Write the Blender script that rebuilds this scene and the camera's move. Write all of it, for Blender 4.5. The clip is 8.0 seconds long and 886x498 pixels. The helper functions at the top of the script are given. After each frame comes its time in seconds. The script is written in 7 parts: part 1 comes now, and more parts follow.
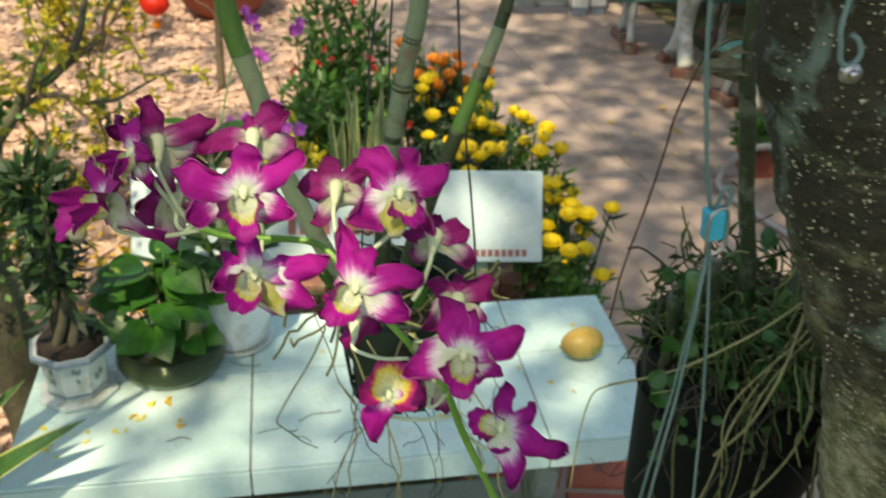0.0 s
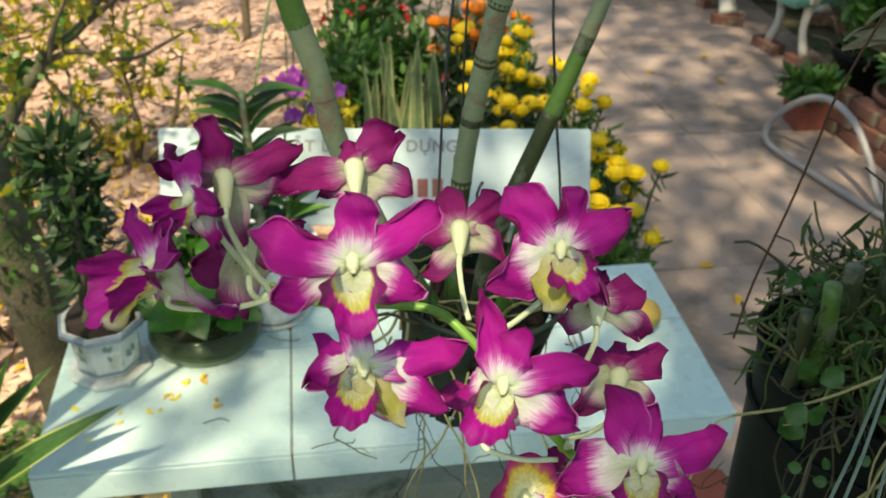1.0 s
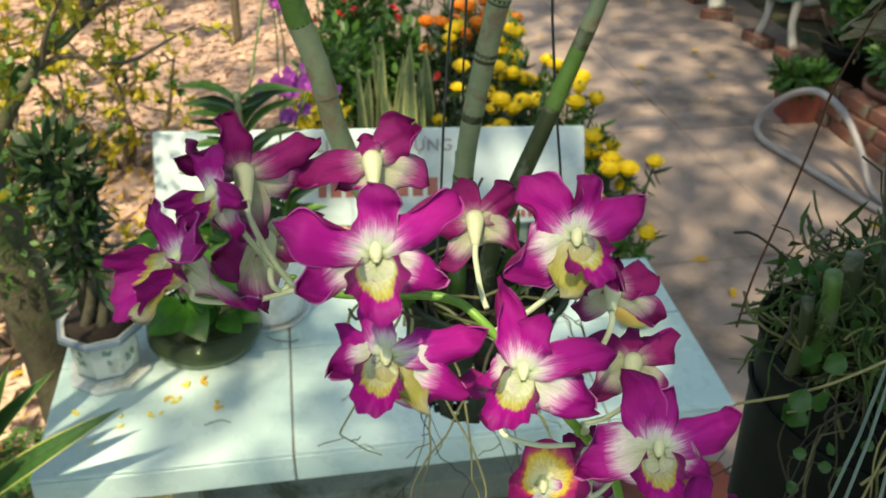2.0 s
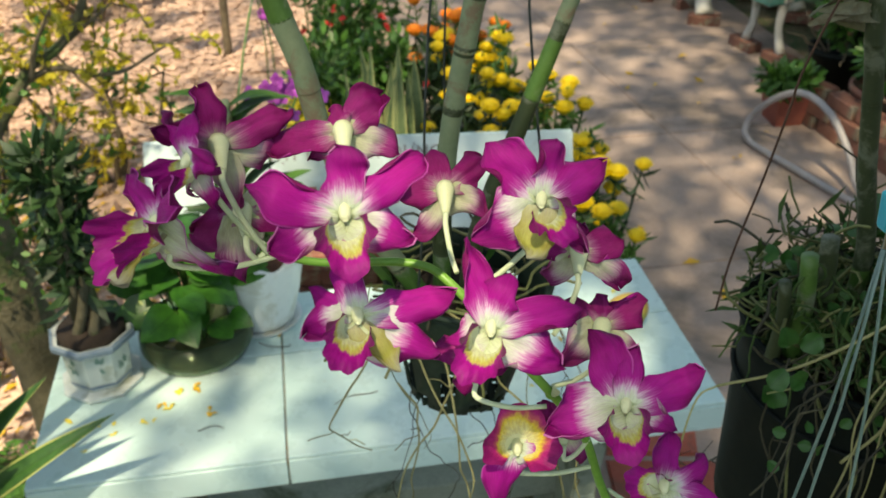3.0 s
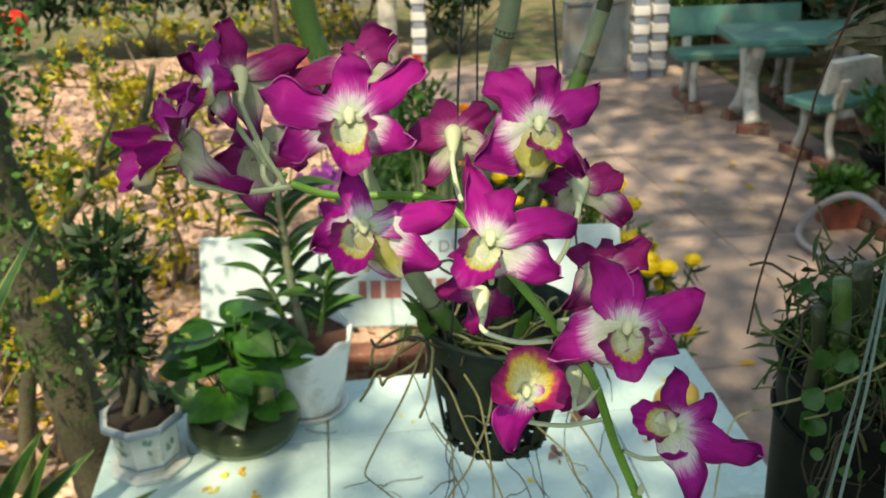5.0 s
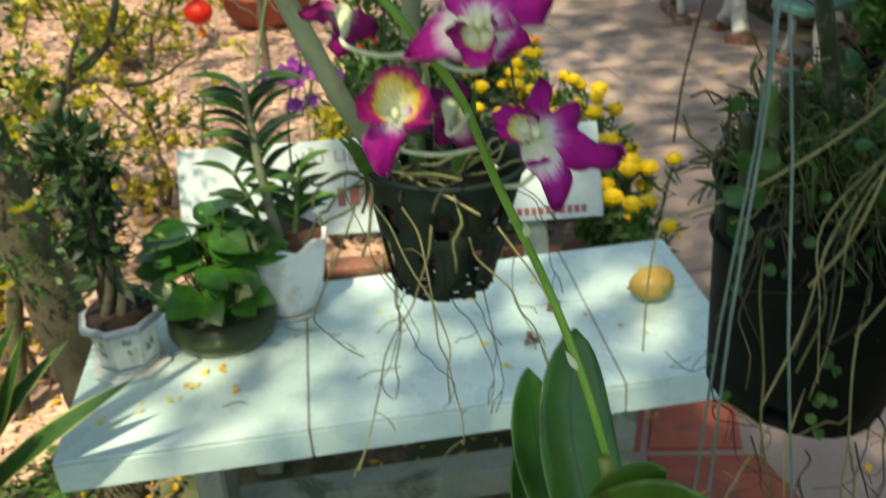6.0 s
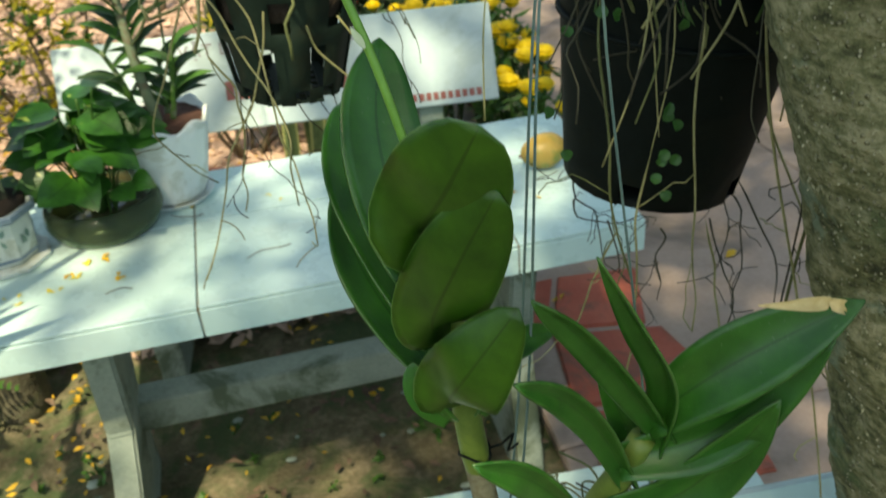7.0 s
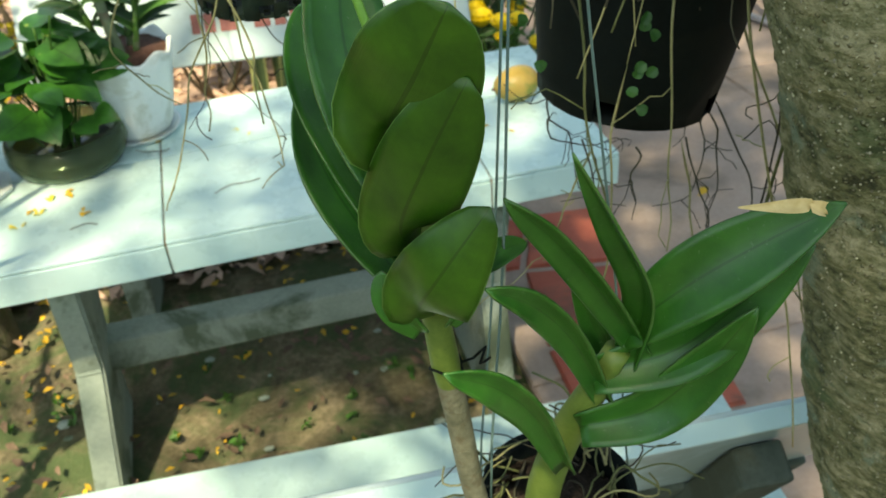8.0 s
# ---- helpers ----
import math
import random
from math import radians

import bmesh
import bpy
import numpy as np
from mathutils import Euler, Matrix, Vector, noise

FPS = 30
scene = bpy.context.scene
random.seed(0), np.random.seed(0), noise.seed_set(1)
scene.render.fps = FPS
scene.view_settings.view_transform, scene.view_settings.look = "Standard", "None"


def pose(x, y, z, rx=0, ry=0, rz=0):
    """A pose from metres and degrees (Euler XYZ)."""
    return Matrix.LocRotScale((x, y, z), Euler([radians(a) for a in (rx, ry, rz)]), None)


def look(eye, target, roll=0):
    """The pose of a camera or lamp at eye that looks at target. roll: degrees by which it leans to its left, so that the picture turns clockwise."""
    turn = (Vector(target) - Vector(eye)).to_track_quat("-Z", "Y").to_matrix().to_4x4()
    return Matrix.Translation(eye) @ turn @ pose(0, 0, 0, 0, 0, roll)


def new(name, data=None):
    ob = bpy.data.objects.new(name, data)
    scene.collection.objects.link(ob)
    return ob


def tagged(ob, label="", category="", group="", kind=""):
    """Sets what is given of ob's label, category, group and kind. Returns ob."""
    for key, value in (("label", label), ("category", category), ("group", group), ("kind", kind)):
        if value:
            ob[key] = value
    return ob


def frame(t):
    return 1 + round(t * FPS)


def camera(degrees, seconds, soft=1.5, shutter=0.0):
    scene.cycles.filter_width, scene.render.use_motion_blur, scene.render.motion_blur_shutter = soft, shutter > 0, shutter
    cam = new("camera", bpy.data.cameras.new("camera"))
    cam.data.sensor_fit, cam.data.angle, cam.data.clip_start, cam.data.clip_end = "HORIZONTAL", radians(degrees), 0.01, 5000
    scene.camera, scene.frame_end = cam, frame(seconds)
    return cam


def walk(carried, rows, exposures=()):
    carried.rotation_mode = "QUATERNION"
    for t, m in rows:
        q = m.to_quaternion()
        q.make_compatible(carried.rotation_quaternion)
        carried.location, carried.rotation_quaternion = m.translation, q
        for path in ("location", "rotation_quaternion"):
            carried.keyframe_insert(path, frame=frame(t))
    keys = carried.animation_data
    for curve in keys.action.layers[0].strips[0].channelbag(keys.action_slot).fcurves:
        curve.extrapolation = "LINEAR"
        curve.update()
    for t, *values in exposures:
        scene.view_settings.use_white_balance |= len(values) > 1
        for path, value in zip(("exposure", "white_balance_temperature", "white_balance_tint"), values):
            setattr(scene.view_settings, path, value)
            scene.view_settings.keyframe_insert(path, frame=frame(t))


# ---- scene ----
cam = camera(51.0, 8.0, soft=1.5, shutter=0.3)
cam.data.dof.use_dof = True          # a near focus, on the blooms
cam.data.dof.focus_distance, cam.data.dof.aperture_fstop = 0.43, 22
PATH = [
    (0, (0.113, -1.416, 2.033), (0.425, 0.288, 1.034), 2.1),
    (0.5, (0.093, -1.334, 2.038), (0.345, 0.359, 1.002), 1.2),
    (1, (0.082, -1.274, 2.007), (0.338, 0.378, 0.909), 1.2),
    (2.5, (0.071, -1.288, 2.007), (0.349, 0.361, 0.91), 0.1),
    (3, (0.078, -1.3, 1.999), (0.363, 0.36, 0.921), -0.3),
    (3.5, (0.074, -1.31, 2.005), (0.35, 0.358, 0.938), -1.0),
    (4, (0.078, -1.326, 1.989), (0.347, 0.375, 0.972), -1.5),
    (5.5, (0.106, -1.375, 1.904), (0.259, 0.447, 1.092), -2.6),
    (6, (0.136, -1.404, 1.853), (0.314, 0.336, 0.883), -4.3),
    (6.5, (0.166, -1.43, 1.785), (0.424, 0.246, 0.724), -4.9),
    (7, (0.19, -1.453, 1.718), (0.505, 0.188, 0.618), -4.9),
    (7.5, (0.188, -1.45, 1.682), (0.524, 0.138, 0.513), -4.4),
    (8, (0.191, -1.449, 1.687), (0.539, 0.114, 0.489), -4.2),
]
walk(cam, [(t, look(eye, target, roll)) for t, eye, target, roll in PATH], [(0.0, 1.42, 8700, 8), (5.5, 1.36, 8700, 8), (6.5, 1.31, 8700, 4), (7.25, 1.62, 8700, 2), (8.0, 1.78, 8700, 2)])

# ---- light ----
SUN_EL, SUN_AZ = 60.0, 205.0   # height, and bearing of the sun from +y clockwise
world = bpy.data.worlds.new("world")
scene.world = world
world.use_nodes = True
wn = world.node_tree.nodes
sky = wn.new("ShaderNodeTexSky")
sky.sky_type = "NISHITA"
sky.sun_disc = False
sky.sun_elevation, sky.sun_rotation = radians(SUN_EL), radians(SUN_AZ)
wn["Background"].inputs["Strength"].default_value = 0.125
world.node_tree.links.new(sky.outputs[0], wn["Background"].inputs["Color"])
sun = new("sun", bpy.data.lights.new("sun", "SUN"))
sun.data.energy, sun.data.angle, sun.data.color = 2.9, radians(1.0), (1.0, 0.93, 0.82)
to_sun = Vector((math.sin(radians(SUN_AZ)) * math.cos(radians(SUN_EL)), math.cos(radians(SUN_AZ)) * math.cos(radians(SUN_EL)), math.sin(radians(SUN_EL))))
sun.matrix_world = look(to_sun * 20, (0, 0, 0))

# ---- materials ----
def ramp(nt, stops, fac):
    r = nt.nodes.new("ShaderNodeValToRGB")
    el = r.color_ramp.elements
    while len(el) < len(stops):
        el.new(0.5)
    for e, (p, c) in zip(el, stops):
        e.position, e.color = p, (*c, 1)
    nt.links.new(fac, r.inputs[0])
    return r.outputs[0]


def noise_tex(nt, vec, scale, detail=4, rough=0.6, dist=0.0):
    n = nt.nodes.new("ShaderNodeTexNoise")
    n.inputs["Scale"].default_value, n.inputs["Detail"].default_value = scale, detail
    n.inputs["Roughness"].default_value, n.inputs["Distortion"].default_value = rough, dist
    nt.links.new(vec, n.inputs["Vector"])
    return n.outputs["Fac"]


def blend(nt, fac, a, b, mode="MIX"):
    m = nt.nodes.new("ShaderNodeMix")
    m.data_type, m.blend_type = "RGBA", mode
    for k, v in ((0, fac), (6, a), (7, b)):
        if isinstance(v, (int, float)):
            m.inputs[k].default_value = v
        elif isinstance(v, tuple):
            m.inputs[k].default_value = (*v, 1)
        else:
            nt.links.new(v, m.inputs[k])
    return m.outputs[2]


def base_mat(name, rough=0.6, metal=0.0, spec=0.5):
    m = bpy.data.materials.new(name)
    m.use_nodes = True
    nt = m.node_tree
    b = nt.nodes["Principled BSDF"]
    b.inputs["Roughness"].default_value, b.inputs["Metallic"].default_value = rough, metal
    b.inputs["Specular IOR Level"].default_value = spec
    return m, nt, b


def add_bump(nt, b, height, strength=0.3, distance=0.002):
    n = nt.nodes.new("ShaderNodeBump")
    n.inputs["Strength"].default_value, n.inputs["Distance"].default_value = strength, distance
    nt.links.new(height, n.inputs["Height"])
    nt.links.new(n.outputs[0], b.inputs["Normal"])


def coords(nt, what="Object"):
    return nt.nodes.new("ShaderNodeTexCoord").outputs[what]


def see_through(m, nt, b, amount, colour):
    """Light that shines through a thin leaf or petal."""
    t = nt.nodes.new("ShaderNodeBsdfTranslucent")
    mix = nt.nodes.new("ShaderNodeMixShader")
    mix.inputs[0].default_value = amount
    nt.links.new(colour, t.inputs["Color"])
    nt.links.new(b.outputs[0], mix.inputs[1])
    nt.links.new(t.outputs[0], mix.inputs[2])
    nt.links.new(mix.outputs[0], nt.nodes["Material Output"].inputs["Surface"])


def mat(name, c1, c2, scale=6.0, fine=60.0, rough=0.7, metal=0.0, bump=0.3, dist=0.003, stain=None, stain_scale=3.0, vary=0.0, island=0.0, spec=0.5, thru=0.0, stops=(0.3, 0.7)):
    """Two colours mixed by a coarse and a fine noise, a stain with edges of its own, and fine relief."""
    m, nt, b = base_mat(name, rough, metal, spec)
    v = coords(nt)
    n1, n2 = noise_tex(nt, v, scale, 5), noise_tex(nt, v, fine, 3)
    col = ramp(nt, [(stops[0], c1), (stops[1], c2)], blend_value(nt, n1, n2, 0.35))
    if stain:
        s = ramp(nt, [(0.52, (0, 0, 0)), (0.62, (1, 1, 1))], noise_tex(nt, v, stain_scale, 6, 0.65, 0.4))
        col = blend(nt, s, col, stain)
    if vary or island:
        h = nt.nodes.new("ShaderNodeHueSaturation")
        r = nt.nodes.new("ShaderNodeObjectInfo").outputs["Random"] if vary else nt.nodes.new("ShaderNodeNewGeometry").outputs["Random Per Island"]
        k = nt.nodes.new("ShaderNodeMapRange")
        k.inputs[3].default_value, k.inputs[4].default_value = 1 - (vary or island), 1 + (vary or island)
        nt.links.new(r, k.inputs[0])
        nt.links.new(k.outputs[0], h.inputs["Value"])
        nt.links.new(col, h.inputs["Color"])
        col = h.outputs[0]
    nt.links.new(col, b.inputs["Base Color"])
    if bump:
        add_bump(nt, b, blend_value(nt, n1, n2, 0.5), bump, dist)
    if thru:
        see_through(m, nt, b, thru, col)
    return m


def blend_value(nt, a, b, k):
    m = nt.nodes.new("ShaderNodeMix")
    m.inputs[0].default_value = k
    nt.links.new(a, m.inputs[2])
    nt.links.new(b, m.inputs[3])
    return m.outputs[0]


def uv_parts(nt):
    s = nt.nodes.new("ShaderNodeSeparateXYZ")
    nt.links.new(coords(nt, "UV"), s.inputs[0])
    return s.outputs[0], s.outputs[1]


def math_node(nt, op, a, b=None, clamp=False):
    n = nt.nodes.new("ShaderNodeMath")
    n.operation, n.use_clamp = op, clamp
    for i, v in enumerate((a, b)):
        if v is None:
            continue
        if isinstance(v, (int, float)):
            n.inputs[i].default_value = v
        else:
            nt.links.new(v, n.inputs[i])
    return n.outputs[0]


def petal_mat(name, stops, rim=None):
    """Petal colour along its length (u), streaked, with a pale rim where asked."""
    m, nt, b = base_mat(name, 0.5, 0, 0.2)
    u, v = uv_parts(nt)
    mp = nt.nodes.new("ShaderNodeMapping")
    mp.inputs["Scale"].default_value = (3, 26, 1)
    nt.links.new(coords(nt, "UV"), mp.inputs[0])
    streak = noise_tex(nt, mp.outputs[0], 1.0, 3)
    patch = noise_tex(nt, coords(nt), 160, 3)
    side = math_node(nt, "ABSOLUTE", math_node(nt, "SUBTRACT", v, 0.5))
    pos = math_node(nt, "ADD", u, math_node(nt, "MULTIPLY", math_node(nt, "SUBTRACT", streak, 0.5), 0.42))
    pos = math_node(nt, "ADD", pos, math_node(nt, "MULTIPLY", math_node(nt, "MULTIPLY", side, side), 0.55))
    col = ramp(nt, stops, pos)
    col = blend(nt, math_node(nt, "MULTIPLY", patch, 0.45), col, (0.20, 0.004, 0.13), "MULTIPLY") if rim is None else col
    # darker towards the margins, with a thin pale rim
    dim = ramp(nt, [(0.22, (1, 1, 1)), (0.46, (0.62, 0.55, 0.62))], math_node(nt, "ADD", side, math_node(nt, "MULTIPLY", math_node(nt, "SUBTRACT", streak, 0.5), 0.25)))
    col = blend(nt, math_node(nt, "MULTIPLY", u, 0.9, True), col, blend(nt, 1.0, col, dim, "MULTIPLY"))
    veins = noise_tex(nt, mp.outputs[0], 2.2, 3)
    col = blend(nt, math_node(nt, "MULTIPLY", ramp(nt, [(0.42, (1, 1, 1)), (0.56, (0, 0, 0))], veins), 0.35), col, (0.62, 0.5, 0.62), "MULTIPLY")
    if rim:
        col = blend(nt, math_node(nt, "GREATER_THAN", side, 0.478), col, rim)
    nt.links.new(col, b.inputs["Base Color"])
    add_bump(nt, b, veins, 0.6, 0.0008)
    see_through(m, nt, b, 0.2, col)
    return m


MAG, DEEP, PALE = (0.385, 0.005, 0.25), (0.235, 0.003, 0.15), (0.62, 0.71, 0.58)
M_PETAL = petal_mat("petal_magenta", [(0.0, (0.52, 0.66, 0.36)), (0.13, PALE), (0.20, (0.66, 0.50, 0.64)), (0.29, (0.48, 0.09, 0.36)), (0.40, MAG), (0.75, (0.37, 0.004, 0.225)), (1.0, DEEP)], rim=(0.46, 0.06, 0.34))
M_SEPAL = petal_mat("sepal_magenta_white", [(0.0, (0.48, 0.62, 0.36)), (0.20, PALE), (0.29, (0.68, 0.56, 0.68)), (0.39, (0.50, 0.12, 0.38)), (0.50, MAG), (1.0, DEEP)], rim=(0.55, 0.2, 0.45))
M_LATERAL = petal_mat("lateral_sepal_white", [(0.0, (0.52, 0.64, 0.36)), (0.25, (0.62, 0.70, 0.56)), (0.42, (0.70, 0.68, 0.68)), (0.53, (0.56, 0.22, 0.47)), (0.64, MAG), (1.0, DEEP)], rim=(0.50, 0.14, 0.40))
M_LIP = petal_mat("lip_magenta_yellow", [(0.0, (0.60, 0.70, 0.48)), (0.26, (0.62, 0.69, 0.42)), (0.38, (0.52, 0.56, 0.13)), (0.45, (0.52, 0.40, 0.14)), (0.51, MAG), (1.0, (0.22, 0.005, 0.13))], rim=(0.40, 0.03, 0.25))
M_PETALBACK = petal_mat("petal_back_dull", [(0.0, (0.46, 0.58, 0.30)), (0.10, (0.56, 0.62, 0.44)), (0.24, (0.48, 0.16, 0.34)), (0.38, (0.34, 0.012, 0.185)), (1.0, (0.24, 0.004, 0.125))])
M_SEPALBACK = petal_mat("sepal_back_greenish", [(0.0, (0.56, 0.70, 0.36)), (0.40, (0.70, 0.77, 0.56)), (0.56, (0.64, 0.46, 0.54)), (0.72, (0.40, 0.05, 0.26)), (1.0, (0.28, 0.008, 0.15))])
M_CHIN = petal_mat("chin_yellow_green", [(0.0, (0.60, 0.66, 0.42)), (0.4, (0.54, 0.58, 0.18)), (0.75, (0.48, 0.52, 0.10)), (1.0, (0.56, 0.62, 0.40))])
M_LIPY = petal_mat("lip_gold_throat", [(0.0, (0.75, 0.76, 0.42)), (0.3, (0.74, 0.70, 0.30)), (0.52, (0.72, 0.55, 0.06)), (0.66, (0.55, 0.10, 0.12)), (0.8, (0.42, 0.015, 0.16)), (1.0, (0.26, 0.006, 0.12))], rim=(0.42, 0.02, 0.2))
M_COLUMN = mat("column_ivory", (0.60, 0.70, 0.44), (0.72, 0.76, 0.50), 300, 900, 0.5, bump=0.1, thru=0.2)
M_STALK = mat("flower_stalk_pale_green", (0.45, 0.58, 0.33), (0.60, 0.68, 0.50), 120, 500, 0.5, bump=0.15, dist=0.0005, thru=0.1)
M_SPIKE = mat("flower_spike_green", (0.09, 0.26, 0.035), (0.16, 0.36, 0.06), 60, 300, 0.45, bump=0.2, dist=0.0005)


def leaf_mat(name, dark, light, rough=0.35, thru=0.15, edge=None, spots=None, back=False):
    m, nt, b = base_mat(name, rough, 0, 0.5)
    u, v = uv_parts(nt)
    side = math_node(nt, "ABSOLUTE", math_node(nt, "SUBTRACT", v, 0.5))
    n = noise_tex(nt, coords(nt), 35, 5)
    col = ramp(nt, [(0.3, dark), (0.7, light)], n)
    mid = math_node(nt, "LESS_THAN", side, 0.018)
    col = blend(nt, math_node(nt, "MULTIPLY", mid, 0.5), col, tuple(c * 0.45 for c in dark))
    if edge:
        e = math_node(nt, "GREATER_THAN", math_node(nt, "ADD", side, math_node(nt, "MULTIPLY", n, 0.05)), edge[0])
        col = blend(nt, e, col, edge[1])
    if spots:
        s = ramp(nt, [(0.68, (0, 0, 0)), (0.72, (1, 1, 1))], noise_tex(nt, coords(nt), spots[0], 2))
        col = blend(nt, s, col, spots[1])
    k = nt.nodes.new("ShaderNodeHueSaturation")
    mr = nt.nodes.new("ShaderNodeMapRange")
    mr.inputs[3].default_value, mr.inputs[4].default_value = 0.72, 1.3
    nt.links.new(nt.nodes.new("ShaderNodeNewGeometry").outputs["Random Per Island"], mr.inputs[0])
    nt.links.new(mr.outputs[0], k.inputs["Value"])
    nt.links.new(col, k.inputs["Color"])
    col = k.outputs[0]
    nt.links.new(col, b.inputs["Base Color"])
    mp = nt.nodes.new("ShaderNodeMapping")
    mp.inputs["Scale"].default_value = (2, 45, 1)
    nt.links.new(coords(nt, "UV"), mp.inputs[0])
    add_bump(nt, b, noise_tex(nt, mp.outputs[0], 1.5, 3), 0.25, 0.0008)
    see_through(m, nt, b, thru, col)
    return m


M_BIGLEAF = leaf_mat("orchid_leaf_green", (0.013, 0.088, 0.011), (0.034, 0.158, 0.021), 0.28, 0.12, edge=(0.523, (0.055, 0.15, 0.035)), spots=(300, (0.06, 0.15, 0.05)))
M_UNDERLEAF = leaf_mat("orchid_leaf_underside", (0.012, 0.060, 0.004), (0.040, 0.128, 0.009), 0.34, 0.2, edge=(0.514, (0.10, 0.21, 0.05)))
M_LEAF = leaf_mat("leaf_green", (0.03, 0.10, 0.018), (0.07, 0.19, 0.03), 0.45, 0.25)
M_LEAFMID = leaf_mat("small_leaf_green", (0.015, 0.085, 0.014), (0.035, 0.14, 0.025), 0.45, 0.2)
M_LEAFDARK = leaf_mat("leaf_dark_green", (0.012, 0.035, 0.012), (0.03, 0.08, 0.022), 0.5, 0.15)
M_POTHOS = leaf_mat("pothos_leaf", (0.012, 0.072, 0.010), (0.040, 0.165, 0.020), 0.36, 0.22, spots=(22, (0.30, 0.42, 0.08)))
M_SNAKE = leaf_mat("variegated_leaf", (0.018, 0.07, 0.014), (0.045, 0.13, 0.026), 0.4, 0.15, edge=(0.45, (0.42, 0.46, 0.14)))
M_SNAKEGREY = leaf_mat("snake_plant_leaf", (0.07, 0.13, 0.06), (0.16, 0.23, 0.11), 0.45, 0.1, edge=(0.38, (0.38, 0.42, 0.18)))
M_LEAFYEL = leaf_mat("leaf_yellow_green", (0.36, 0.34, 0.03), (0.64, 0.54, 0.05), 0.5, 0.35)
M_CANOPY = leaf_mat("canopy_leaf", (0.03, 0.10, 0.02), (0.06, 0.16, 0.03), 0.5, 0.3)
M_YELLOW = mat("marigold_yellow", (0.72, 0.50, 0.012), (0.88, 0.66, 0.02), 90, 400, 0.6, bump=0.8, dist=0.004, thru=0.1)
M_ORANGE = mat("marigold_orange", (0.72, 0.16, 0.008), (0.85, 0.28, 0.01), 90, 400, 0.6, bump=0.8, dist=0.004, thru=0.1)
M_RED = mat("red_blossom", (0.55, 0.02, 0.02), (0.7, 0.06, 0.05), 90, 300, 0.6, bump=0.3)
M_PURPLE = mat("far_orchid_purple", (0.28, 0.03, 0.30), (0.45, 0.10, 0.48), 60, 200, 0.5, bump=0.2, thru=0.2, island=0.3)
M_LITTER = mat("dry_leaf", (0.50, 0.335, 0.245), (0.64, 0.46, 0.35), 30, 120, 0.8, bump=0.2, island=0.16, thru=0.1)
M_LITTERD = mat("rotting_leaf", (0.07, 0.05, 0.03), (0.18, 0.12, 0.08), 30, 120, 0.85, bump=0.3, island=0.4)
M_FALLEN = mat("fallen_petal_yellow", (0.62, 0.50, 0.05), (0.80, 0.68, 0.10), 50, 200, 0.6, bump=0.2, thru=0.15)
M_LITTERY = mat("fallen_yellow_leaf", (0.52, 0.29, 0.025), (0.70, 0.47, 0.04), 50, 200, 0.7, bump=0.2, island=0.35, thru=0.1)


def tile_mat():
    m, nt, b = base_mat("glazed_tile", 0.22, 0, 0.5)
    v = coords(nt)
    n1, n2 = noise_tex(nt, v, 3, 5), noise_tex(nt, v, 45, 4)
    col = ramp(nt, [(0.3, (0.43, 0.63, 0.605)), (0.7, (0.53, 0.70, 0.665))], n1)
    dirt = ramp(nt, [(0.56, (0, 0, 0)), (0.75, (1, 1, 1))], noise_tex(nt, v, 9, 7, 0.7, 0.6))
    col = blend(nt, math_node(nt, "MULTIPLY", dirt, 0.22), col, (0.34, 0.38, 0.33))
    speck = ramp(nt, [(0.70, (0, 0, 0)), (0.74, (1, 1, 1))], n2)
    col = blend(nt, math_node(nt, "MULTIPLY", speck, 0.25), col, (0.25, 0.22, 0.15))
    nt.links.new(col, b.inputs["Base Color"])
    nt.links.new(ramp(nt, [(0.3, (0.16,) * 3), (0.7, (0.42,) * 3)], noise_tex(nt, v, 14, 5)), b.inputs["Roughness"])
    add_bump(nt, b, n2, 0.05, 0.001)
    return m


M_TILE = tile_mat()
M_GROUT = mat("tile_grout", (0.22, 0.20, 0.15), (0.33, 0.31, 0.26), 30, 200, 0.9, stain=(0.30, 0.17, 0.05), stain_scale=12)
M_BOARD = mat("glazed_backrest", (0.37, 0.49, 0.50), (0.45, 0.56, 0.57), 3, 60, 0.25, bump=0.04, stain=(0.35, 0.45, 0.44), stain_scale=6)
M_CONCRETE = mat("weathered_concrete", (0.19, 0.26, 0.21), (0.36, 0.43, 0.36), 9, 110, 0.9, bump=0.5, dist=0.004, stain=(0.10, 0.14, 0.09), stain_scale=5)
M_PATH = mat("worn_path_concrete", (0.27, 0.205, 0.17), (0.40, 0.315, 0.262), 3.5, 70, 0.9, bump=0.35, dist=0.004, stain=(0.20, 0.16, 0.13), stain_scale=1.6, vary=0.10)
M_REDTILE = mat("red_paver", (0.36, 0.075, 0.045), (0.48, 0.13, 0.08), 9, 90, 0.75, bump=0.3, stain=(0.24, 0.09, 0.06), stain_scale=7, vary=0.12)
M_BRICK = mat("brick", (0.15, 0.062, 0.042), (0.26, 0.12, 0.085), 14, 90, 0.9, bump=0.6, dist=0.004, vary=0.25, stain=(0.25, 0.22, 0.15), stain_scale=9)
M_BLACK = mat("black_plastic", (0.0024, 0.0046, 0.0042), (0.006, 0.0105, 0.0092), 25, 250, 0.65, spec=0.12, bump=0.1, dist=0.0008, stain=(0.007, 0.010, 0.008), stain_scale=18)
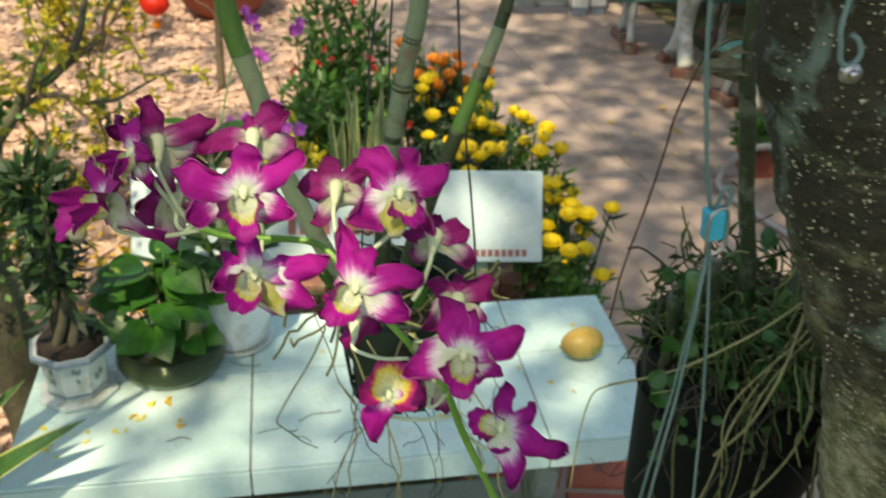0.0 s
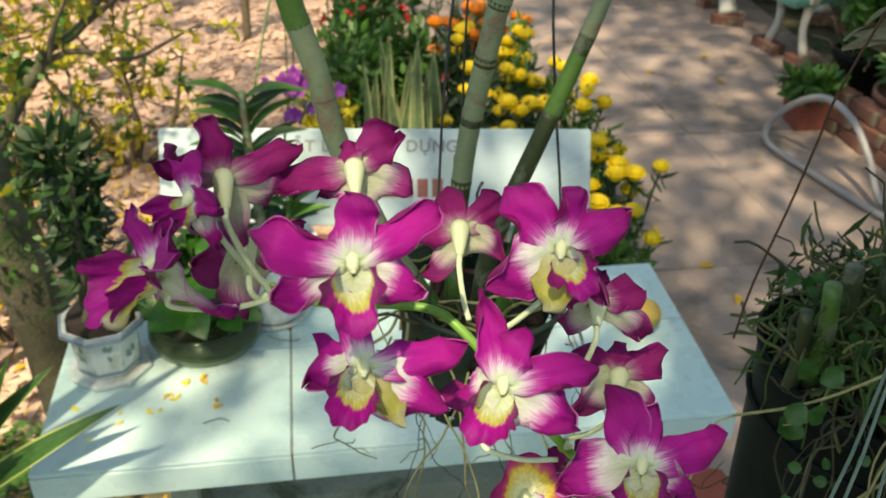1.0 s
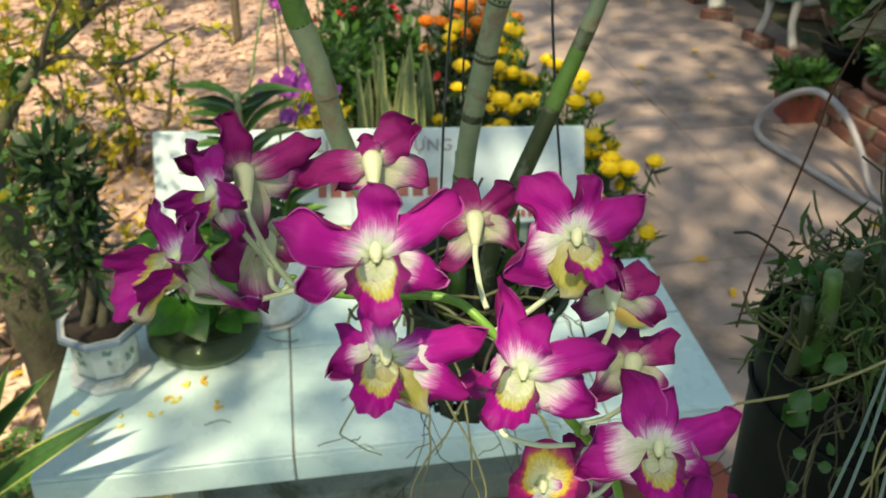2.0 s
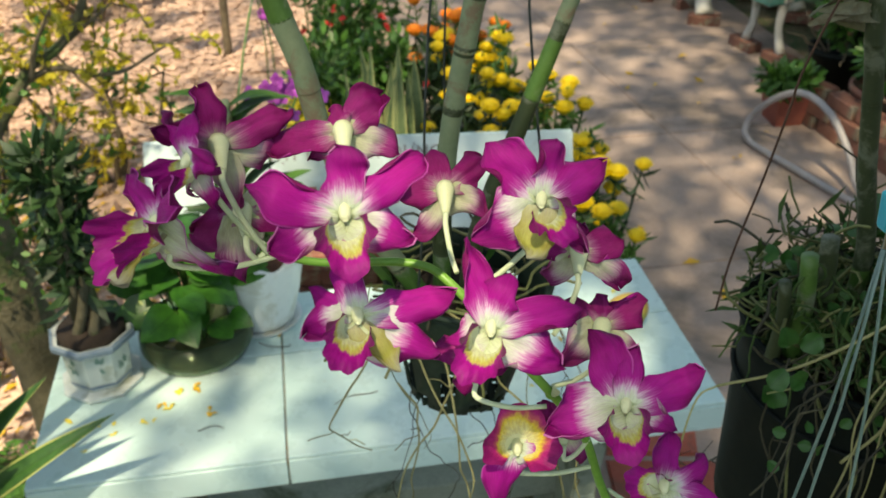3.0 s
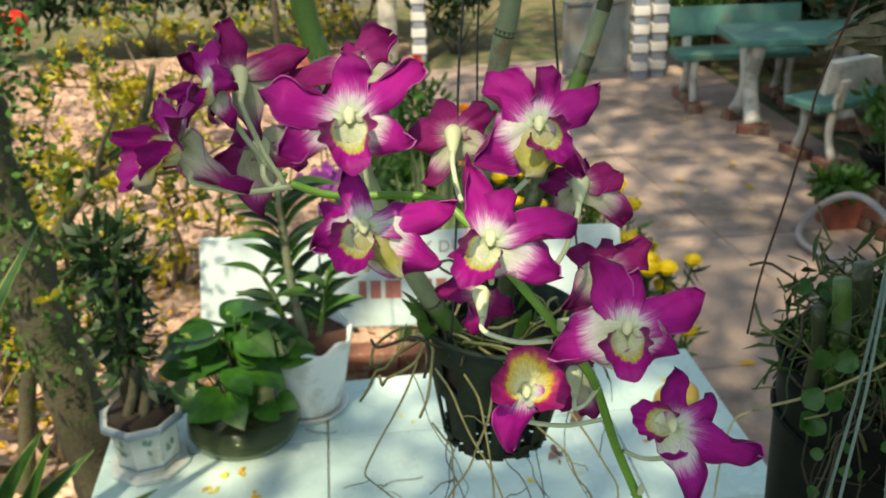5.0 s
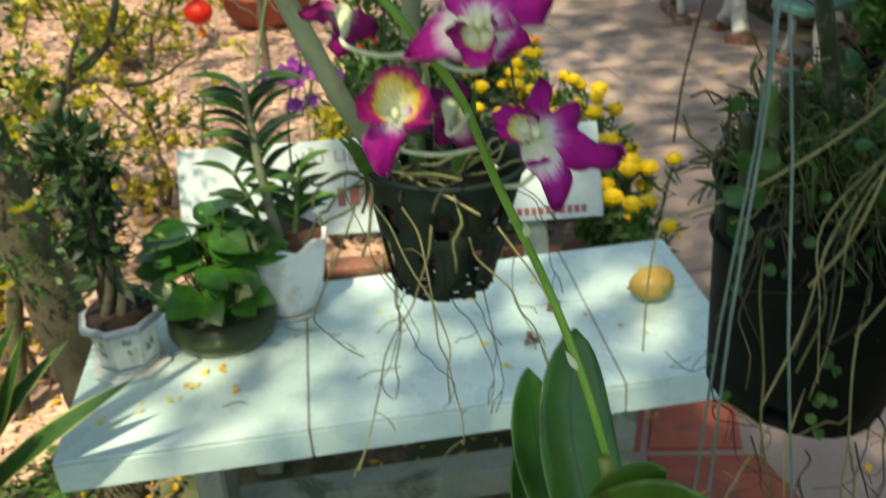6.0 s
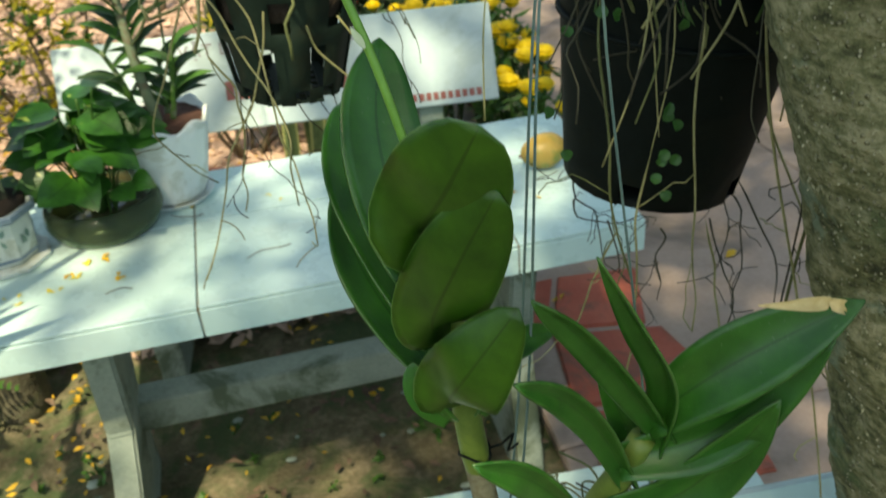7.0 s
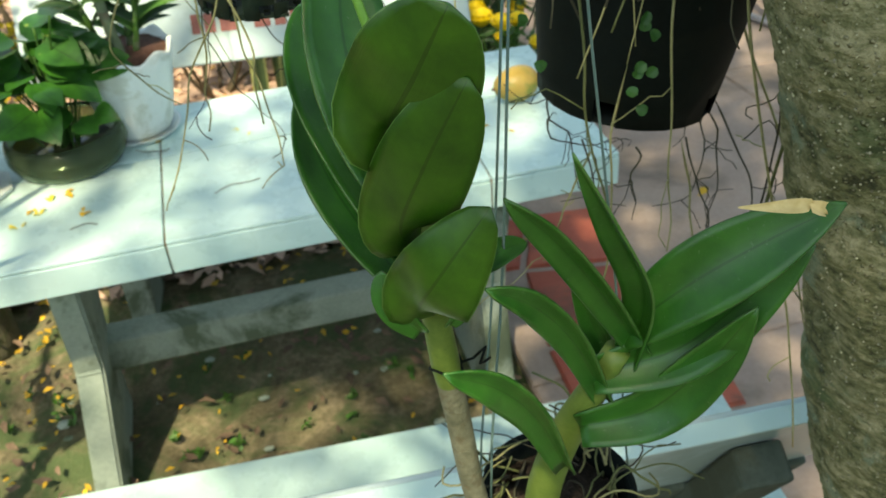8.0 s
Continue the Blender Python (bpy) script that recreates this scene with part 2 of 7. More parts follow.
M_GREENPLASTIC = mat("dark_green_plastic", (0.008, 0.019, 0.013), (0.017, 0.034, 0.024), 25, 200, 0.6, spec=0.2, bump=0.1, dist=0.0008, stain=(0.018, 0.026, 0.016), stain_scale=20)
# concrete with the shade behind the near bench put into its colour
M_CONCRETESHADE = mat("shaded_concrete", (0.045, 0.065, 0.05), (0.11, 0.14, 0.11), 9, 110, 0.9, bump=0.5, dist=0.004, stain=(0.05, 0.06, 0.04), stain_scale=6)
M_SOIL = mat("potting_bark", (0.014, 0.010, 0.007), (0.05, 0.034, 0.022), 60, 200, 0.95, bump=1.0, dist=0.01)
M_ROOT = mat("aerial_root", (0.18, 0.18, 0.065), (0.40, 0.385, 0.18), 40, 200, 0.75, bump=0.3, dist=0.001, island=0.5)
M_ROOTG = mat("greenish_root", (0.065, 0.085, 0.022), (0.17, 0.19, 0.07), 40, 200, 0.75, bump=0.3, dist=0.001, island=0.4)
M_ROOTD = mat("dark_root", (0.018, 0.020, 0.011), (0.055, 0.052, 0.027), 40, 200, 0.8, bump=0.4, dist=0.001, island=0.4)
M_MOSS = mat("vine_mass", (0.016, 0.050, 0.010), (0.055, 0.115, 0.022), 30, 120, 0.9, bump=0.8, dist=0.006)
M_CANEG = mat("cane_dark_green", (0.040, 0.115, 0.018), (0.075, 0.165, 0.034), 25, 200, 0.5, bump=0.2, dist=0.001, stain=(0.16, 0.20, 0.13), stain_scale=30)
M_CANES = mat("cane_dry_sheath", (0.13, 0.19, 0.105), (0.23, 0.285, 0.17), 18, 160, 0.75, bump=0.35, dist=0.001, stain=(0.19, 0.145, 0.09), stain_scale=25)
M_CANEDARK = mat("cane_blackish", (0.015, 0.030, 0.010), (0.04, 0.058, 0.02), 30, 180, 0.6, bump=0.3, dist=0.001, stain=(0.11, 0.13, 0.09), stain_scale=35)
M_STEM = mat("orchid_stem", (0.07, 0.135, 0.02), (0.15, 0.215, 0.04), 40, 260, 0.5, bump=0.2, dist=0.001)
M_STEMDRY = mat("orchid_stem_dry", (0.085, 0.09, 0.05), (0.23, 0.225, 0.145), 45, 220, 0.85, bump=0.8, dist=0.004, stain=(0.13, 0.11, 0.06), stain_scale=40)
M_DRYTIP = mat("withered_leaf_tip", (0.50, 0.36, 0.14), (0.68, 0.55, 0.28), 60, 300, 0.8, bump=0.4, dist=0.001)
M_WIRE = mat("teal_coated_wire", (0.075, 0.15, 0.14), (0.13, 0.21, 0.19), 60, 300, 0.5, bump=0.1)
M_WIREDARK = mat("dark_teal_wire", (0.016, 0.026, 0.025), (0.035, 0.05, 0.046), 80, 400, 0.6, bump=0.2, dist=0.0005)
M_RUST = mat("rusty_wire", (0.035, 0.018, 0.012), (0.10, 0.045, 0.025), 80, 400, 0.85, bump=0.3, dist=0.0005)
M_STEEL = mat("steel_wire", (0.30, 0.30, 0.29), (0.48, 0.48, 0.47), 80, 400, 0.35, 0.9, bump=0.1)
M_CLIP = mat("turquoise_plastic", (0.0, 0.33, 0.46), (0.01, 0.42, 0.55), 60, 300, 0.35, bump=0.05)
M_GLAZEW = mat("white_glaze_pot", (0.50, 0.58, 0.55), (0.62, 0.68, 0.64), 12, 90, 0.3, bump=0.06, stain=(0.38, 0.43, 0.36), stain_scale=14)
M_GLAZEB = mat("blue_glaze", (0.12, 0.19, 0.25), (0.24, 0.32, 0.38), 25, 120, 0.3, bump=0.05)
M_GLAZEG = mat("green_glaze_motif", (0.12, 0.24, 0.20), (0.22, 0.34, 0.28), 30, 120, 0.3, bump=0.05)
M_WPOT = mat("white_plastic_pot", (0.62, 0.70, 0.70), (0.72, 0.78, 0.77), 10, 90, 0.4, bump=0.06, stain=(0.50, 0.55, 0.50), stain_scale=12)
M_MANGO = mat("mango_skin", (0.36, 0.23, 0.045), (0.46, 0.32, 0.07), 14, 160, 0.45, bump=0.1, dist=0.001, stain=(0.22, 0.24, 0.05), stain_scale=12)
M_TERRACOTTA = mat("red_clay_pot", (0.22, 0.05, 0.032), (0.32, 0.095, 0.06), 9, 70, 0.8, bump=0.3)
M_GREENPAINT = mat("green_painted_terrazzo", (0.04, 0.17, 0.135), (0.09, 0.26, 0.21), 8, 80, 0.5, bump=0.15, stain=(0.10, 0.20, 0.15), stain_scale=7)
M_WHITESTONE = mat("white_stone", (0.46, 0.46, 0.40), (0.64, 0.63, 0.56), 8, 80, 0.7, bump=0.3, stain=(0.30, 0.30, 0.24), stain_scale=6)
M_GATE = mat("grey_gate_sheet", (0.11, 0.14, 0.15), (0.21, 0.25, 0.26), 3, 40, 0.55, 0.2, bump=0.1, stain=(0.20, 0.19, 0.16), stain_scale=4)
M_PILLARD = mat("pillar_blue_grey", (0.16, 0.20, 0.26), (0.26, 0.30, 0.36), 10, 80, 0.8, bump=0.3)
M_PILLARW = mat("pillar_white", (0.58, 0.58, 0.55), (0.70, 0.70, 0.67), 10, 80, 0.7, bump=0.2)
M_WOODDARK = mat("old_brown_board", (0.10, 0.055, 0.03), (0.24, 0.14, 0.08), 6, 70, 0.8, bump=0.4, vary=0.25)
M_HOSE = mat("grey_hose", (0.25, 0.24, 0.24), (0.36, 0.35, 0.34), 10, 80, 0.5, bump=0.1)
M_LANTERN = mat("red_lantern_cloth", (0.62, 0.015, 0.008), (0.80, 0.04, 0.01), 20, 120, 0.5, bump=0.1, thru=0.35)
M_LETTERG = mat("letter_grey", (0.15, 0.15, 0.155), (0.24, 0.23, 0.23), 30, 120, 0.5, bump=0.05)
M_LETTERR = mat("letter_red_brown", (0.20, 0.055, 0.045), (0.30, 0.10, 0.08), 30, 120, 0.5, bump=0.05)
M_TWIG = mat("twig_bark", (0.065, 0.052, 0.033), (0.17, 0.14, 0.09), 25, 150, 0.9, bump=0.5, dist=0.003)
M_MOSSTRUNK = mat("mossy_trunk", (0.045, 0.045, 0.026), (0.13, 0.12, 0.075), 9, 90, 0.95, bump=0.9, dist=0.012, stain=(0.05, 0.085, 0.025), stain_scale=7)
M_BROWNDRY = mat("brown_dry_petal", (0.14, 0.07, 0.045), (0.25, 0.13, 0.09), 60, 300, 0.85, bump=0.5, dist=0.002)


def bark_mat(name, shade_damp):
    m, nt, b = base_mat(name, 0.85, 0, 0.35)
    v = coords(nt)
    mp = nt.nodes.new("ShaderNodeMapping")
    mp.inputs["Scale"].default_value = (1, 1, 1.7)
    nt.links.new(v, mp.inputs[0])
    n1, n2, n3 = noise_tex(nt, v, 11, 6, 0.65), noise_tex(nt, mp.outputs[0], 60, 5, 0.7), noise_tex(nt, v, 4.5, 4)
    col = ramp(nt, [(0.38, (0.045, 0.050, 0.022)), (0.48, (0.17, 0.175, 0.08)), (0.60, (0.40, 0.37, 0.22))], blend_value(nt, n1, n2, 0.6))
    lichen = ramp(nt, [(0.56, (0, 0, 0)), (0.63, (1, 1, 1))], n3)
    col = blend(nt, math_node(nt, "MULTIPLY", lichen, 0.7), col, (0.085, 0.15, 0.06))
    # upper stem's shade plus rain stain, painted as dark streaks fading lower down
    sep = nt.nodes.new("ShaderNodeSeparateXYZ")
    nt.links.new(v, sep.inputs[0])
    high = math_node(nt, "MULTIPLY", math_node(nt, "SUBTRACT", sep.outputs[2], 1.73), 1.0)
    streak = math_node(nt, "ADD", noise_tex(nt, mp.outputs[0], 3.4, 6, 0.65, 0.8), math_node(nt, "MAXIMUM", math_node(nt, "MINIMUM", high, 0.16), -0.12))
    shade_wet = ramp(nt, [(0.46, (0, 0, 0)), (0.58, (1, 1, 1))], streak)
    col = blend(nt, math_node(nt, "MULTIPLY", shade_wet, shade_damp), col, (0.022, 0.020, 0.012))
    pale = ramp(nt, [(0.57, (0, 0, 0)), (0.65, (1, 1, 1))], noise_tex(nt, v, 13, 5, 0.6, 0.5))
    col = blend(nt, math_node(nt, "MULTIPLY", pale, 0.5), col, (0.24, 0.35, 0.27))
    vo = nt.nodes.new("ShaderNodeTexVoronoi")
    vo.inputs["Scale"].default_value = 130
    nt.links.new(v, vo.inputs["Vector"])
    wart = ramp(nt, [(0.12, (1, 1, 1)), (0.26, (0, 0, 0))], vo.outputs["Distance"])
    col = blend(nt, math_node(nt, "MULTIPLY", wart, 0.5), col, (0.42, 0.40, 0.25))
    nt.links.new(col, b.inputs["Base Color"])
    grit = noise_tex(nt, v, 190, 4, 0.7)
    h = math_node(nt, "ADD", blend_value(nt, blend_value(nt, n1, n2, 0.5), grit, 0.45), math_node(nt, "MULTIPLY", wart, 0.34))
    add_bump(nt, b, h, 1.0, 0.014)
    return m


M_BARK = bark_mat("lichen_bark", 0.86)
# the same bark with more shade and rain stain in its colour
M_BARKSHADE = bark_mat("shaded_damp_bark", 0.92)
M_WART = mat("bark_wart", (0.20, 0.19, 0.11), (0.42, 0.40, 0.27), 200, 700, 0.85, bump=0.3, dist=0.001, island=0.5)


def glass_mat():
    m, nt, b = base_mat("dull_glass", 0.12, 0, 0.5)
    b.inputs["Base Color"].default_value = (0.20, 0.28, 0.17, 1)
    b.inputs["Transmission Weight"].default_value = 0.85
    b.inputs["IOR"].default_value = 1.2
    return m


M_GLASS = glass_mat()


def ground_mat():
    """Bare earth, paler and drier in patches, with greener moss in others."""
    m, nt, b = base_mat("garden_ground", 0.95, 0, 0.2)
    v = coords(nt)
    n1, n2, n3 = noise_tex(nt, v, 1.2, 6), noise_tex(nt, v, 14, 6, 0.7), noise_tex(nt, v, 60, 4)
    col = ramp(nt, [(0.3, (0.05, 0.046, 0.026)), (0.5, (0.135, 0.12, 0.072)), (0.72, (0.29, 0.24, 0.16))], blend_value(nt, n2, n3, 0.35))
    moss = ramp(nt, [(0.45, (0, 0, 0)), (0.58, (1, 1, 1))], noise_tex(nt, v, 4.2, 6, 0.7, 0.8))
    col = blend(nt, math_node(nt, "MULTIPLY", moss, 0.85), col, (0.06, 0.10, 0.04))
    nt.links.new(col, b.inputs["Base Color"])
    add_bump(nt, b, blend_value(nt, n2, n3, 0.5), 0.8, 0.015)
    return m


M_GROUND = ground_mat()

# ---- building helpers ----
rng = random.Random(7)


def mesh_of(name, bm, material, smooth=True):
    me = bpy.data.meshes.new(name)
    for f in bm.faces:
        f.smooth = smooth
    bm.to_mesh(me)
    bm.free()
    for m in material if isinstance(material, (list, tuple)) else [material]:
        me.materials.append(m)
    return me


def part(name, bm, material, parent=None, label="", smooth=True):
    me = bm if isinstance(bm, bpy.types.Mesh) else mesh_of(name, bm, material, smooth)
    ob = new(name, me)
    ob.parent = parent
    return tagged(ob, label=label)


def thing(name, at=(0, 0, 0), label="", category="", group="", kind="", turn=0.0):
    ob = new(name)
    ob.empty_display_size = 0.05
    ob.matrix_basis = Matrix.Translation(at) @ Matrix.Rotation(radians(turn), 4, "Z")
    return tagged(ob, label, category, group, kind)


def box(bm, centre, size, turn=None, bevel=0.0):
    m = Matrix.Translation(centre) @ (turn.to_4x4() if turn else Matrix.Identity(4)) @ Matrix.Diagonal((*size, 1))
    got = bmesh.ops.create_cube(bm, size=1, matrix=m)["verts"]
    if bevel:
        edges = list({e for v in got for e in v.link_edges})
        bmesh.ops.bevel(bm, geom=edges, offset=bevel, segments=2, profile=0.5, affect="EDGES")


def prism(bm, poly, z0, z1):
    lo = [bm.verts.new((x, y, z0)) for x, y in poly]
    hi = [bm.verts.new((x, y, z1)) for x, y in poly]
    n = len(poly)
    bm.faces.new(lo[::-1]), bm.faces.new(hi)
    for i in range(n):
        bm.faces.new((lo[i], lo[(i + 1) % n], hi[(i + 1) % n], hi[i]))


def smooth_line(points, steps=6):
    """A soft line through the points (Catmull-Rom)."""
    p = [Vector(q) for q in points]
    p = [p[0] * 2 - p[1]] + p + [p[-1] * 2 - p[-2]]
    out = []
    for i in range(1, len(p) - 2):
        a, b, c, d = p[i - 1:i + 3]
        for k in range(steps):
            t = k / steps
            out.append(0.5 * ((2 * b) + (c - a) * t + (2 * a - 5 * b + 4 * c - d) * t * t + (3 * b - a - 3 * c + d) * t ** 3))
    return out + [p[-2]]


def tube(bm, line, radius, sides=8, index=0, cap=True):
    """A tube along a line; radius is a number, a list, or a function of 0..1. index: a material, or a function of 0..1."""
    n = len(line)
    line = [Vector(p) for p in line]
    up = Vector((0.31, 0.2, 0.93))
    rings = []
    side = None
    for i, p in enumerate(line):
        d = (line[min(i + 1, n - 1)] - line[max(i - 1, 0)]).normalized()
        if side is None:
            side = d.cross(up if abs(d.dot(up)) < 0.95 else Vector((1, 0, 0))).normalized()
        side = (side - d * side.dot(d)).normalized()
        other = d.cross(side)
        r = radius(i / (n - 1)) if callable(radius) else radius[i] if isinstance(radius, (list, tuple)) else radius
        rings.append([bm.verts.new(p + (side * math.cos(a) + other * math.sin(a)) * r) for a in (2 * math.pi * k / sides for k in range(sides))])
    for i in range(n - 1):
        for k in range(sides):
            f = bm.faces.new((rings[i][k], rings[i][(k + 1) % sides], rings[i + 1][(k + 1) % sides], rings[i + 1][k]))
            f.material_index = index((i + 0.5) / (n - 1)) if callable(index) else index
    if cap:
        bm.faces.new(rings[0][::-1]).material_index = rings and (index(0) if callable(index) else index)
        bm.faces.new(rings[-1]).material_index = index(1) if callable(index) else index


def lathe(bm, profile, sides=32, squash=0.0, closed=False):
    """A profile of (radius, height) turned round z."""
    rings = [[bm.verts.new((r * math.cos(a), r * math.sin(a), z)) for a in (2 * math.pi * (k + 0.5) / sides for k in range(sides))] for r, z in profile]
    for i in range(len(rings) - 1):
        for k in range(sides):
            bm.faces.new((rings[i][k], rings[i][(k + 1) % sides], rings[i + 1][(k + 1) % sides], rings[i + 1][k]))
    if closed:
        bm.faces.new(rings[0][::-1]), bm.faces.new(rings[-1])


def blade(bm, base, tip, width, face, sag=0.0, fold=0.15, nu=8, nv=4, fat=0.45, twist=0.0, ruffle=0.0, point=1.0, foot=0.25, index=0):
    """A leaf or petal from base to tip. face: the way its upper side looks. sag: bow along it (share of the length), fold: how
    far the halves rise, fat: where it is widest, foot: width at the base, point: how sharply it ends."""
    uv = bm.loops.layers.uv.verify()
    base, tip, face = Vector(base), Vector(tip), Vector(face)
    axis = tip - base
    length = axis.length
    axis.normalize()
    face = (face - axis * face.dot(axis)).normalized()
    side = axis.cross(face)
    grid = []
    for i in range(nu + 1):
        u = i / nu
        if u < fat:
            w = foot + (1 - foot) * math.sin(0.5 * math.pi * u / fat)
        else:
            w = max(0.0, 1 - ((u - fat) / (1 - fat)) ** (2.6 - point)) ** (0.5 + 0.45 * point)
        w = max(w, 0.02) * width * 0.5
        mid = base + axis * (u * length) + face * (sag * length * math.sin(math.pi * u) )
        q = Matrix.Rotation(twist * u, 3, axis)
        s, f = q @ side, q @ face
        row = []
        for j in range(nv + 1):
            v = 2 * j / nv - 1
            z = fold * w * abs(v) ** 1.4 + ruffle * width * abs(v) ** 2 * math.sin(9 * u + 2 * v + width * 900)
            row.append((bm.verts.new(mid + s * (v * w) + f * z), u, (v + 1) / 2))
        grid.append(row)
    for i in range(nu):
        for j in range(nv):
            c = (grid[i][j], grid[i][j + 1], grid[i + 1][j + 1], grid[i + 1][j])
            fc = bm.faces.new([k[0] for k in c])
            fc.material_index = index
            for lp, k in zip(fc.loops, c):
                lp[uv].uv = (k[1], k[2])


def wander(start, way, length, steps=10, wild=0.3, droop=0.5, r=None):
    """A root or twig: a line that strays and hangs."""
    r = r or rng
    p, d = Vector(start), Vector(way).normalized()
    out = [p.copy()]
    for _ in range(steps):
        d = (d + Vector((r.gauss(0, wild), r.gauss(0, wild), r.gauss(0, wild) - droop * 0.3))).normalized()
        p = p + d * (length / steps)
        out.append(p.copy())
    return out


def rand_dir(r, lift=0.0):
    a, z = r.uniform(0, 2 * math.pi), r.uniform(-1, 1)
    k = math.sqrt(1 - z * z)
    return Vector((k * math.cos(a), k * math.sin(a), z + lift)).normalized()


def leaves_along(bm, line, count, length, width, r, spread=1.0, lift=0.3, t0=0.2, sag=0.08, index=0):
    n = len(line)
    for _ in range(count):
        t = r.uniform(t0, 1) * (n - 1)
        i = min(int(t), n - 2)
        p = Vector(line[i]).lerp(Vector(line[i + 1]), t - i)
        d = rand_dir(r, lift)
        k = r.uniform(0.7, 1.25)
        blade(bm, p, p + d * length * k, width * k, rand_dir(r, 1.2), sag=-sag, fold=0.15, nu=3, nv=2, index=index)


def clump(bm, centre, radii, count, length, width, r, shell=0.55, lift=0.2, index=0, face=None):
    """Leaves in an uneven mass round a centre, thinner outside."""
    c = Vector(centre)
    for _ in range(count):
        d = rand_dir(r)
        k = r.uniform(shell, 1.0) * (0.8 + 0.3 * noise.noise(d * 2.1 + c))
        p = c + Vector((d.x * radii[0], d.y * radii[1], d.z * radii[2])) * k
        o = (d + rand_dir(r) * 0.9 + Vector((0, 0, lift))).normalized()
        s = r.uniform(0.65, 1.3)
        blade(bm, p, p + o * length * s, width * s, (d * 0.5 + Vector((0, 0, 0.8)) + rand_dir(r) * 0.5), sag=-0.06, fold=0.18, nu=3, nv=2, index=index)


# ---- the ground ----
def build_ground():
    bm = bmesh.new()
    xs = [-400, -60, -12] + [-6 + 0.25 * i for i in range(49)] + [12, 60, 400]
    ys = [-400, -60, -12] + [-4 + 0.25 * i for i in range(57)] + [16, 60, 400]
    grid = [[bm.verts.new((x, y, (noise.noise(Vector((x * 1.3, y * 1.3, 0))) * 0.02 - 0.02) if abs(x) < 7 and -5 < y < 12 else -0.02)) for x in xs] for y in ys]
    for i in range(len(ys) - 1):
        for j in range(len(xs) - 1):
            bm.faces.new((grid[i][j], grid[i][j + 1], grid[i + 1][j + 1], grid[i + 1][j]))
    tagged(part("ground", bm, M_GROUND), "bare brown garden earth with moss and dry leaves", "ground", kind="structure")


build_ground()

pavement = thing("pavement", (0, 0, 0), "worn grey-brown concrete garden path with joints", "path", kind="structure")


def build_path():
    """Concrete slabs of the path, joints left open between them."""
    rows = [(-1.2, 0.12), (0.12, 1.5), (1.5, 2.62), (2.62, 3.9), (3.9, 5.2), (5.2, 6.35)]
    for k, (y0, y1) in enumerate(rows):
        skew = 0.10
        left = 0.74 if y1 < 1.6 else 1.05
        for x0, x1 in ((left, 1.97), (1.97, 3.05)):
            bm = bmesh.new()
            g = 0.004
            poly = [(x0 + g - skew * 0, y0 + g), (x1 - g + (1.8 - y0) * skew * (x1 < 2), y0 + g), (x1 - g + (1.8 - y1) * skew * (x1 < 2), y1 - g), (x0 + g, y1 - g)]
            if x0 > 1.9:
                poly = [(x0 + g + (1.8 - y0) * skew, y0 + g), (x1, y0 + g), (x1, y1 - g), (x0 + g + (1.8 - y1) * skew, y1 - g)]
            prism(bm, poly, -0.06, 0.003 + 0.002 * (k % 2))
            bmesh.ops.bevel(bm, geom=[e for e in bm.edges if all(v.co.z > 0 for v in e.verts)], offset=0.006, segments=1, affect="EDGES")
            part("slab", bm, M_PATH, pavement, smooth=False)


build_path()
bm = bmesh.new()
box(bm, (1.9, 2.6, -0.034), (2.28, 7.4, 0.06))
part("bedding", bm, M_PATH, pavement, smooth=False)


# ---- table and benches ----
def tile_piece(poly_or_box, parent, name="tile", material=None):
    bm = bmesh.new()
    c, s, turn = poly_or_box
    box(bm, c, s, turn, bevel=0.0025)
    return part(name, bm, material or M_TILE, parent, smooth=False)


def concrete_leg(parent, xt, xb, y0, y1, zt, wide=0.085):
    """A flared concrete leg, splayed towards its foot."""
    bm = bmesh.new()
    top = [(xt - wide / 2, y0 + 0.05), (xt + wide / 2, y0 + 0.05), (xt + wide / 2, y1 - 0.05), (xt - wide / 2, y1 - 0.05)]
    mid = [(xt * 0.6 + xb * 0.4 - wide / 2, y0 + 0.10), (xt * 0.6 + xb * 0.4 + wide / 2, y0 + 0.10), (xt * 0.6 + xb * 0.4 + wide / 2, y1 - 0.10), (xt * 0.6 + xb * 0.4 - wide / 2, y1 - 0.10)]
    foot = [(xb - wide / 2, y0), (xb + wide / 2, y0), (xb + wide / 2, y1), (xb - wide / 2, y1)]
    rows = [[bm.verts.new((x, y, z)) for x, y in ring] for ring, z in ((foot, -0.03), (foot, 0.05), (mid, zt * 0.5), (top, zt))]
    for a, b in zip(rows, rows[1:]):
        for k in range(4):
            bm.faces.new((a[k], a[(k + 1) % 4], b[(k + 1) % 4], b[k]))
    bm.faces.new(rows[0][::-1]), bm.faces.new(rows[-1])
    bmesh.ops.bevel(bm, geom=list(bm.edges), offset=0.006, segments=2, affect="EDGES")
    return part("leg", bm, M_CONCRETE, parent, "weathered greenish concrete leg", smooth=False)


TX0, TX1, TD, TH = -0.478, 0.886, 0.544, 0.72


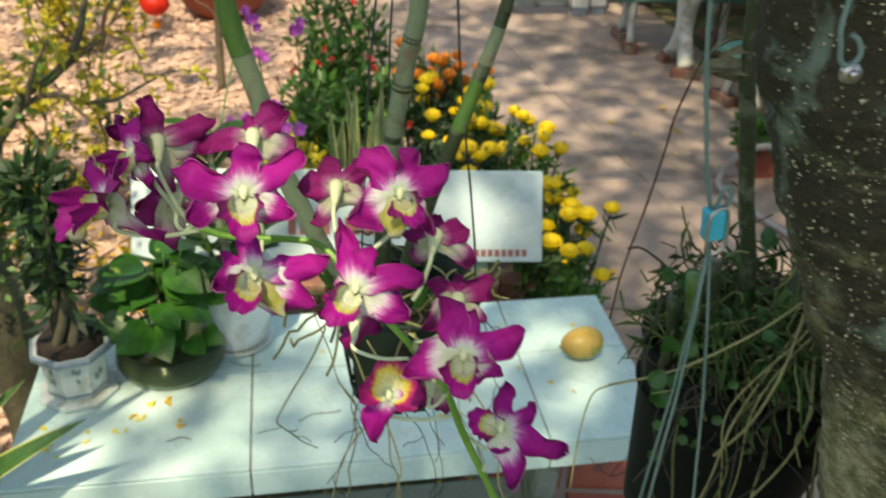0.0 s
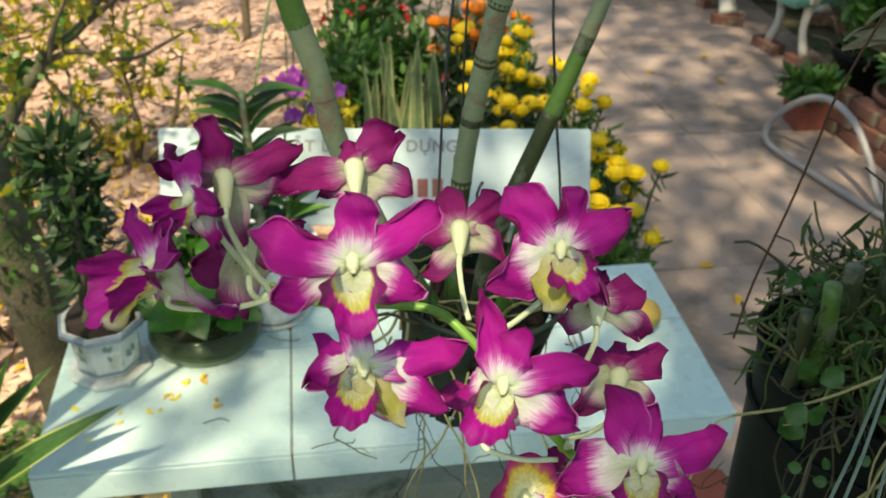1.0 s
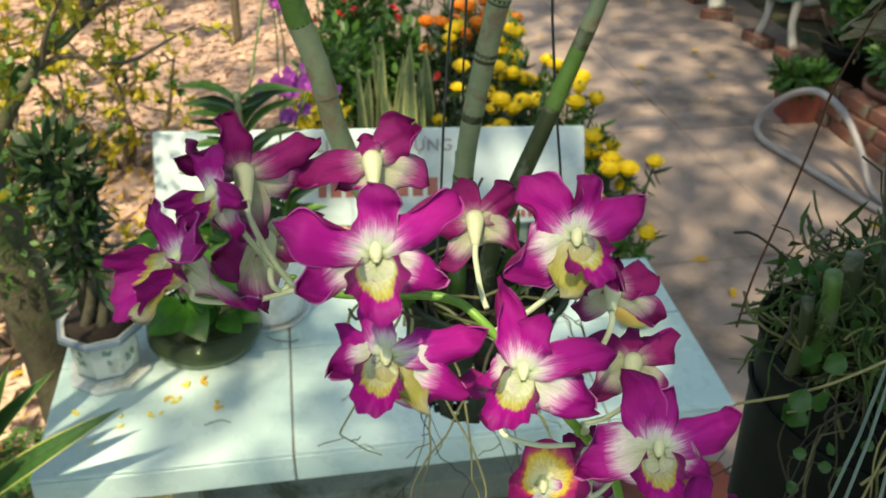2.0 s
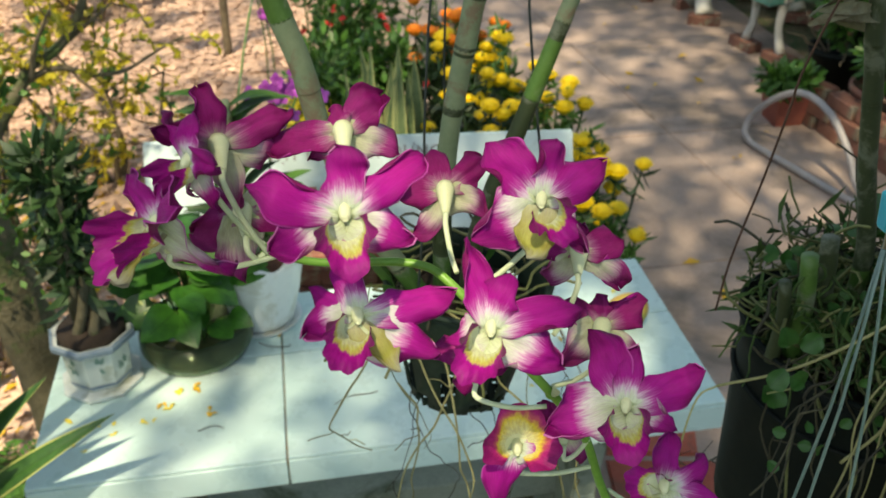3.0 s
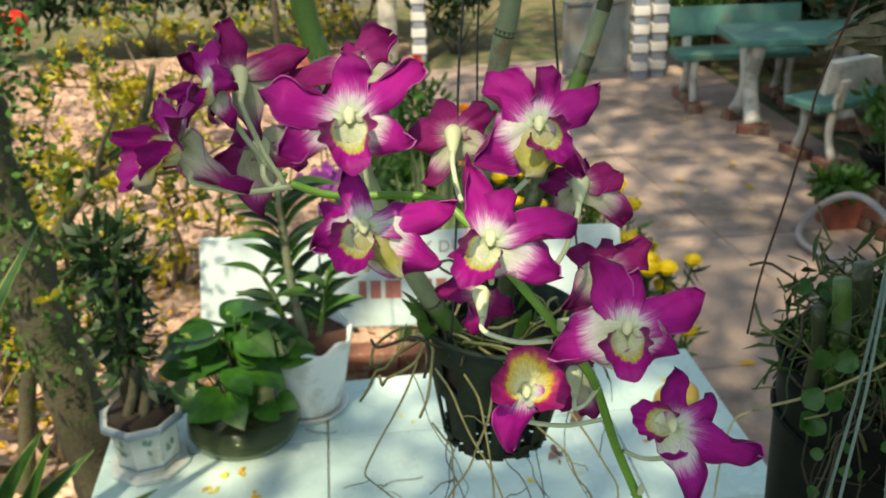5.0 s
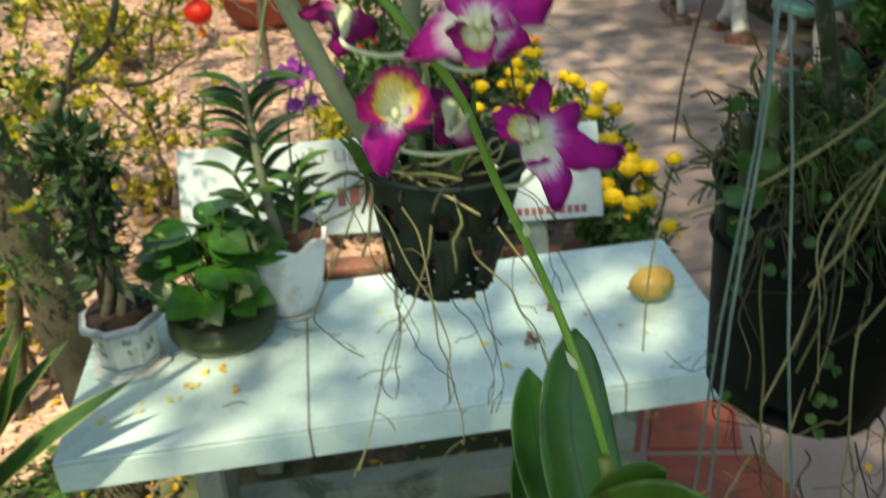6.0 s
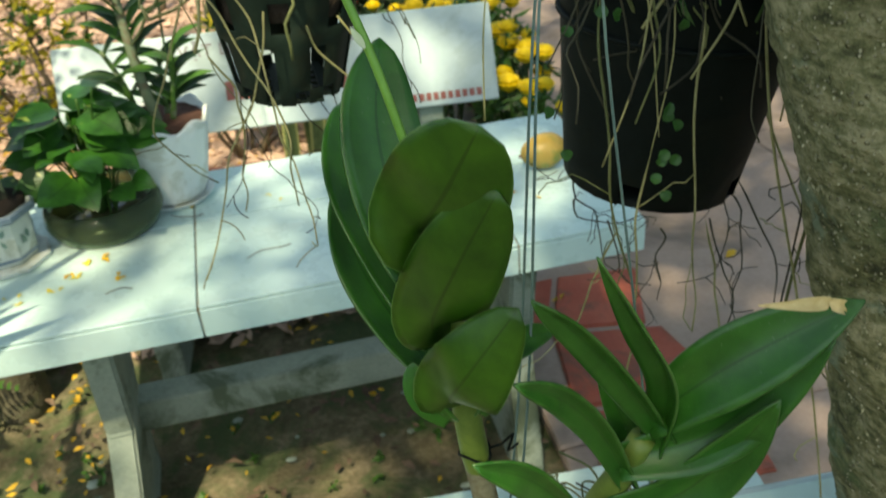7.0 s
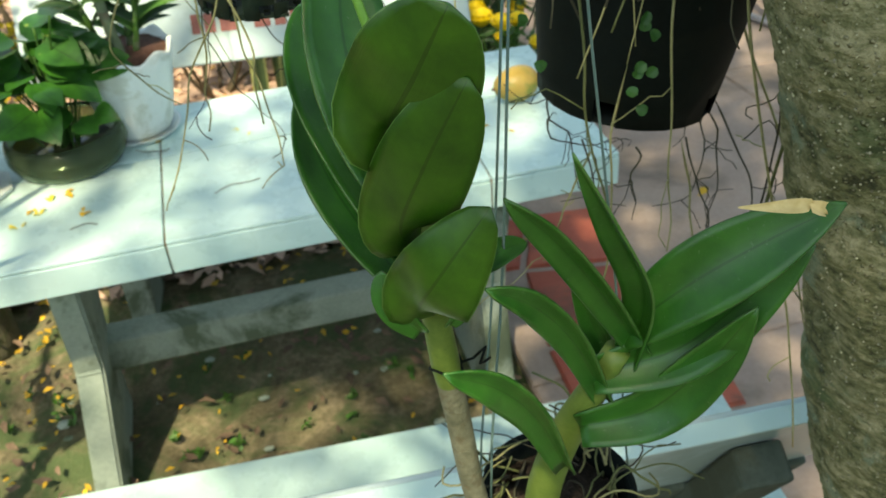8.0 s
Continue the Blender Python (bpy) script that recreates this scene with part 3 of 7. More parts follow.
def build_table():
    t = thing("garden_table", (0.2, 0.27, 0), "white-tiled concrete garden table strewn with yellow petals", "table")
    t.matrix_basis = Matrix.Identity(4)
    bm = bmesh.new()
    box(bm, ((TX0 + TX1) / 2, TD / 2, TH - 0.036), (TX1 - TX0 - 0.012, TD - 0.012, 0.058))
    part("core", bm, M_GROUT, t, "grey grout and concrete core", smooth=False)
    g = 0.0016
    for x0, x1 in ((TX0, 0.0), (0.0, 0.62), (0.62, TX1)):
        for y0, y1 in ((0.0, 0.318), (0.318, TD)):
            tile_piece((((x0 + x1) / 2, (y0 + y1) / 2, TH - 0.004), (x1 - x0 - 2 * g, y1 - y0 - 2 * g, 0.008), None), t)
    for x0, x1 in ((TX0, 0.0), (0.0, 0.62), (0.62, TX1)):
        for y in (0.003, TD - 0.003):
            tile_piece((((x0 + x1) / 2, y, TH - 0.040), (x1 - x0 - 2 * g, 0.007, 0.062), None), t, "edge_tile")
    for x in (TX0 + 0.003, TX1 - 0.003):
        for y0, y1 in ((0.007, 0.318), (0.318, TD - 0.007)):
            tile_piece(((x, (y0 + y1) / 2, TH - 0.040), (0.007, y1 - y0 - 2 * g, 0.062), None), t, "edge_tile")
    concrete_leg(t, -0.225, -0.275, 0.05, 0.42, TH - 0.066, 0.06)
    concrete_leg(t, 0.665, 0.65, 0.05, 0.42, TH - 0.066, 0.06)
    bm = bmesh.new()
    box(bm, (0.20, 0.30, 0.265), (0.86, 0.075, 0.085), bevel=0.006)
    part("stretcher", bm, M_CONCRETE, t, "weathered concrete stretcher between the legs", smooth=False)
    return t


build_table()


def build_bench(name, at, turn, lettered, length, label, board=0.27, seat_depth=0.34):
    """A bench with a tiled seat and a leaning tiled backrest; its own +y is towards the sitter's back."""
    b = thing(name, at, label, "bench", "tiled benches at the table", turn=turn)
    h = 0.42
    bm = bmesh.new()
    box(bm, (0, 0, h - 0.028), (length - 0.01, seat_depth - 0.01, 0.05), bevel=0.004)
    part("seat", bm, M_TILE, b, "white glazed tile seat", smooth=False)
    lean = Matrix.Rotation(radians(-28), 3, "X")
    foot = Vector((0, seat_depth / 2 + 0.02, 0.605))
    mid = foot + lean @ Vector((0, 0, board / 2))
    bm = bmesh.new()
    box(bm, mid, (length, 0.034, board), lean, bevel=0.004)
    back = part("backrest", bm, M_BOARD, b, "white glazed backrest board", smooth=False)
    for x in (-0.20, 0.42):
        bm = bmesh.new()
        box(bm, mid + lean @ Vector((x, 0.0185, 0)), (0.003, 0.0015, board * 0.98), lean)
        part("tile_joint", bm, M_GROUT, back, smooth=False)
    bm = bmesh.new()
    box(bm, mid + lean @ Vector((0, 0.004, board / 2 + 0.0015)), (length - 0.004, 0.026, 0.004), lean, bevel=0.001)
    part("top_strip", bm, M_TILE, back, "pale tile strip along the top edge", smooth=False)
    for x in (-length * 0.34, length * 0.34):
        bm = bmesh.new()
        box(bm, (x, 0.02, 0.175), (0.075, 0.26, 0.39), bevel=0.008)
        box(bm, mid + lean @ Vector((x, 0.046, -0.12)), (0.07, 0.055, 0.40), lean, bevel=0.006)
        # the plain bench's legs have their shade painted in by the darker concrete
        part("leg", bm, M_CONCRETE if lettered else M_CONCRETESHADE, b, "weathered concrete leg and back support", smooth=False)
    # added rail: a dark strip in place of the shade below this backrest
    if not lettered:
        bm = bmesh.new()
        box(bm, mid + lean @ Vector((0, 0.004, -board / 2 - 0.055)), (length * 0.94, 0.045, 0.11), lean, bevel=0.006)
        part("shade_rail", bm, M_CONCRETESHADE, b, "added dark rail standing in for shade under the backrest", smooth=False)
    if lettered:
        front = lambda x, z: mid + lean @ Vector((x, -0.0185, z))
        turn_m = lean.to_4x4() @ Matrix.Rotation(radians(90), 4, "X")

        def line(words, x, z, size, material, italic=0.0):
            cu = bpy.data.curves.new("lettering", "FONT")
            cu.body, cu.size, cu.extrude, cu.shear, cu.offset = words, size, 0.0006, italic, 0.0007
            cu.space_character = 1.1
            cu.materials.append(material)
            ob = new("lettering", cu)
            ob.parent = back
            ob.matrix_basis = Matrix.Translation(front(x, z)) @ turn_m
            return ob

        line("V\u1eacT LI\u1ec6U X\u00c2Y D\u1ef0NG", -0.266, 0.074, 0.047, M_LETTERG)

        def bars(x, z, spans, tall, material, slant=0.0):
            for w, gap in spans:
                bm = bmesh.new()
                box(bm, front(x + w / 2, z), (w, 0.0016, tall), lean)
                x += w + gap
                part("letter_bar", bm, material, back, smooth=False)

        bars(-0.15, -0.028, [(0.022, 0.012), (0.030, 0.012), (0.046, 0.045), (0.044, 0.012), (0.030, 0.012), (0.030, 0.012), (0.030, 0)], 0.052, M_LETTERR)
        bars(0.34, -0.108, [(0.014, 0.0065)] * 11, 0.021, M_LETTERR)
    return b


# far bench: the board's upper corners lie at (-0.364, 1.184) and (0.844, 1.048)
build_bench("garden_bench", (0.218, 0.79, 0), -6.4, True, 1.215, "concrete garden bench with white lettered tile backrest")
build_bench("garden_bench", (0.33, -0.435, -0.03), 180 - 3.4, False, 1.24, "concrete garden bench with plain white tile backrest")

# ---- the flowering orchid ----
SPIKE = [(0.267, -1.026, 1.43), (0.262, -1.022, 1.475), (0.255, -1.015, 1.51), (0.246, -1.006, 1.548), (0.232, -0.996, 1.593), (0.218, -1.0, 1.63), (0.204, -1.005, 1.666),
         (0.19, -1.012, 1.708), (0.172, -1.018, 1.739), (0.154, -1.02, 1.765), (0.132, -1.006, 1.791), (0.118, -0.994, 1.795), (0.082, -0.99, 1.797), (0.065, -0.991, 1.804)]
SPIKE_LINE = smooth_line(SPIKE, 5)


def sepal_bm(length, width, angle, rise, curl, r, foot=0.55, fat=0.55, cup=0.25, roll_tip=0.0, blunt=0.5, wild=0.35):
    """One petal or sepal in the flower's own frame: x right, y up, z towards the one who looks into it."""
    bm = bmesh.new()
    uv = bm.loops.layers.uv.verify()
    nu, nv = 18, 16
    out = Vector((math.cos(angle), math.sin(angle), 0))
    side = Vector((-math.sin(angle), math.cos(angle), 0))
    p, a = Vector((0, 0, 0)) + out * 0.0015, rise
    grid = []
    lean, wring, seed = r.uniform(-0.45, 0.45) * wild, r.uniform(-1.2, 1.2) * wild, Vector((r.uniform(0, 50), 0, 0))
    ph, fold_at, fold_side, fold_way = r.uniform(0, 6), r.uniform(0.5, 0.85), r.choice((-1, 1)), r.choice((1, 1, -1))
    tilt = r.uniform(-0.6, 0.6)
    for i in range(nu + 1):
        u = i / nu
        w = (foot + (1 - foot) * math.sin(0.5 * math.pi * u / fat)) if u < fat else max(0.0, 1 - ((u - fat) / (1 - fat)) ** (1.5 + 2.5 * blunt)) ** (0.85 - 0.4 * blunt)
        w = max(w, 0.03) * width / 2
        way = out * math.cos(a) + Vector((0, 0, 1)) * math.sin(a)
        nrm = -out * math.sin(a) + Vector((0, 0, 1)) * math.cos(a)
        q = Matrix.Rotation(wring * u, 3, way)
        row = []
        for j in range(nv + 1):
            v = 2 * j / nv - 1
            edge = 1 + 0.22 * u * noise.noise(Vector((u * 3.2, math.copysign(3.0, v), ph))) * abs(v)
            x = v * w * edge * (1 + 0.16 * math.copysign(1, v) * math.sin(2.6 * u + ph))
            z = cup * w * (abs(v) ** 2 - 0.3) * (1 - 0.3 * u) - roll_tip * w * max(0, abs(v) - 0.45) * 1.4 * u
            z += 0.24 * width * u * abs(v) ** 2 * math.sin(6 * u + 3 * v + ph) + 0.07 * width * u * abs(v) ** 4 * math.sin(21 * u + 5 * ph + v) + tilt * v * w * u
            z -= 0.07 * width * math.exp(-(v / 0.16) ** 2) * (1 - u)
            # one edge turns over in a roll
            c0 = 0.42
            k = max(0.0, v * fold_side - c0) * max(0.0, 1 - (abs(u - fold_at) / 0.42) ** 2)
            if k:
                rr = 0.13 * w + 0.0003
                ang = k * w / rr
                x = fold_side * (c0 * w + (abs(v) - c0 - k) * w + rr * math.sin(ang)) * edge
                z += fold_way * rr * (1 - math.cos(ang))
            warp = Vector((noise.noise(p * 120 + side * x * 120 + seed), noise.noise(p * 110 + side * x * 110 - seed), noise.noise(p * 130 + side * x * 130 + seed * 2)))
            row.append((bm.verts.new(p + q @ (side * x + nrm * z) + warp * 0.0030 * u), u, (v + 1) / 2))
        grid.append(row)
        p = p + (way + side * lean * u * 0.5) * (length / nu)
        a += curl / nu * (0.2 + 1.6 * u * u * 1.5)
    for i in range(nu):
        for j in range(nv):
            c = (grid[i][j], grid[i + 1][j], grid[i + 1][j + 1], grid[i][j + 1])
            f = bm.faces.new([k[0] for k in c])
            for lp, k in zip(f.loops, c):
                lp[uv].uv = (k[1], k[2])
    return bm


def lip_bm(size, r, gold=False):
    """The lip: an open funnel slit above, whose sides stand up as two horns and whose front turns down in a ruffled lobe."""
    bm = bmesh.new()
    uv = bm.loops.layers.uv.verify()
    nu, nv = 16, 44
    ph = r.uniform(0, 6)
    span = radians(132 if not gold else 150)
    grid = []
    for j in range(nv + 1):
        v = 2 * j / nv - 1
        th = v * span
        front = math.exp(-(v / 0.27) ** 2)
        length = size * (0.66 + 0.32 * front + 0.26 * math.exp(-((abs(v) - 0.68) / 0.2) ** 2) - 0.20 * max(0, abs(v) - 0.85) / 0.15) * (1 + 0.07 * math.sin(11 * v + ph) + 0.05 * math.sin(31 * v + 2 * ph))
        rad, z = size * 0.30, 0.0
        col = []
        for i in range(nu + 1):
            u = i / nu
            ruff = size * (0.13 if gold else 0.10) * max(0, u - 0.5) * math.sin(24 * v + 3 * ph) + size * 0.06 * u * u * math.sin(8 * v + ph)
            flare = radians((10 if not gold else 36) + (8 + 18 * front if not gold else 26) * u + (66 * u * u) * front + 20 * u * noise.noise(Vector((v * 2.3, ph, 0))))
            rr = rad + ruff * math.cos(flare)
            zz = z - ruff * math.sin(flare)
            sink = 0.10 * zz
            col.append((bm.verts.new((rr * math.sin(th), -rr * math.cos(th) * 0.92 - size * (0.17 if not gold else 0.10) - sink, zz)), min(1.0, 0.06 + u * (0.72 + 0.10 * front) + 0.34 * min(1.0, max(0.0, abs(v) - 0.3) * 2.5) * min(1.0, u * 2)), (v * 0.6 + 1) / 2))
            rad += math.sin(flare) * length / nu
            z += math.cos(flare) * length / nu
        grid.append(col)
    for j in range(nv):
        for i in range(nu):
            c = (grid[j][i], grid[j + 1][i], grid[j + 1][i + 1], grid[j][i + 1])
            f = bm.faces.new([k[0] for k in c])
            for lp, k in zip(f.loops, c):
                lp[uv].uv = (k[1], k[2])
    # the closed end of the funnel
    mid = bm.verts.new((0, -size * (0.17 if not gold else 0.10), -size * 0.10))
    for j in range(nv):
        f = bm.faces.new((grid[j][0][0], mid, grid[j + 1][0][0]))
        for lp in f.loops:
            lp[uv].uv = (0.02, 0.5)
    return bm


KINDS = {"D": ("dorsal_sepal", M_SEPAL, 0.62, 0.58), "P": ("petal", M_PETAL, 0.38, 0.58), "L": ("lateral_sepal", M_LATERAL, 0.75, 0.45), "C": ("chin", M_CHIN, 0.9, 0.35)}


def flower(at, yaw, el, tepals, lip=None, back=False, foot=None, label=""):
    """A bloom at a place, whose open side (its rear, if back) looks to yaw (0: towards -y, + to +x) and el degrees up, on a
    stalk to the spike. tepals: kind, angle in the flower's plane, length and width in mm, lift from that plane, bend along it.
    lip: the way its lobe points, its size, and whether its throat lies open and gold."""
    r = random.Random(int(at[0] * 1e4) + int(at[2] * 1e3))
    yw, e = radians(yaw), radians(el)
    n = Vector((math.sin(yw) * math.cos(e), -math.cos(yw) * math.cos(e), math.sin(e)))
    up = Vector((0, 0, 1))
    y = (up - n * up.dot(n)).normalized()
    m = Matrix.Translation(at) @ Matrix((y.cross(n), y, n)).transposed().to_4x4()
    way = 1 if back else -1
    # the column, and the pale chin behind it
    bm = bmesh.new()
    if not back:
        hood = smooth_line([(0, 0.0040, -0.0030), (0, 0.0026, -0.0010), (0, 0.0010, 0.0004), (0, -0.0008, 0.0010), (0, -0.0020, 0.0006)], 3)
        tube(bm, hood, [0.0016, 0.0018, 0.0020, 0.0021, 0.0022, 0.0022, 0.0022, 0.0021, 0.0020, 0.0018, 0.0015, 0.0011, 0.0006], 14)
        bmesh.ops.create_uvsphere(bm, u_segments=10, v_segments=7, radius=0.0007, matrix=Matrix.Translation((0, -0.0016, 0.0022)) @ Matrix.Diagonal((1.5, 1, 0.7, 1)))
    chin = 0.0046 if back else 0.0027
    tube(bm, smooth_line([(0, 0.003, 0.0), (0, -0.001, way * 0.003), (0, -0.005, way * 0.006), (0, -0.009, way * 0.009)], 3), lambda t: (chin * (1 - t) + 0.0015 * t) * (0.6 + 0.4 * min(1, 6 * t)), 14)
    fl = part("flower", bm, M_COLUMN, orchid, label)
    fl.matrix_basis = m
    for kind, angle, length, width, rise, curl in tepals:
        name, material, base, fat = KINDS[kind]
        broad = 1.28 if kind == "L" and not back else 1.0
        bm = sepal_bm(length * 0.00104 * (0.6 + 0.4 * broad), width * 0.00100 * broad, radians(angle), radians(rise), radians(curl), r, foot=base, fat=fat, cup=-0.16 if kind != "L" else -0.1, roll_tip=0.4, blunt=r.uniform(0.15, 0.7) if kind != "L" else r.uniform(0.0, 0.45), wild=0.6)
        rear = M_SEPALBACK if kind == "L" else M_PETALBACK
        ob = part(name, bm, [rear, material] if back else [material, M_CHIN if kind == "C" else rear], fl)
        mod = ob.modifiers.new("thick", "SOLIDIFY")
        mod.thickness, mod.offset, mod.material_offset = 0.0004, 0, 1
    if lip:
        lobe, size, gold = lip
        ob = part("lip", lip_bm(0.0245 * (0.76 if not gold else 0.80) * size, r, gold), M_LIPY if gold else M_LIP, fl)
        ob.matrix_basis = Matrix.Rotation(radians(lobe + 90), 4, "Z") @ Matrix.Rotation(radians(8), 4, "X")
    end = m @ Vector((0, -0.0085, way * 0.0098))
    foot = Vector(foot) if foot else min(SPIKE_LINE[30:], key=lambda q: (q - end).length)
    ctrl = m @ Vector((0, -0.014, way * 0.013))
    mid = ctrl.lerp(foot, 0.5) + Vector((0, 0, -0.003))
    inv = m.inverted()
    bm = bmesh.new()
    tube(bm, [inv @ q for q in smooth_line([end, ctrl, mid, foot], 5)], lambda t: 0.0012 - 0.0001 * t, 8)
    part("stalk", bm, M_STALK, fl, "pale green flower stalk")
    return fl


def arched_leaf(plant, spine, width, face, fold=0.3, fat=0.45, point=0.5, foot=0.5, curl=0.0, label=""):
    """A strap leaf along a curved spine; its halves rise from the midrib, and its tip may twist."""
    bm = bmesh.new()
    uv = bm.loops.layers.uv.verify()
    line = smooth_line(spine, 7)
    n, nv = len(line) - 1, 8
    grid = []
    for i, p in enumerate(line):
        u = i / n
        d = (line[min(n, i + 1)] - line[max(0, i - 1)]).normalized()
        f = Vector(face)
        f = (f - d * f.dot(d)).normalized()
        q = Matrix.Rotation(curl * u * u, 3, d)
        f = q @ f
        s = d.cross(f)
        if u < fat:
            w = foot + (1 - foot) * math.sin(0.5 * math.pi * u / fat)
        else:
            w = max(0.0, 1 - ((u - fat) / (1 - fat)) ** (2.6 - point)) ** (0.5 + 0.45 * point)
        w = max(w, 0.03) * width / 2
        row = []
        for j in range(nv + 1):
            v = 2 * j / nv - 1
            z = fold * (1 + 0.8 * (1 - u) ** 3) * w * abs(v) ** 1.4 + 0.05 * w * abs(v) * math.sin(8 * u + 2 * v + 700 * width)
            row.append((bm.verts.new(p + s * (v * w) + f * z), u, (v + 1) / 2))
        grid.append(row)
    for i in range(n):
        for j in range(nv):
            c = (grid[i][j], grid[i][j + 1], grid[i + 1][j + 1], grid[i + 1][j])
            fc = bm.faces.new([k[0] for k in c])
            for lp, k in zip(fc.loops, c):
                lp[uv].uv = (k[1], k[2])
    ob = part("leaf", bm, [M_BIGLEAF, M_UNDERLEAF], plant, label)
    mod = ob.modifiers.new("thick", "SOLIDIFY")
    mod.thickness, mod.offset, mod.material_offset = 0.0015, 0, 1
    return ob


orchid = thing("orchid_plant", (0, 0, 0), "flowering orchid with magenta and white blooms and thick green leaves", "orchid")
bm = bmesh.new()
tube(bm, SPIKE_LINE, lambda t: 0.0026 - 0.0010 * t, 10)
for q in (3, 5, 8):
    bmesh.ops.create_uvsphere(bm, u_segments=8, v_segments=6, radius=0.0027, matrix=Matrix.Translation(SPIKE[q]))
spike = part("flower_spike", bm, M_SPIKE, orchid, "fresh green flower spike")
for q, dx in ((3, -0.004), (5, 0.004), (8, 0.004)):
    bm = bmesh.new()
    a = Vector(SPIKE[q])
    blade(bm, a + Vector((dx * 0.4, -0.002, 0)), a + (Vector(SPIKE[q + 1]) - a) * 0.26 + Vector((dx, -0.003, 0)), 0.0042, (0, -1, 0.2), fold=0.4, nu=4, nv=2)
    part("bract", bm, M_STALK, spike)
for dx, dz in ((-0.004, 0.001), (-0.007, -0.002), (-0.002, 0.004)):
    bm = bmesh.new()
    bmesh.ops.create_uvsphere(bm, u_segments=8, v_segments=6, radius=0.0010, matrix=Matrix.Translation(Vector(SPIKE[-1]) + Vector((dx, 0, dz))) @ Matrix.Diagonal((1.6, 1, 1, 1)))
    part("bud", bm, M_SPIKE, spike, "tiny green bud")

flower((0.091, -1.032, 1.842), -3, 27, [("D", 94, 21, 16, 8, -30), ("P", 157, 31, 17, 10, -35), ("P", 35, 30, 17, 10, -35), ("L", -157, 23, 15, 0, -25), ("L", -21, 19, 15, 0, -25)], lip=(-90, 1.0, 0))
flower((0.165, -1.01, 1.827), -15, 26, [("P", 136, 28, 22, 5, -20), ("D", 82, 22, 16, 5, -15), ("P", 34, 25, 17, 0, -25), ("L", -152, 22, 18, 0, -20), ("L", -47, 22, 13, -20, -20), ("C", -100, 21, 17, 12, 0)], lip=(-48, 0.86, 0))
flower((0.14, -1.04, 1.793), -12, 34, [("P", 104, 33, 15, 5, -20), ("D", 72, 20, 16, 15, -60), ("P", 18, 32, 17, 5, -30), ("L", -29, 24, 20, 0, -30), ("L", -158, 15, 13, -20, -30)], lip=(-118, 0.98, 0))
flower((0.194, -1.044, 1.751), -22, 38, [("P", 122, 30, 19, 5, -20), ("D", 89, 22, 17, 10, -40), ("P", 32, 31, 18, 5, -30), ("L", -156, 26, 18, 0, -30), ("L", -17, 18, 15, -10, -30)], lip=(-82, 1.0, 0))
flower((0.093, -1.032, 1.799), -3, 33, [("P", 14, 34, 16, 5, -30), ("D", 107, 22, 13, 0, -20), ("P", 146, 20, 13, -10, -40), ("L", -25, 26, 19, 0, -30), ("L", -167, 17, 13, -15, -30), ("C", -62, 21, 14, 6, -10)], lip=(-118, 0.96, 0))
flower((0.159, -1.016, 1.707), -8, 28, [("P", -108, 24, 21, -10, -20), ("D", -25, 14, 15, 10, -60), ("P", -139, 20, 10, -20, -30), ("L", 107, 17, 10, -40, -20)], label="magenta orchid flower with gold throat", lip=(80, 0.92, 1), foot=(0.196, -1.01, 1.684))
flower((0.216, -1.044, 1.702), -18, 30, [("P", 87, 23, 15, 5, -60), ("D", 35, 23, 12, 5, -95), ("P", -14, 34, 18, 0, -30), ("L", -69, 28, 14, 0, -30), ("L", -112, 10, 14, -10, 0)], lip=(160, 0.9, 0), foot=(0.209, -1.004, 1.66))
flower((0.026, -1.010, 1.832), -56, 30, [("P", 30, 30, 21, 35, -45), ("D", 112, 17, 11, 0, -50), ("P", 155, 22, 16, 10, -30), ("L", -40, 29, 18, -55, -20), ("L", -135, 18, 14, -20, -30), ("C", -78, 22, 15, 35, 0)], lip=(-95, 1.2, 0), foot=(0.065, -0.992, 1.803))
flower((0.039, -0.996, 1.848), -62, 16, [("P", 150, 20, 14, 15, -70), ("D", 100, 17, 13, 15, -80), ("P", 20, 17, 14, 15, -60), ("L", -55, 16, 12, -20, -40), ("L", -125, 18, 11, -20, -30)], lip=(-90, 0.85, 0), foot=(0.063, -0.990, 1.806))
flower((0.049, -0.981, 1.847), 5, 22, [("P", 158, 20, 15, 25, -50), ("P", 98, 21, 14, 20, -70), ("P", 24, 28, 14, 10, -80), ("L", -14, 22, 15, -10, -40), ("L", -84, 27, 12, -15, -20)], back=True, foot=(0.063, -0.992, 1.804))
flower((0.054, -0.978, 1.816), 4, 26, [("P", -24, 20, 14, -10, -60), ("P", 130, 14, 14, -20, -30), ("L", -98, 27, 18, -15, -20), ("L", 20, 20, 13, -5, -40), ("P", -160, 23, 17, -15, -50)], back=True, foot=(0.061, -0.992, 1.805))
flower((0.095, -0.98, 1.848), -3, 22, [("P", -168, 26, 16, 0, -40), ("D", 125, 8, 15, 0, -90), ("P", 40, 18, 16, 0, -60), ("L", -24, 22, 15, -10, -30), ("L", -143, 15, 13, -10, -30)], back=True, foot=(0.097, -0.99, 1.797))
flower((0.136, -0.968, 1.812), -9, 26, [("P", -179, 19, 16, 0, -30), ("D", 104, 16, 15, 0, -50), ("P", 35, 23, 16, -5, -80), ("L", -121, 23, 14, -10, -70), ("L", -30, 20, 17, -10, -30)], back=True, foot=(0.134, -1.005, 1.796))
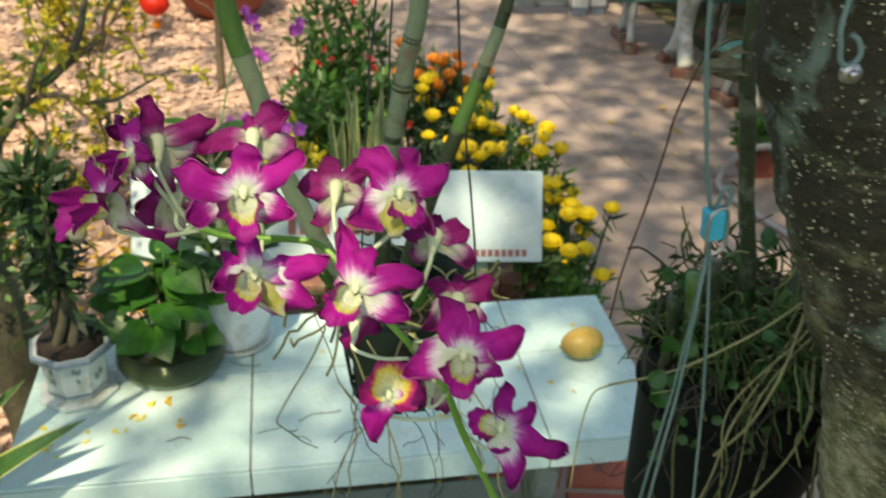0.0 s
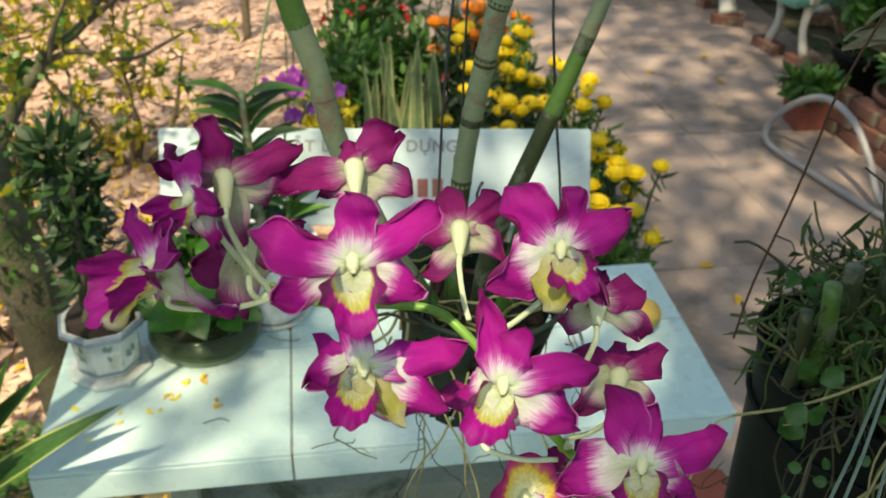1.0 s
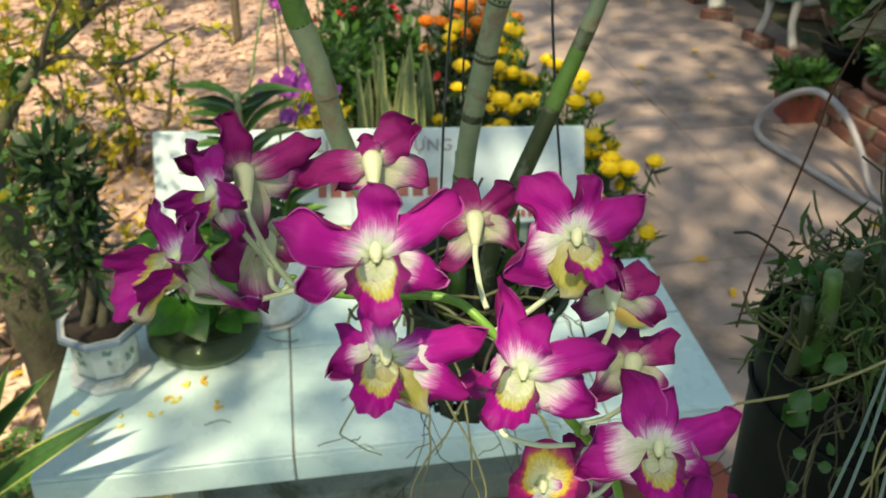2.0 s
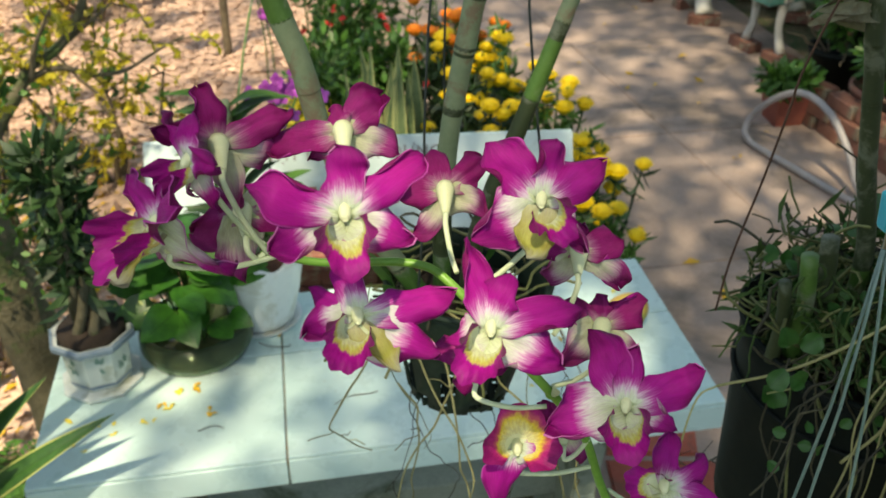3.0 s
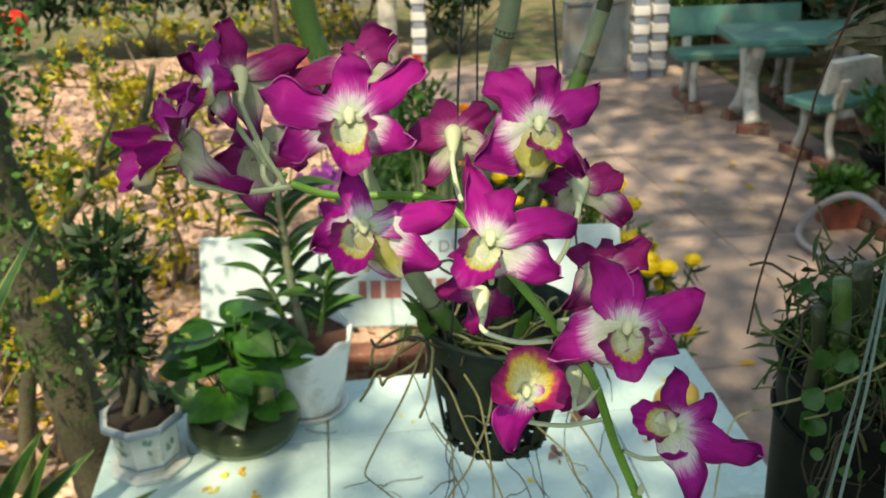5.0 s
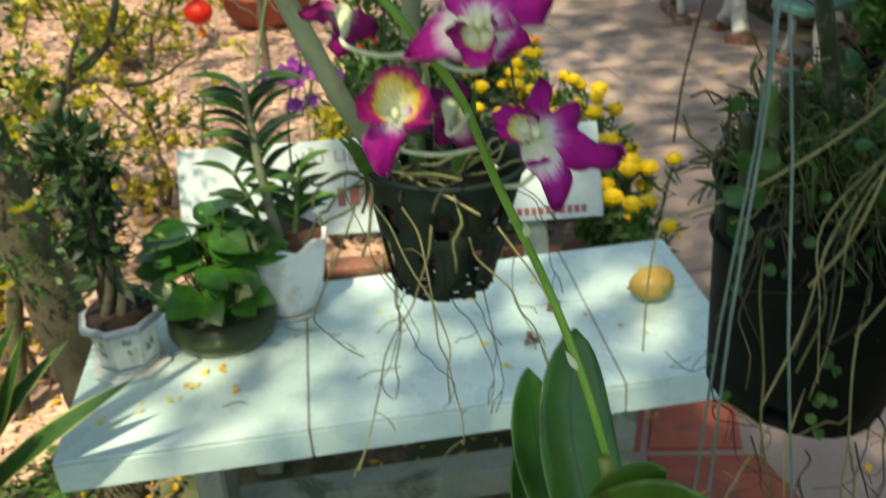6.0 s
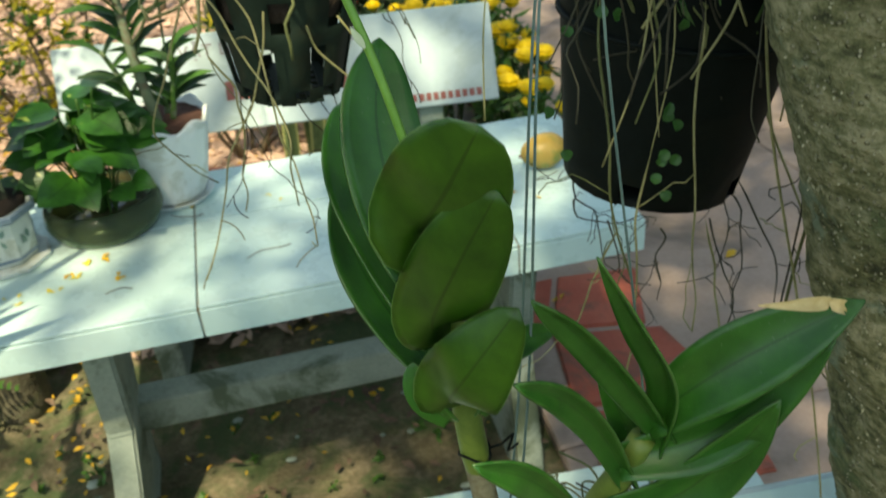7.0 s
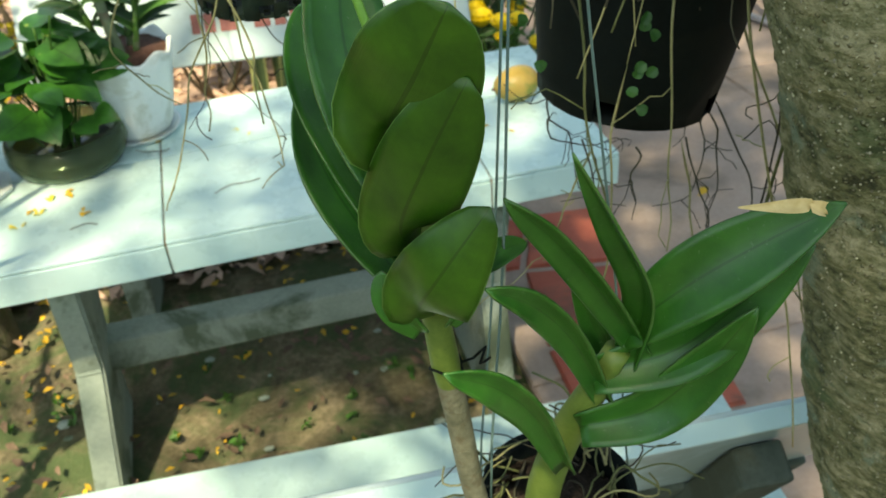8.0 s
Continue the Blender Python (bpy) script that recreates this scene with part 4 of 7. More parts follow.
flower((0.185, -1.0, 1.797), -18, 29, [("P", 167, 15, 12, -10, -40), ("D", 100, 10, 11, -10, -40), ("P", 17, 16, 18, 5, -50), ("L", -34, 25, 13, -10, -90), ("L", -140, 21, 13, -10, -90)], back=True, foot=(0.171, -1.018, 1.77))
flower((0.199, -0.998, 1.755), -20, 34, [("P", 157, 19, 13, -10, -30), ("D", 109, 12, 14, 0, -40), ("P", 39, 22, 17, 0, -60), ("L", -31, 21, 13, -10, -90), ("L", -140, 23, 17, -10, -30)], back=True, foot=(0.172, -1.018, 1.743))
flower((0.142, -1.0, 1.749), -5, 22, [("P", 170, 18, 12, 0, -40), ("D", -101, 16, 14, 0, -30), ("P", -28, 14, 15, 0, -50)], back=True, foot=(0.169, -1.022, 1.736))
flower((0.186, -0.995, 1.7), -12, 28, [("P", 148, 12, 12, 0, -40), ("D", 70, 11, 12, 0, -30), ("P", -114, 16, 12, 0, -50), ("L", -68, 21, 16, -10, -20)], back=True, foot=(0.193, -1.012, 1.704))

# two leafy stems
bm = bmesh.new()
STEM_L = smooth_line([(0.318, -0.985, 1.014), (0.301, -1.0, 1.112), (0.29, -1.015, 1.204), (0.281, -1.028, 1.273), (0.275, -1.032, 1.336), (0.273, -1.03, 1.385), (0.267, -1.027, 1.429), (0.256, -1.025, 1.497)], 4)
tube(bm, STEM_L, lambda t: 0.0088 if t < 0.40 else 0.0098 - 0.0095 * (t - 0.40), 14, index=lambda t: 1 if t < 0.41 else 0)
part("stem", bm, [M_STEM, M_STEMDRY], orchid, "yellow-green stem with a dry papery foot")
bm = bmesh.new()
STEM_R = smooth_line([(0.353, -1.0, 1.035), (0.353, -1.02, 1.123), (0.362, -1.04, 1.2), (0.374, -1.05, 1.242), (0.384, -1.06, 1.283)], 4)
tube(bm, STEM_R, lambda t: 0.0145 - 0.006 * t, 14, index=lambda t: 1 if t < 0.12 else 0)
part("stem", bm, [M_STEM, M_STEMDRY], orchid, "yellow-green stem")
# leaves of the flowering stem: three behind, four in front that show their undersides, three small ones
arched_leaf(orchid, [(0.262, -1.030, 1.400), (0.252, -1.000, 1.442), (0.250, -0.970, 1.486), (0.262, -0.938, 1.526)], 0.052, (0.25, -0.8, 0.55), fold=0.3, fat=0.5, point=0.4, foot=0.55)
arched_leaf(orchid, [(0.263, -1.030, 1.368), (0.245, -0.990, 1.410), (0.234, -0.950, 1.447), (0.238, -0.906, 1.476)], 0.046, (0.4, -0.8, 0.5), fold=0.3, fat=0.5, point=0.4, foot=0.55)
arched_leaf(orchid, [(0.266, -1.030, 1.335), (0.244, -1.000, 1.366), (0.228, -0.965, 1.396), (0.224, -0.930, 1.428)], 0.040, (0.45, -0.8, 0.45), fold=0.3, fat=0.5, point=0.35, foot=0.6)
arched_leaf(orchid, [(0.271, -1.035, 1.426), (0.251, -1.045, 1.472), (0.258, -1.055, 1.502), (0.273, -1.07, 1.527)], 0.025, (0.1, 0.8, -0.6), fold=0.2, fat=0.5, point=0.2, foot=0.5)
arched_leaf(orchid, [(0.262, -1.036, 1.446), (0.255, -1.066, 1.473), (0.263, -1.092, 1.507), (0.276, -1.109, 1.545)], 0.062, (0.05, 0.8, -0.6), fold=0.22, fat=0.5, point=0.1, foot=0.3)
arched_leaf(orchid, [(0.268, -1.034, 1.372), (0.256, -1.060, 1.408), (0.265, -1.087, 1.458), (0.284, -1.104, 1.509)], 0.049, (0.15, 0.8, -0.55), fold=0.25, fat=0.5, point=0.2, foot=0.45)
arched_leaf(orchid, [(0.273, -1.041, 1.328), (0.260, -1.070, 1.360), (0.266, -1.092, 1.394), (0.293, -1.100, 1.438)], 0.050, (0.25, 0.75, -0.6), fold=0.3, fat=0.45, point=0.3, foot=0.3)
arched_leaf(orchid, [(0.276, -1.034, 1.345), (0.274, -1.046, 1.366), (0.268, -1.066, 1.388), (0.264, -1.082, 1.410)], 0.026, (0.1, 0.75, -0.6), fold=0.5, fat=0.6, point=0.1, foot=0.7)
arched_leaf(orchid, [(0.302, -1.02, 1.334), (0.319, -1.0, 1.326), (0.336, -0.985, 1.321), (0.356, -0.97, 1.31)], 0.018, (-0.1, -0.7, 0.7), fold=0.25, fat=0.5, point=0.4, foot=0.5)
arched_leaf(orchid, [(0.263, -1.05, 1.325), (0.252, -1.052, 1.342), (0.246, -1.05, 1.356), (0.245, -1.045, 1.371)], 0.018, (-0.4, -0.8, 0.3), fold=0.3, fat=0.5, point=0.1, foot=0.6)
arched_leaf(orchid, [(0.28, -1.05, 1.326), (0.288, -1.052, 1.338), (0.291, -1.05, 1.353), (0.289, -1.045, 1.364)], 0.015, (0.5, -0.8, 0.3), fold=0.3, fat=0.5, point=0.1, foot=0.6)
# leaves of the second stem
arched_leaf(orchid, [(0.396, -1.055, 1.265), (0.394, -1.07, 1.334), (0.364, -1.085, 1.4), (0.334, -1.1, 1.459)], 0.022, (-0.8, -0.6, 0.35), fold=0.6, fat=0.4, point=0.9, foot=0.7)
arched_leaf(orchid, [(0.408, -1.055, 1.265), (0.37, -1.07, 1.336), (0.333, -1.085, 1.397), (0.3, -1.1, 1.441)], 0.020, (-0.6, -0.6, 0.6), fold=0.55, fat=0.5, point=0.5, foot=0.6)
arched_leaf(orchid, [(0.38, -1.055, 1.237), (0.352, -1.07, 1.306), (0.322, -1.085, 1.355), (0.289, -1.1, 1.389)], 0.020, (-0.5, -0.6, 0.7), fold=0.55, fat=0.5, point=0.5, foot=0.6)
arched_leaf(orchid, [(0.354, -1.055, 1.179), (0.329, -1.07, 1.248), (0.3, -1.085, 1.299), (0.264, -1.1, 1.337)], 0.024, (-0.5, -0.6, 0.7), fold=0.5, fat=0.5, point=0.45, foot=0.6)
big = arched_leaf(orchid, [(0.387, -1.055, 1.292), (0.424, -1.07, 1.334), (0.46, -1.085, 1.367), (0.493, -1.1, 1.394)], 0.046, (-0.25, -0.75, 0.7), fold=0.3, fat=0.42, point=0.75, foot=0.5)
arched_leaf(orchid, [(0.369, -1.055, 1.263), (0.419, -1.07, 1.282), (0.453, -1.085, 1.327), (0.479, -1.1, 1.369)], 0.039, (-0.3, -0.85, 0.5), fold=0.45, fat=0.45, point=0.8, foot=0.6)
arched_leaf(orchid, [(0.363, -1.055, 1.215), (0.405, -1.07, 1.233), (0.434, -1.085, 1.281), (0.45, -1.1, 1.332)], 0.037, (-0.3, -0.85, 0.5), fold=0.45, fat=0.45, point=0.7, foot=0.6)
arched_leaf(orchid, [(0.39, -1.045, 1.237), (0.387, -1.035, 1.26), (0.38, -1.025, 1.283), (0.368, -1.02, 1.316)], 0.018, (-0.6, -0.7, 0.4), fold=0.5, fat=0.45, point=0.7, foot=0.8)
bm = bmesh.new()
blade(bm, (0.428, -1.098, 1.405), (0.474, -1.098, 1.396), 0.008, (0, -0.9, 0.5), sag=0.05, fold=0.5, nu=12, nv=6, foot=0.1, fat=0.8, point=0.0, ruffle=0.16)
blade(bm, (0.471, -1.098, 1.397), (0.482, -1.098, 1.388), 0.008, (0.4, -0.9, 0.3), sag=0.2, fold=0.8, nu=6, nv=4, foot=0.6, fat=0.3, ruffle=0.3)
part("withered_edge", bm, M_DRYTIP, big, "withered straw-coloured leaf edge")
bm = bmesh.new()
loop = [Vector((0.281, -1.028, 1.272)) + Vector((math.cos(a) * 0.0105, math.sin(a) * 0.0105, 0.004 * math.sin(a * 2))) for a in (2 * math.pi * k / 16 for k in range(17))]
tube(bm, smooth_line(loop + [(0.298, -1.033, 1.278), (0.305, -1.038, 1.290), (0.300, -1.042, 1.281), (0.310, -1.03, 1.272)], 2), 0.0009, 6)
part("tie_wire", bm, M_BLACK, orchid, "dark tie wire round the stem")
r_root = random.Random(5)
for k in range(60):
    a = r_root.uniform(0, 6.28)
    bm = bmesh.new()
    tube(bm, smooth_line(wander((0.379 + 0.045 * math.cos(a), -0.975 + 0.04 * math.sin(a), 1.035 + r_root.uniform(0, 0.04)), (math.cos(a + 1.3), math.sin(a + 1.3), 0.5), 0.10, 7, 0.4, 0.6, r_root), 2), r_root.uniform(0.0006, 0.0013), 6)
    part("root", bm, (M_ROOTG, M_ROOTD, M_ROOT)[k % 3], orchid)


# ---- pots that hang ----
def slotted_pot(name, at, r0, r1, h, material, slots, label, tilt=0.0, cols=24, rows=9, rim=0.006, category="pot", solid=False):
    """A thin plastic pot, wider above, with openings in its wall; its base lies at the given place."""
    ob = thing(name, at, label, category)
    ob.matrix_basis = Matrix.Translation(at) @ Matrix.Rotation(radians(tilt), 4, "Y")
    bm = bmesh.new()
    grid = []
    for i in range(rows + 1):
        t = i / rows
        rad = r0 + (r1 - r0) * t
        grid.append([bm.verts.new((rad * math.cos(a), rad * math.sin(a), h * t)) for a in (2 * math.pi * k / cols for k in range(cols))])
    for i in range(rows):
        for k in range(cols):
            if (i, k % 6) in slots or (i, k) in slots:
                continue
            bm.faces.new((grid[i][k], grid[i][(k + 1) % cols], grid[i + 1][(k + 1) % cols], grid[i + 1][k]))
    wall = part("wall", bm, material, ob)
    md = wall.modifiers.new("thick", "SOLIDIFY")
    md.thickness, md.offset = 0.0022, -1
    bm = bmesh.new()
    ring = [(r1 * math.cos(a) * 1.01, r1 * math.sin(a) * 1.01, h) for a in (2 * math.pi * k / 48 for k in range(49))]
    tube(bm, ring, rim / 2, 8, cap=False)
    part("rim", bm, material, ob)
    if solid:
        bm = bmesh.new()
        rb = (r0 + (r1 - r0) * 0.74) * 1.012
        tube(bm, [(rb * math.cos(a), rb * math.sin(a), h * 0.74) for a in (2 * math.pi * k / 48 for k in range(49))], 0.0028, 6, cap=False)
        part("band", bm, material, ob)
    if solid:
        bm = bmesh.new()
        lathe(bm, [(0.0, 0.0), (r0 * 0.97, 0.0), (r0 * 0.99, 0.003), (0.0, 0.003)], 32)
        part("base", bm, material, ob)
    n = 0 if solid else 7
    for k in range(n):
        y = -r0 * 0.85 + 2 * r0 * 0.85 * k / (n - 1)
        half = math.sqrt(max(0.0, r0 * r0 - y * y)) * 0.98
        for c, sz in (((0, y, 0.002), (2 * half, r0 * 0.16, 0.003)), ((y, 0, 0.0055), (r0 * 0.16, 2 * half, 0.003))):
            bm = bmesh.new()
            box(bm, c, sz)
            part("base_bar", bm, material, ob, smooth=False)
    return ob


BASKET = (0.220, -0.560, 1.350)
slotted_pot("hanging_basket_pot", BASKET, 0.053, 0.082, 0.138, M_GREENPLASTIC, {(0, 0), (0, 2), (0, 4), (1, 1), (1, 4), (2, 1), (2, 4), (3, 1), (5, 2), (5, 5), (6, 2), (6, 5), (3, 4)}, "dark green slotted plastic orchid basket hanging on wires", 4)
slotted_pot("hanging_pot", (0.545, -0.710, 1.264), 0.084, 0.114, 0.215, M_BLACK, {(0, 15), (0, 20)}, "black plastic pot overgrown with roots and vines", 7, solid=True)
slotted_pot("orchid_pot", (0.377, -0.975, 0.955), 0.050, 0.062, 0.095, M_BLACK, set(), "small black plastic pot hanging on teal wires", 3, solid=True)


def soil_disc(name, at, r, material, label, parent=None):
    bm = bmesh.new()
    bmesh.ops.create_circle(bm, cap_ends=True, radius=r, segments=24, matrix=Matrix.Translation(at))
    bmesh.ops.subdivide_edges(bm, edges=list(bm.edges), cuts=3, use_grid_fill=True)
    for v in bm.verts:
        v.co.z += noise.noise(v.co * 60) * 0.008
    bmesh.ops.solidify(bm, geom=list(bm.faces), thickness=0.02)
    ob = part(name, bm, material, parent)
    return ob


tagged(soil_disc("potting_bark", (0.227, -0.560, 1.456), 0.066, M_SOIL, ""), "dark bark chips filling the orchid basket", "bark chips")
tagged(soil_disc("potting_bark", (0.379, -0.975, 1.028), 0.055, M_SOIL, ""), "dark potting bark round the orchid stems", "bark chips")
tagged(soil_disc("potting_soil", (0.572, -0.710, 1.456), 0.100, M_SOIL, ""), "dark soil in the black hanging pot", "soil")


def cane(plant, points, r0, r1, joints, dry, bare=0.022):
    """A jointed cane: stretches between joints, some in dry sheaths, each end a little swollen."""
    line = smooth_line(points, 14)
    n = len(line) - 1
    jn = sorted(joints)

    def rad(t):
        near = min((abs(t - j) for j in jn), default=1)
        return (r0 + (r1 - r0) * t) * (1 + 0.05 * math.exp(-(near / 0.018) ** 2))

    def idx(t):
        # the green stretch just under each joint stays bare of its sheath
        if any(0 < j - t < bare for j in jn):
            return 2
        return dry[sum(t > j for j in jn) % len(dry)]

    bm = bmesh.new()
    tube(bm, line, rad, 14, idx)
    ob = part("cane", bm, [M_CANEG, M_CANES, M_CANEDARK], plant)
    for j in jn:
        i = min(n - 1, int(j * n))
        d = (line[i + 1] - line[i]).normalized()
        bm = bmesh.new()
        r = r0 + (r1 - r0) * j
        tube(bm, [line[i] - d * 0.0012, line[i] + d * 0.0005, line[i] + d * 0.005], [r * 1.055, r * 1.05, r * 1.0], 14)
        part("joint", bm, (M_CANEG, M_CANES, M_CANEDARK)[dry[(jn.index(j) + 1) % len(dry)]], ob)
    return ob


caned = thing("basket_orchid", BASKET, "leafless orchid with three thick jointed canes in a basket", "orchid")
caned.matrix_basis = Matrix.Translation((-0.011, 0, 0.018))
cane(caned, [(0.205, -0.575, 1.44), (0.172, -0.585, 1.500), (0.146, -0.598, 1.556), (0.110, -0.600, 1.650), (0.097, -0.600, 1.710), (0.079, -0.600, 1.772), (0.071, -0.600, 1.84), (0.065, -0.6, 1.98)], 0.0092, 0.0096, [0.16, 0.36, 0.53, 0.665], [0, 1, 1, 1, 0], 0.004)
cane(caned, [(0.215, -0.560, 1.44), (0.215, -0.565, 1.54), (0.220, -0.570, 1.62), (0.228, -0.575, 1.680), (0.238, -0.580, 1.740), (0.247, -0.585, 1.80), (0.250, -0.585, 1.98)], 0.0088, 0.0092, [0.12, 0.27, 0.43, 0.580, 0.725, 0.88], [0, 2, 1, 1, 1, 1, 0], 0.026)
cane(caned, [(0.236, -0.575, 1.44), (0.240, -0.590, 1.52), (0.254, -0.602, 1.585), (0.276, -0.610, 1.655), (0.297, -0.615, 1.72), (0.314, -0.615, 1.77), (0.326, -0.615, 1.817)], 0.0094, 0.0056, [0.16, 0.34, 0.55, 0.73, 0.90], [2, 2, 2, 0, 1, 2], 0.05)
cane(caned, [(0.212, -0.545, 1.44), (0.216, -0.548, 1.53), (0.217, -0.550, 1.606)], 0.0048, 0.0040, [0.4, 0.8], [0, 2, 0])
r2 = random.Random(12)
HANG = [((0.150, -0.610, 1.455), (-0.2, -0.3, -1), 0.27, M_ROOT), ((0.165, -0.630, 1.46), (0.5, -0.2, -1), 0.23, M_ROOT), ((0.190, -0.645, 1.46), (0.25, -0.2, -1), 0.25, M_ROOT), ((0.215, -0.65, 1.44), (-0.2, 0, -1), 0.26, M_ROOT),
        ((0.250, -0.645, 1.42), (0.25, 0, -1), 0.22, M_ROOT), ((0.280, -0.63, 1.42), (0.15, -0.1, -1), 0.27, M_ROOT), ((0.300, -0.60, 1.43), (0.1, 0, -1), 0.30, M_ROOTG), ((0.305, -0.57, 1.44), (0.7, 0.1, -0.6), 0.18, M_ROOTG),
        ((0.31, -0.55, 1.42), (0.9, 0, -0.3), 0.15, M_ROOTD), ((0.145, -0.56, 1.47), (-0.3, -0.2, -1), 0.24, M_ROOTG), ((0.20, -0.56, 1.335), (-0.1, -0.1, -1), 0.13, M_ROOTD), ((0.23, -0.58, 1.335), (0.2, -0.1, -1), 0.16, M_ROOTD),
        ((0.25, -0.55, 1.335), (0.3, 0.1, -1), 0.14, M_ROOTD), ((0.18, -0.57, 1.335), (-0.5, 0, -1), 0.20, M_ROOTD), ((0.27, -0.57, 1.34), (0.4, -0.1, -1), 0.15, M_ROOTD), ((0.16, -0.63, 1.40), (0.7, 0, -0.8), 0.16, M_ROOT)]
for st, way, ln, m in HANG:
    bm = bmesh.new()
    line = smooth_line(wander(st, way, ln, 9, 0.27, 0.9, r2), 3)
    tube(bm, line, lambda t: (0.0012 if m is M_ROOT else 0.0007) * (1 - 0.4 * t), 6)
    for _ in range(r2.randint(0, 3)):
        q = r2.choice(line[6:])
        tube(bm, wander(q, rand_dir(r2, -0.6), 0.03, 4, 0.3, 0.4, r2), 0.0006, 5)
    part("root", bm, m, caned)
for k in range(26):
    a = r2.uniform(0, 6.283)
    bm = bmesh.new()
    c = Vector((0.229 + 0.055 * math.cos(a), -0.56 + 0.055 * math.sin(a), 1.468))
    tube(bm, smooth_line(wander(c, (math.cos(a + 1.6), math.sin(a + 1.6), 0.35), 0.12, 7, 0.45, 0.35, r2), 2), 0.0016, 5)
    part("root", bm, (M_ROOT, M_ROOTG, M_ROOTD)[k % 3], caned)
for k in range(9):
    bm = bmesh.new()
    a = r2.uniform(0, 6.283)
    c = Vector((0.215 + 0.05 * math.cos(a), -0.57 + 0.05 * math.sin(a), 1.465))
    blade(bm, c, c + Vector((0.5 * math.cos(a), 0.5 * math.sin(a), r2.uniform(0.5, 1.4))) * 0.05, 0.012, rand_dir(r2, 0.5), sag=0.1, nu=5, nv=2)
    part("shoot_leaf", bm, M_LEAF, caned)


def straight_wire(name, a, b, rad, material, label, category="wire", sag=0.0, kind="", group=""):
    bm = bmesh.new()
    a, b = Vector(a), Vector(b)
    line = [a.lerp(b, t / 10) + Vector((0.002 * math.sin(t * 1.3), 0, -sag * math.sin(math.pi * t / 10))) for t in range(11)]
    tube(bm, line, rad, 6)
    return tagged(part(name, bm, material), label, category, group, kind)


for foot, top in (((0.170, -0.612, 1.478), (0.222, -0.555, 2.15)), ((0.217, -0.478, 1.480), (0.222, -0.555, 2.15)), ((0.305, -0.58, 1.48), (0.240, -0.555, 2.15))):
    straight_wire("hanger_wire", foot, top, 0.0012, M_WIREDARK, "thin dark wire that carries the orchid basket", group="basket wires")

# teal wires of the small orchid pot, with the hook and the clip they hang from
hanger = thing("hanger", (0.372, -0.94, 1.762), "teal wire hanger with hook and turquoise clip", "hanger")
hanger.matrix_basis = Matrix.Identity(4)
CLIP = Vector((0.3720, -0.940, 1.762))
for foot in ((0.319, -0.955, 1.048), (0.313, -1.01, 1.106), (0.456, -0.965, 1.0)):
    bm = bmesh.new()
    a, b = CLIP + Vector((0, 0, -0.012)), Vector(foot)
    tube(bm, [a.lerp(b, t / 12) + Vector((0.0015 * math.sin(t), 0.001 * math.cos(t * 1.7), 0)) for t in range(13)], 0.0010, 7)
    part("hanger_wire", bm, M_WIRE, hanger)
bm = bmesh.new()
box(bm, CLIP, (0.0145, 0.010, 0.022), Matrix.Rotation(radians(-6), 3, "Y"), bevel=0.002)
part("clip", bm, M_CLIP, hanger, "turquoise plastic clip", smooth=False)
bm = bmesh.new()
tube(bm, smooth_line([CLIP + Vector(q) for q in ((-0.006, -0.007, -0.018), (-0.007, -0.007, 0.006), (-0.001, -0.006, 0.013), (0.005, -0.006, 0.010), (0.006, -0.007, -0.012), (-0.002, -0.007, -0.020))], 4), 0.0012, 6)
part("clip_wire", bm, M_STEEL, hanger, "bright steel wire on the clip")
bm = bmesh.new()
tube(bm, smooth_line([CLIP + Vector(q) for q in ((-0.04, 0.0, 0.42), (-0.030, 0, 0.16), (-0.016, 0, 0.06), (-0.0065, 0, 0.018), (-0.003, 0, 0.011), (0.000, 0, 0.014), (0.001, 0, 0.021), (0.0045, 0, 0.025), (0.0075, 0, 0.021), (0.0065, 0, 0.014), (0.003, 0, 0.010), (0.0, 0, 0.006))], 5), 0.0015, 8)
part("hook_wire", bm, M_WIRE, hanger, "thick teal hook wire")
bm = bmesh.new()
tube(bm, smooth_line([(0.3970, -0.995, 2.1560), (0.4030, -0.995, 2.0060), (0.3880, -0.998, 1.9160), (0.3885, -1.000, 1.8940), (0.3915, -1.000, 1.8855), (0.3970, -1.000, 1.8845), (0.4005, -1.000, 1.8900), (0.3980, -0.999, 1.8970), (0.3940, -0.998, 1.8995)], 5), 0.0015, 8)
tagged(part("wall_hook", bm, M_WIRE), "teal wire hook hanging beside the tree trunk", "hook")

# what grows over the black pot
vine = thing("pot_vines", (0.57, -0.755, 1.48), "tangled roots, cane stubs and small vines in a black pot", "vines")
vine.matrix_basis = Matrix.Translation((-0.004, 0.045, -0.014))
r3 = random.Random(21)
bm = bmesh.new()
for _ in range(260):
    a, k = r3.uniform(0, 6.283), math.sqrt(r3.random()) * 0.095
    c = Vector((0.58 + k * math.cos(a), -0.755 + k * math.sin(a), 1.500 + r3.uniform(0, 0.055)))
    tube(bm, wander(c, rand_dir(r3, 0.3), r3.uniform(0.05, 0.12), 6, 0.5, 0.4, r3), r3.uniform(0.0009, 0.0018), 4)
tagged(part("root_tangle", bm, M_ROOTG, vine, "tangle of thin green and brown roots"), kind="stuff")
bm = bmesh.new()
for _ in range(90):
    a, k = r3.uniform(0, 6.283), 0.05 + 0.05 * r3.random()
    c = Vector((0.58 + k * math.cos(a), -0.755 + k * math.sin(a), 1.505 + r3.uniform(-0.01, 0.05)))
    tube(bm, wander(c, rand_dir(r3, 0.1), r3.uniform(0.05, 0.14), 6, 0.5, 0.6, r3), r3.uniform(0.0008, 0.0015), 4)
tagged(part("root_tangle", bm, M_ROOTD, vine, "dark dry roots"), kind="stuff")
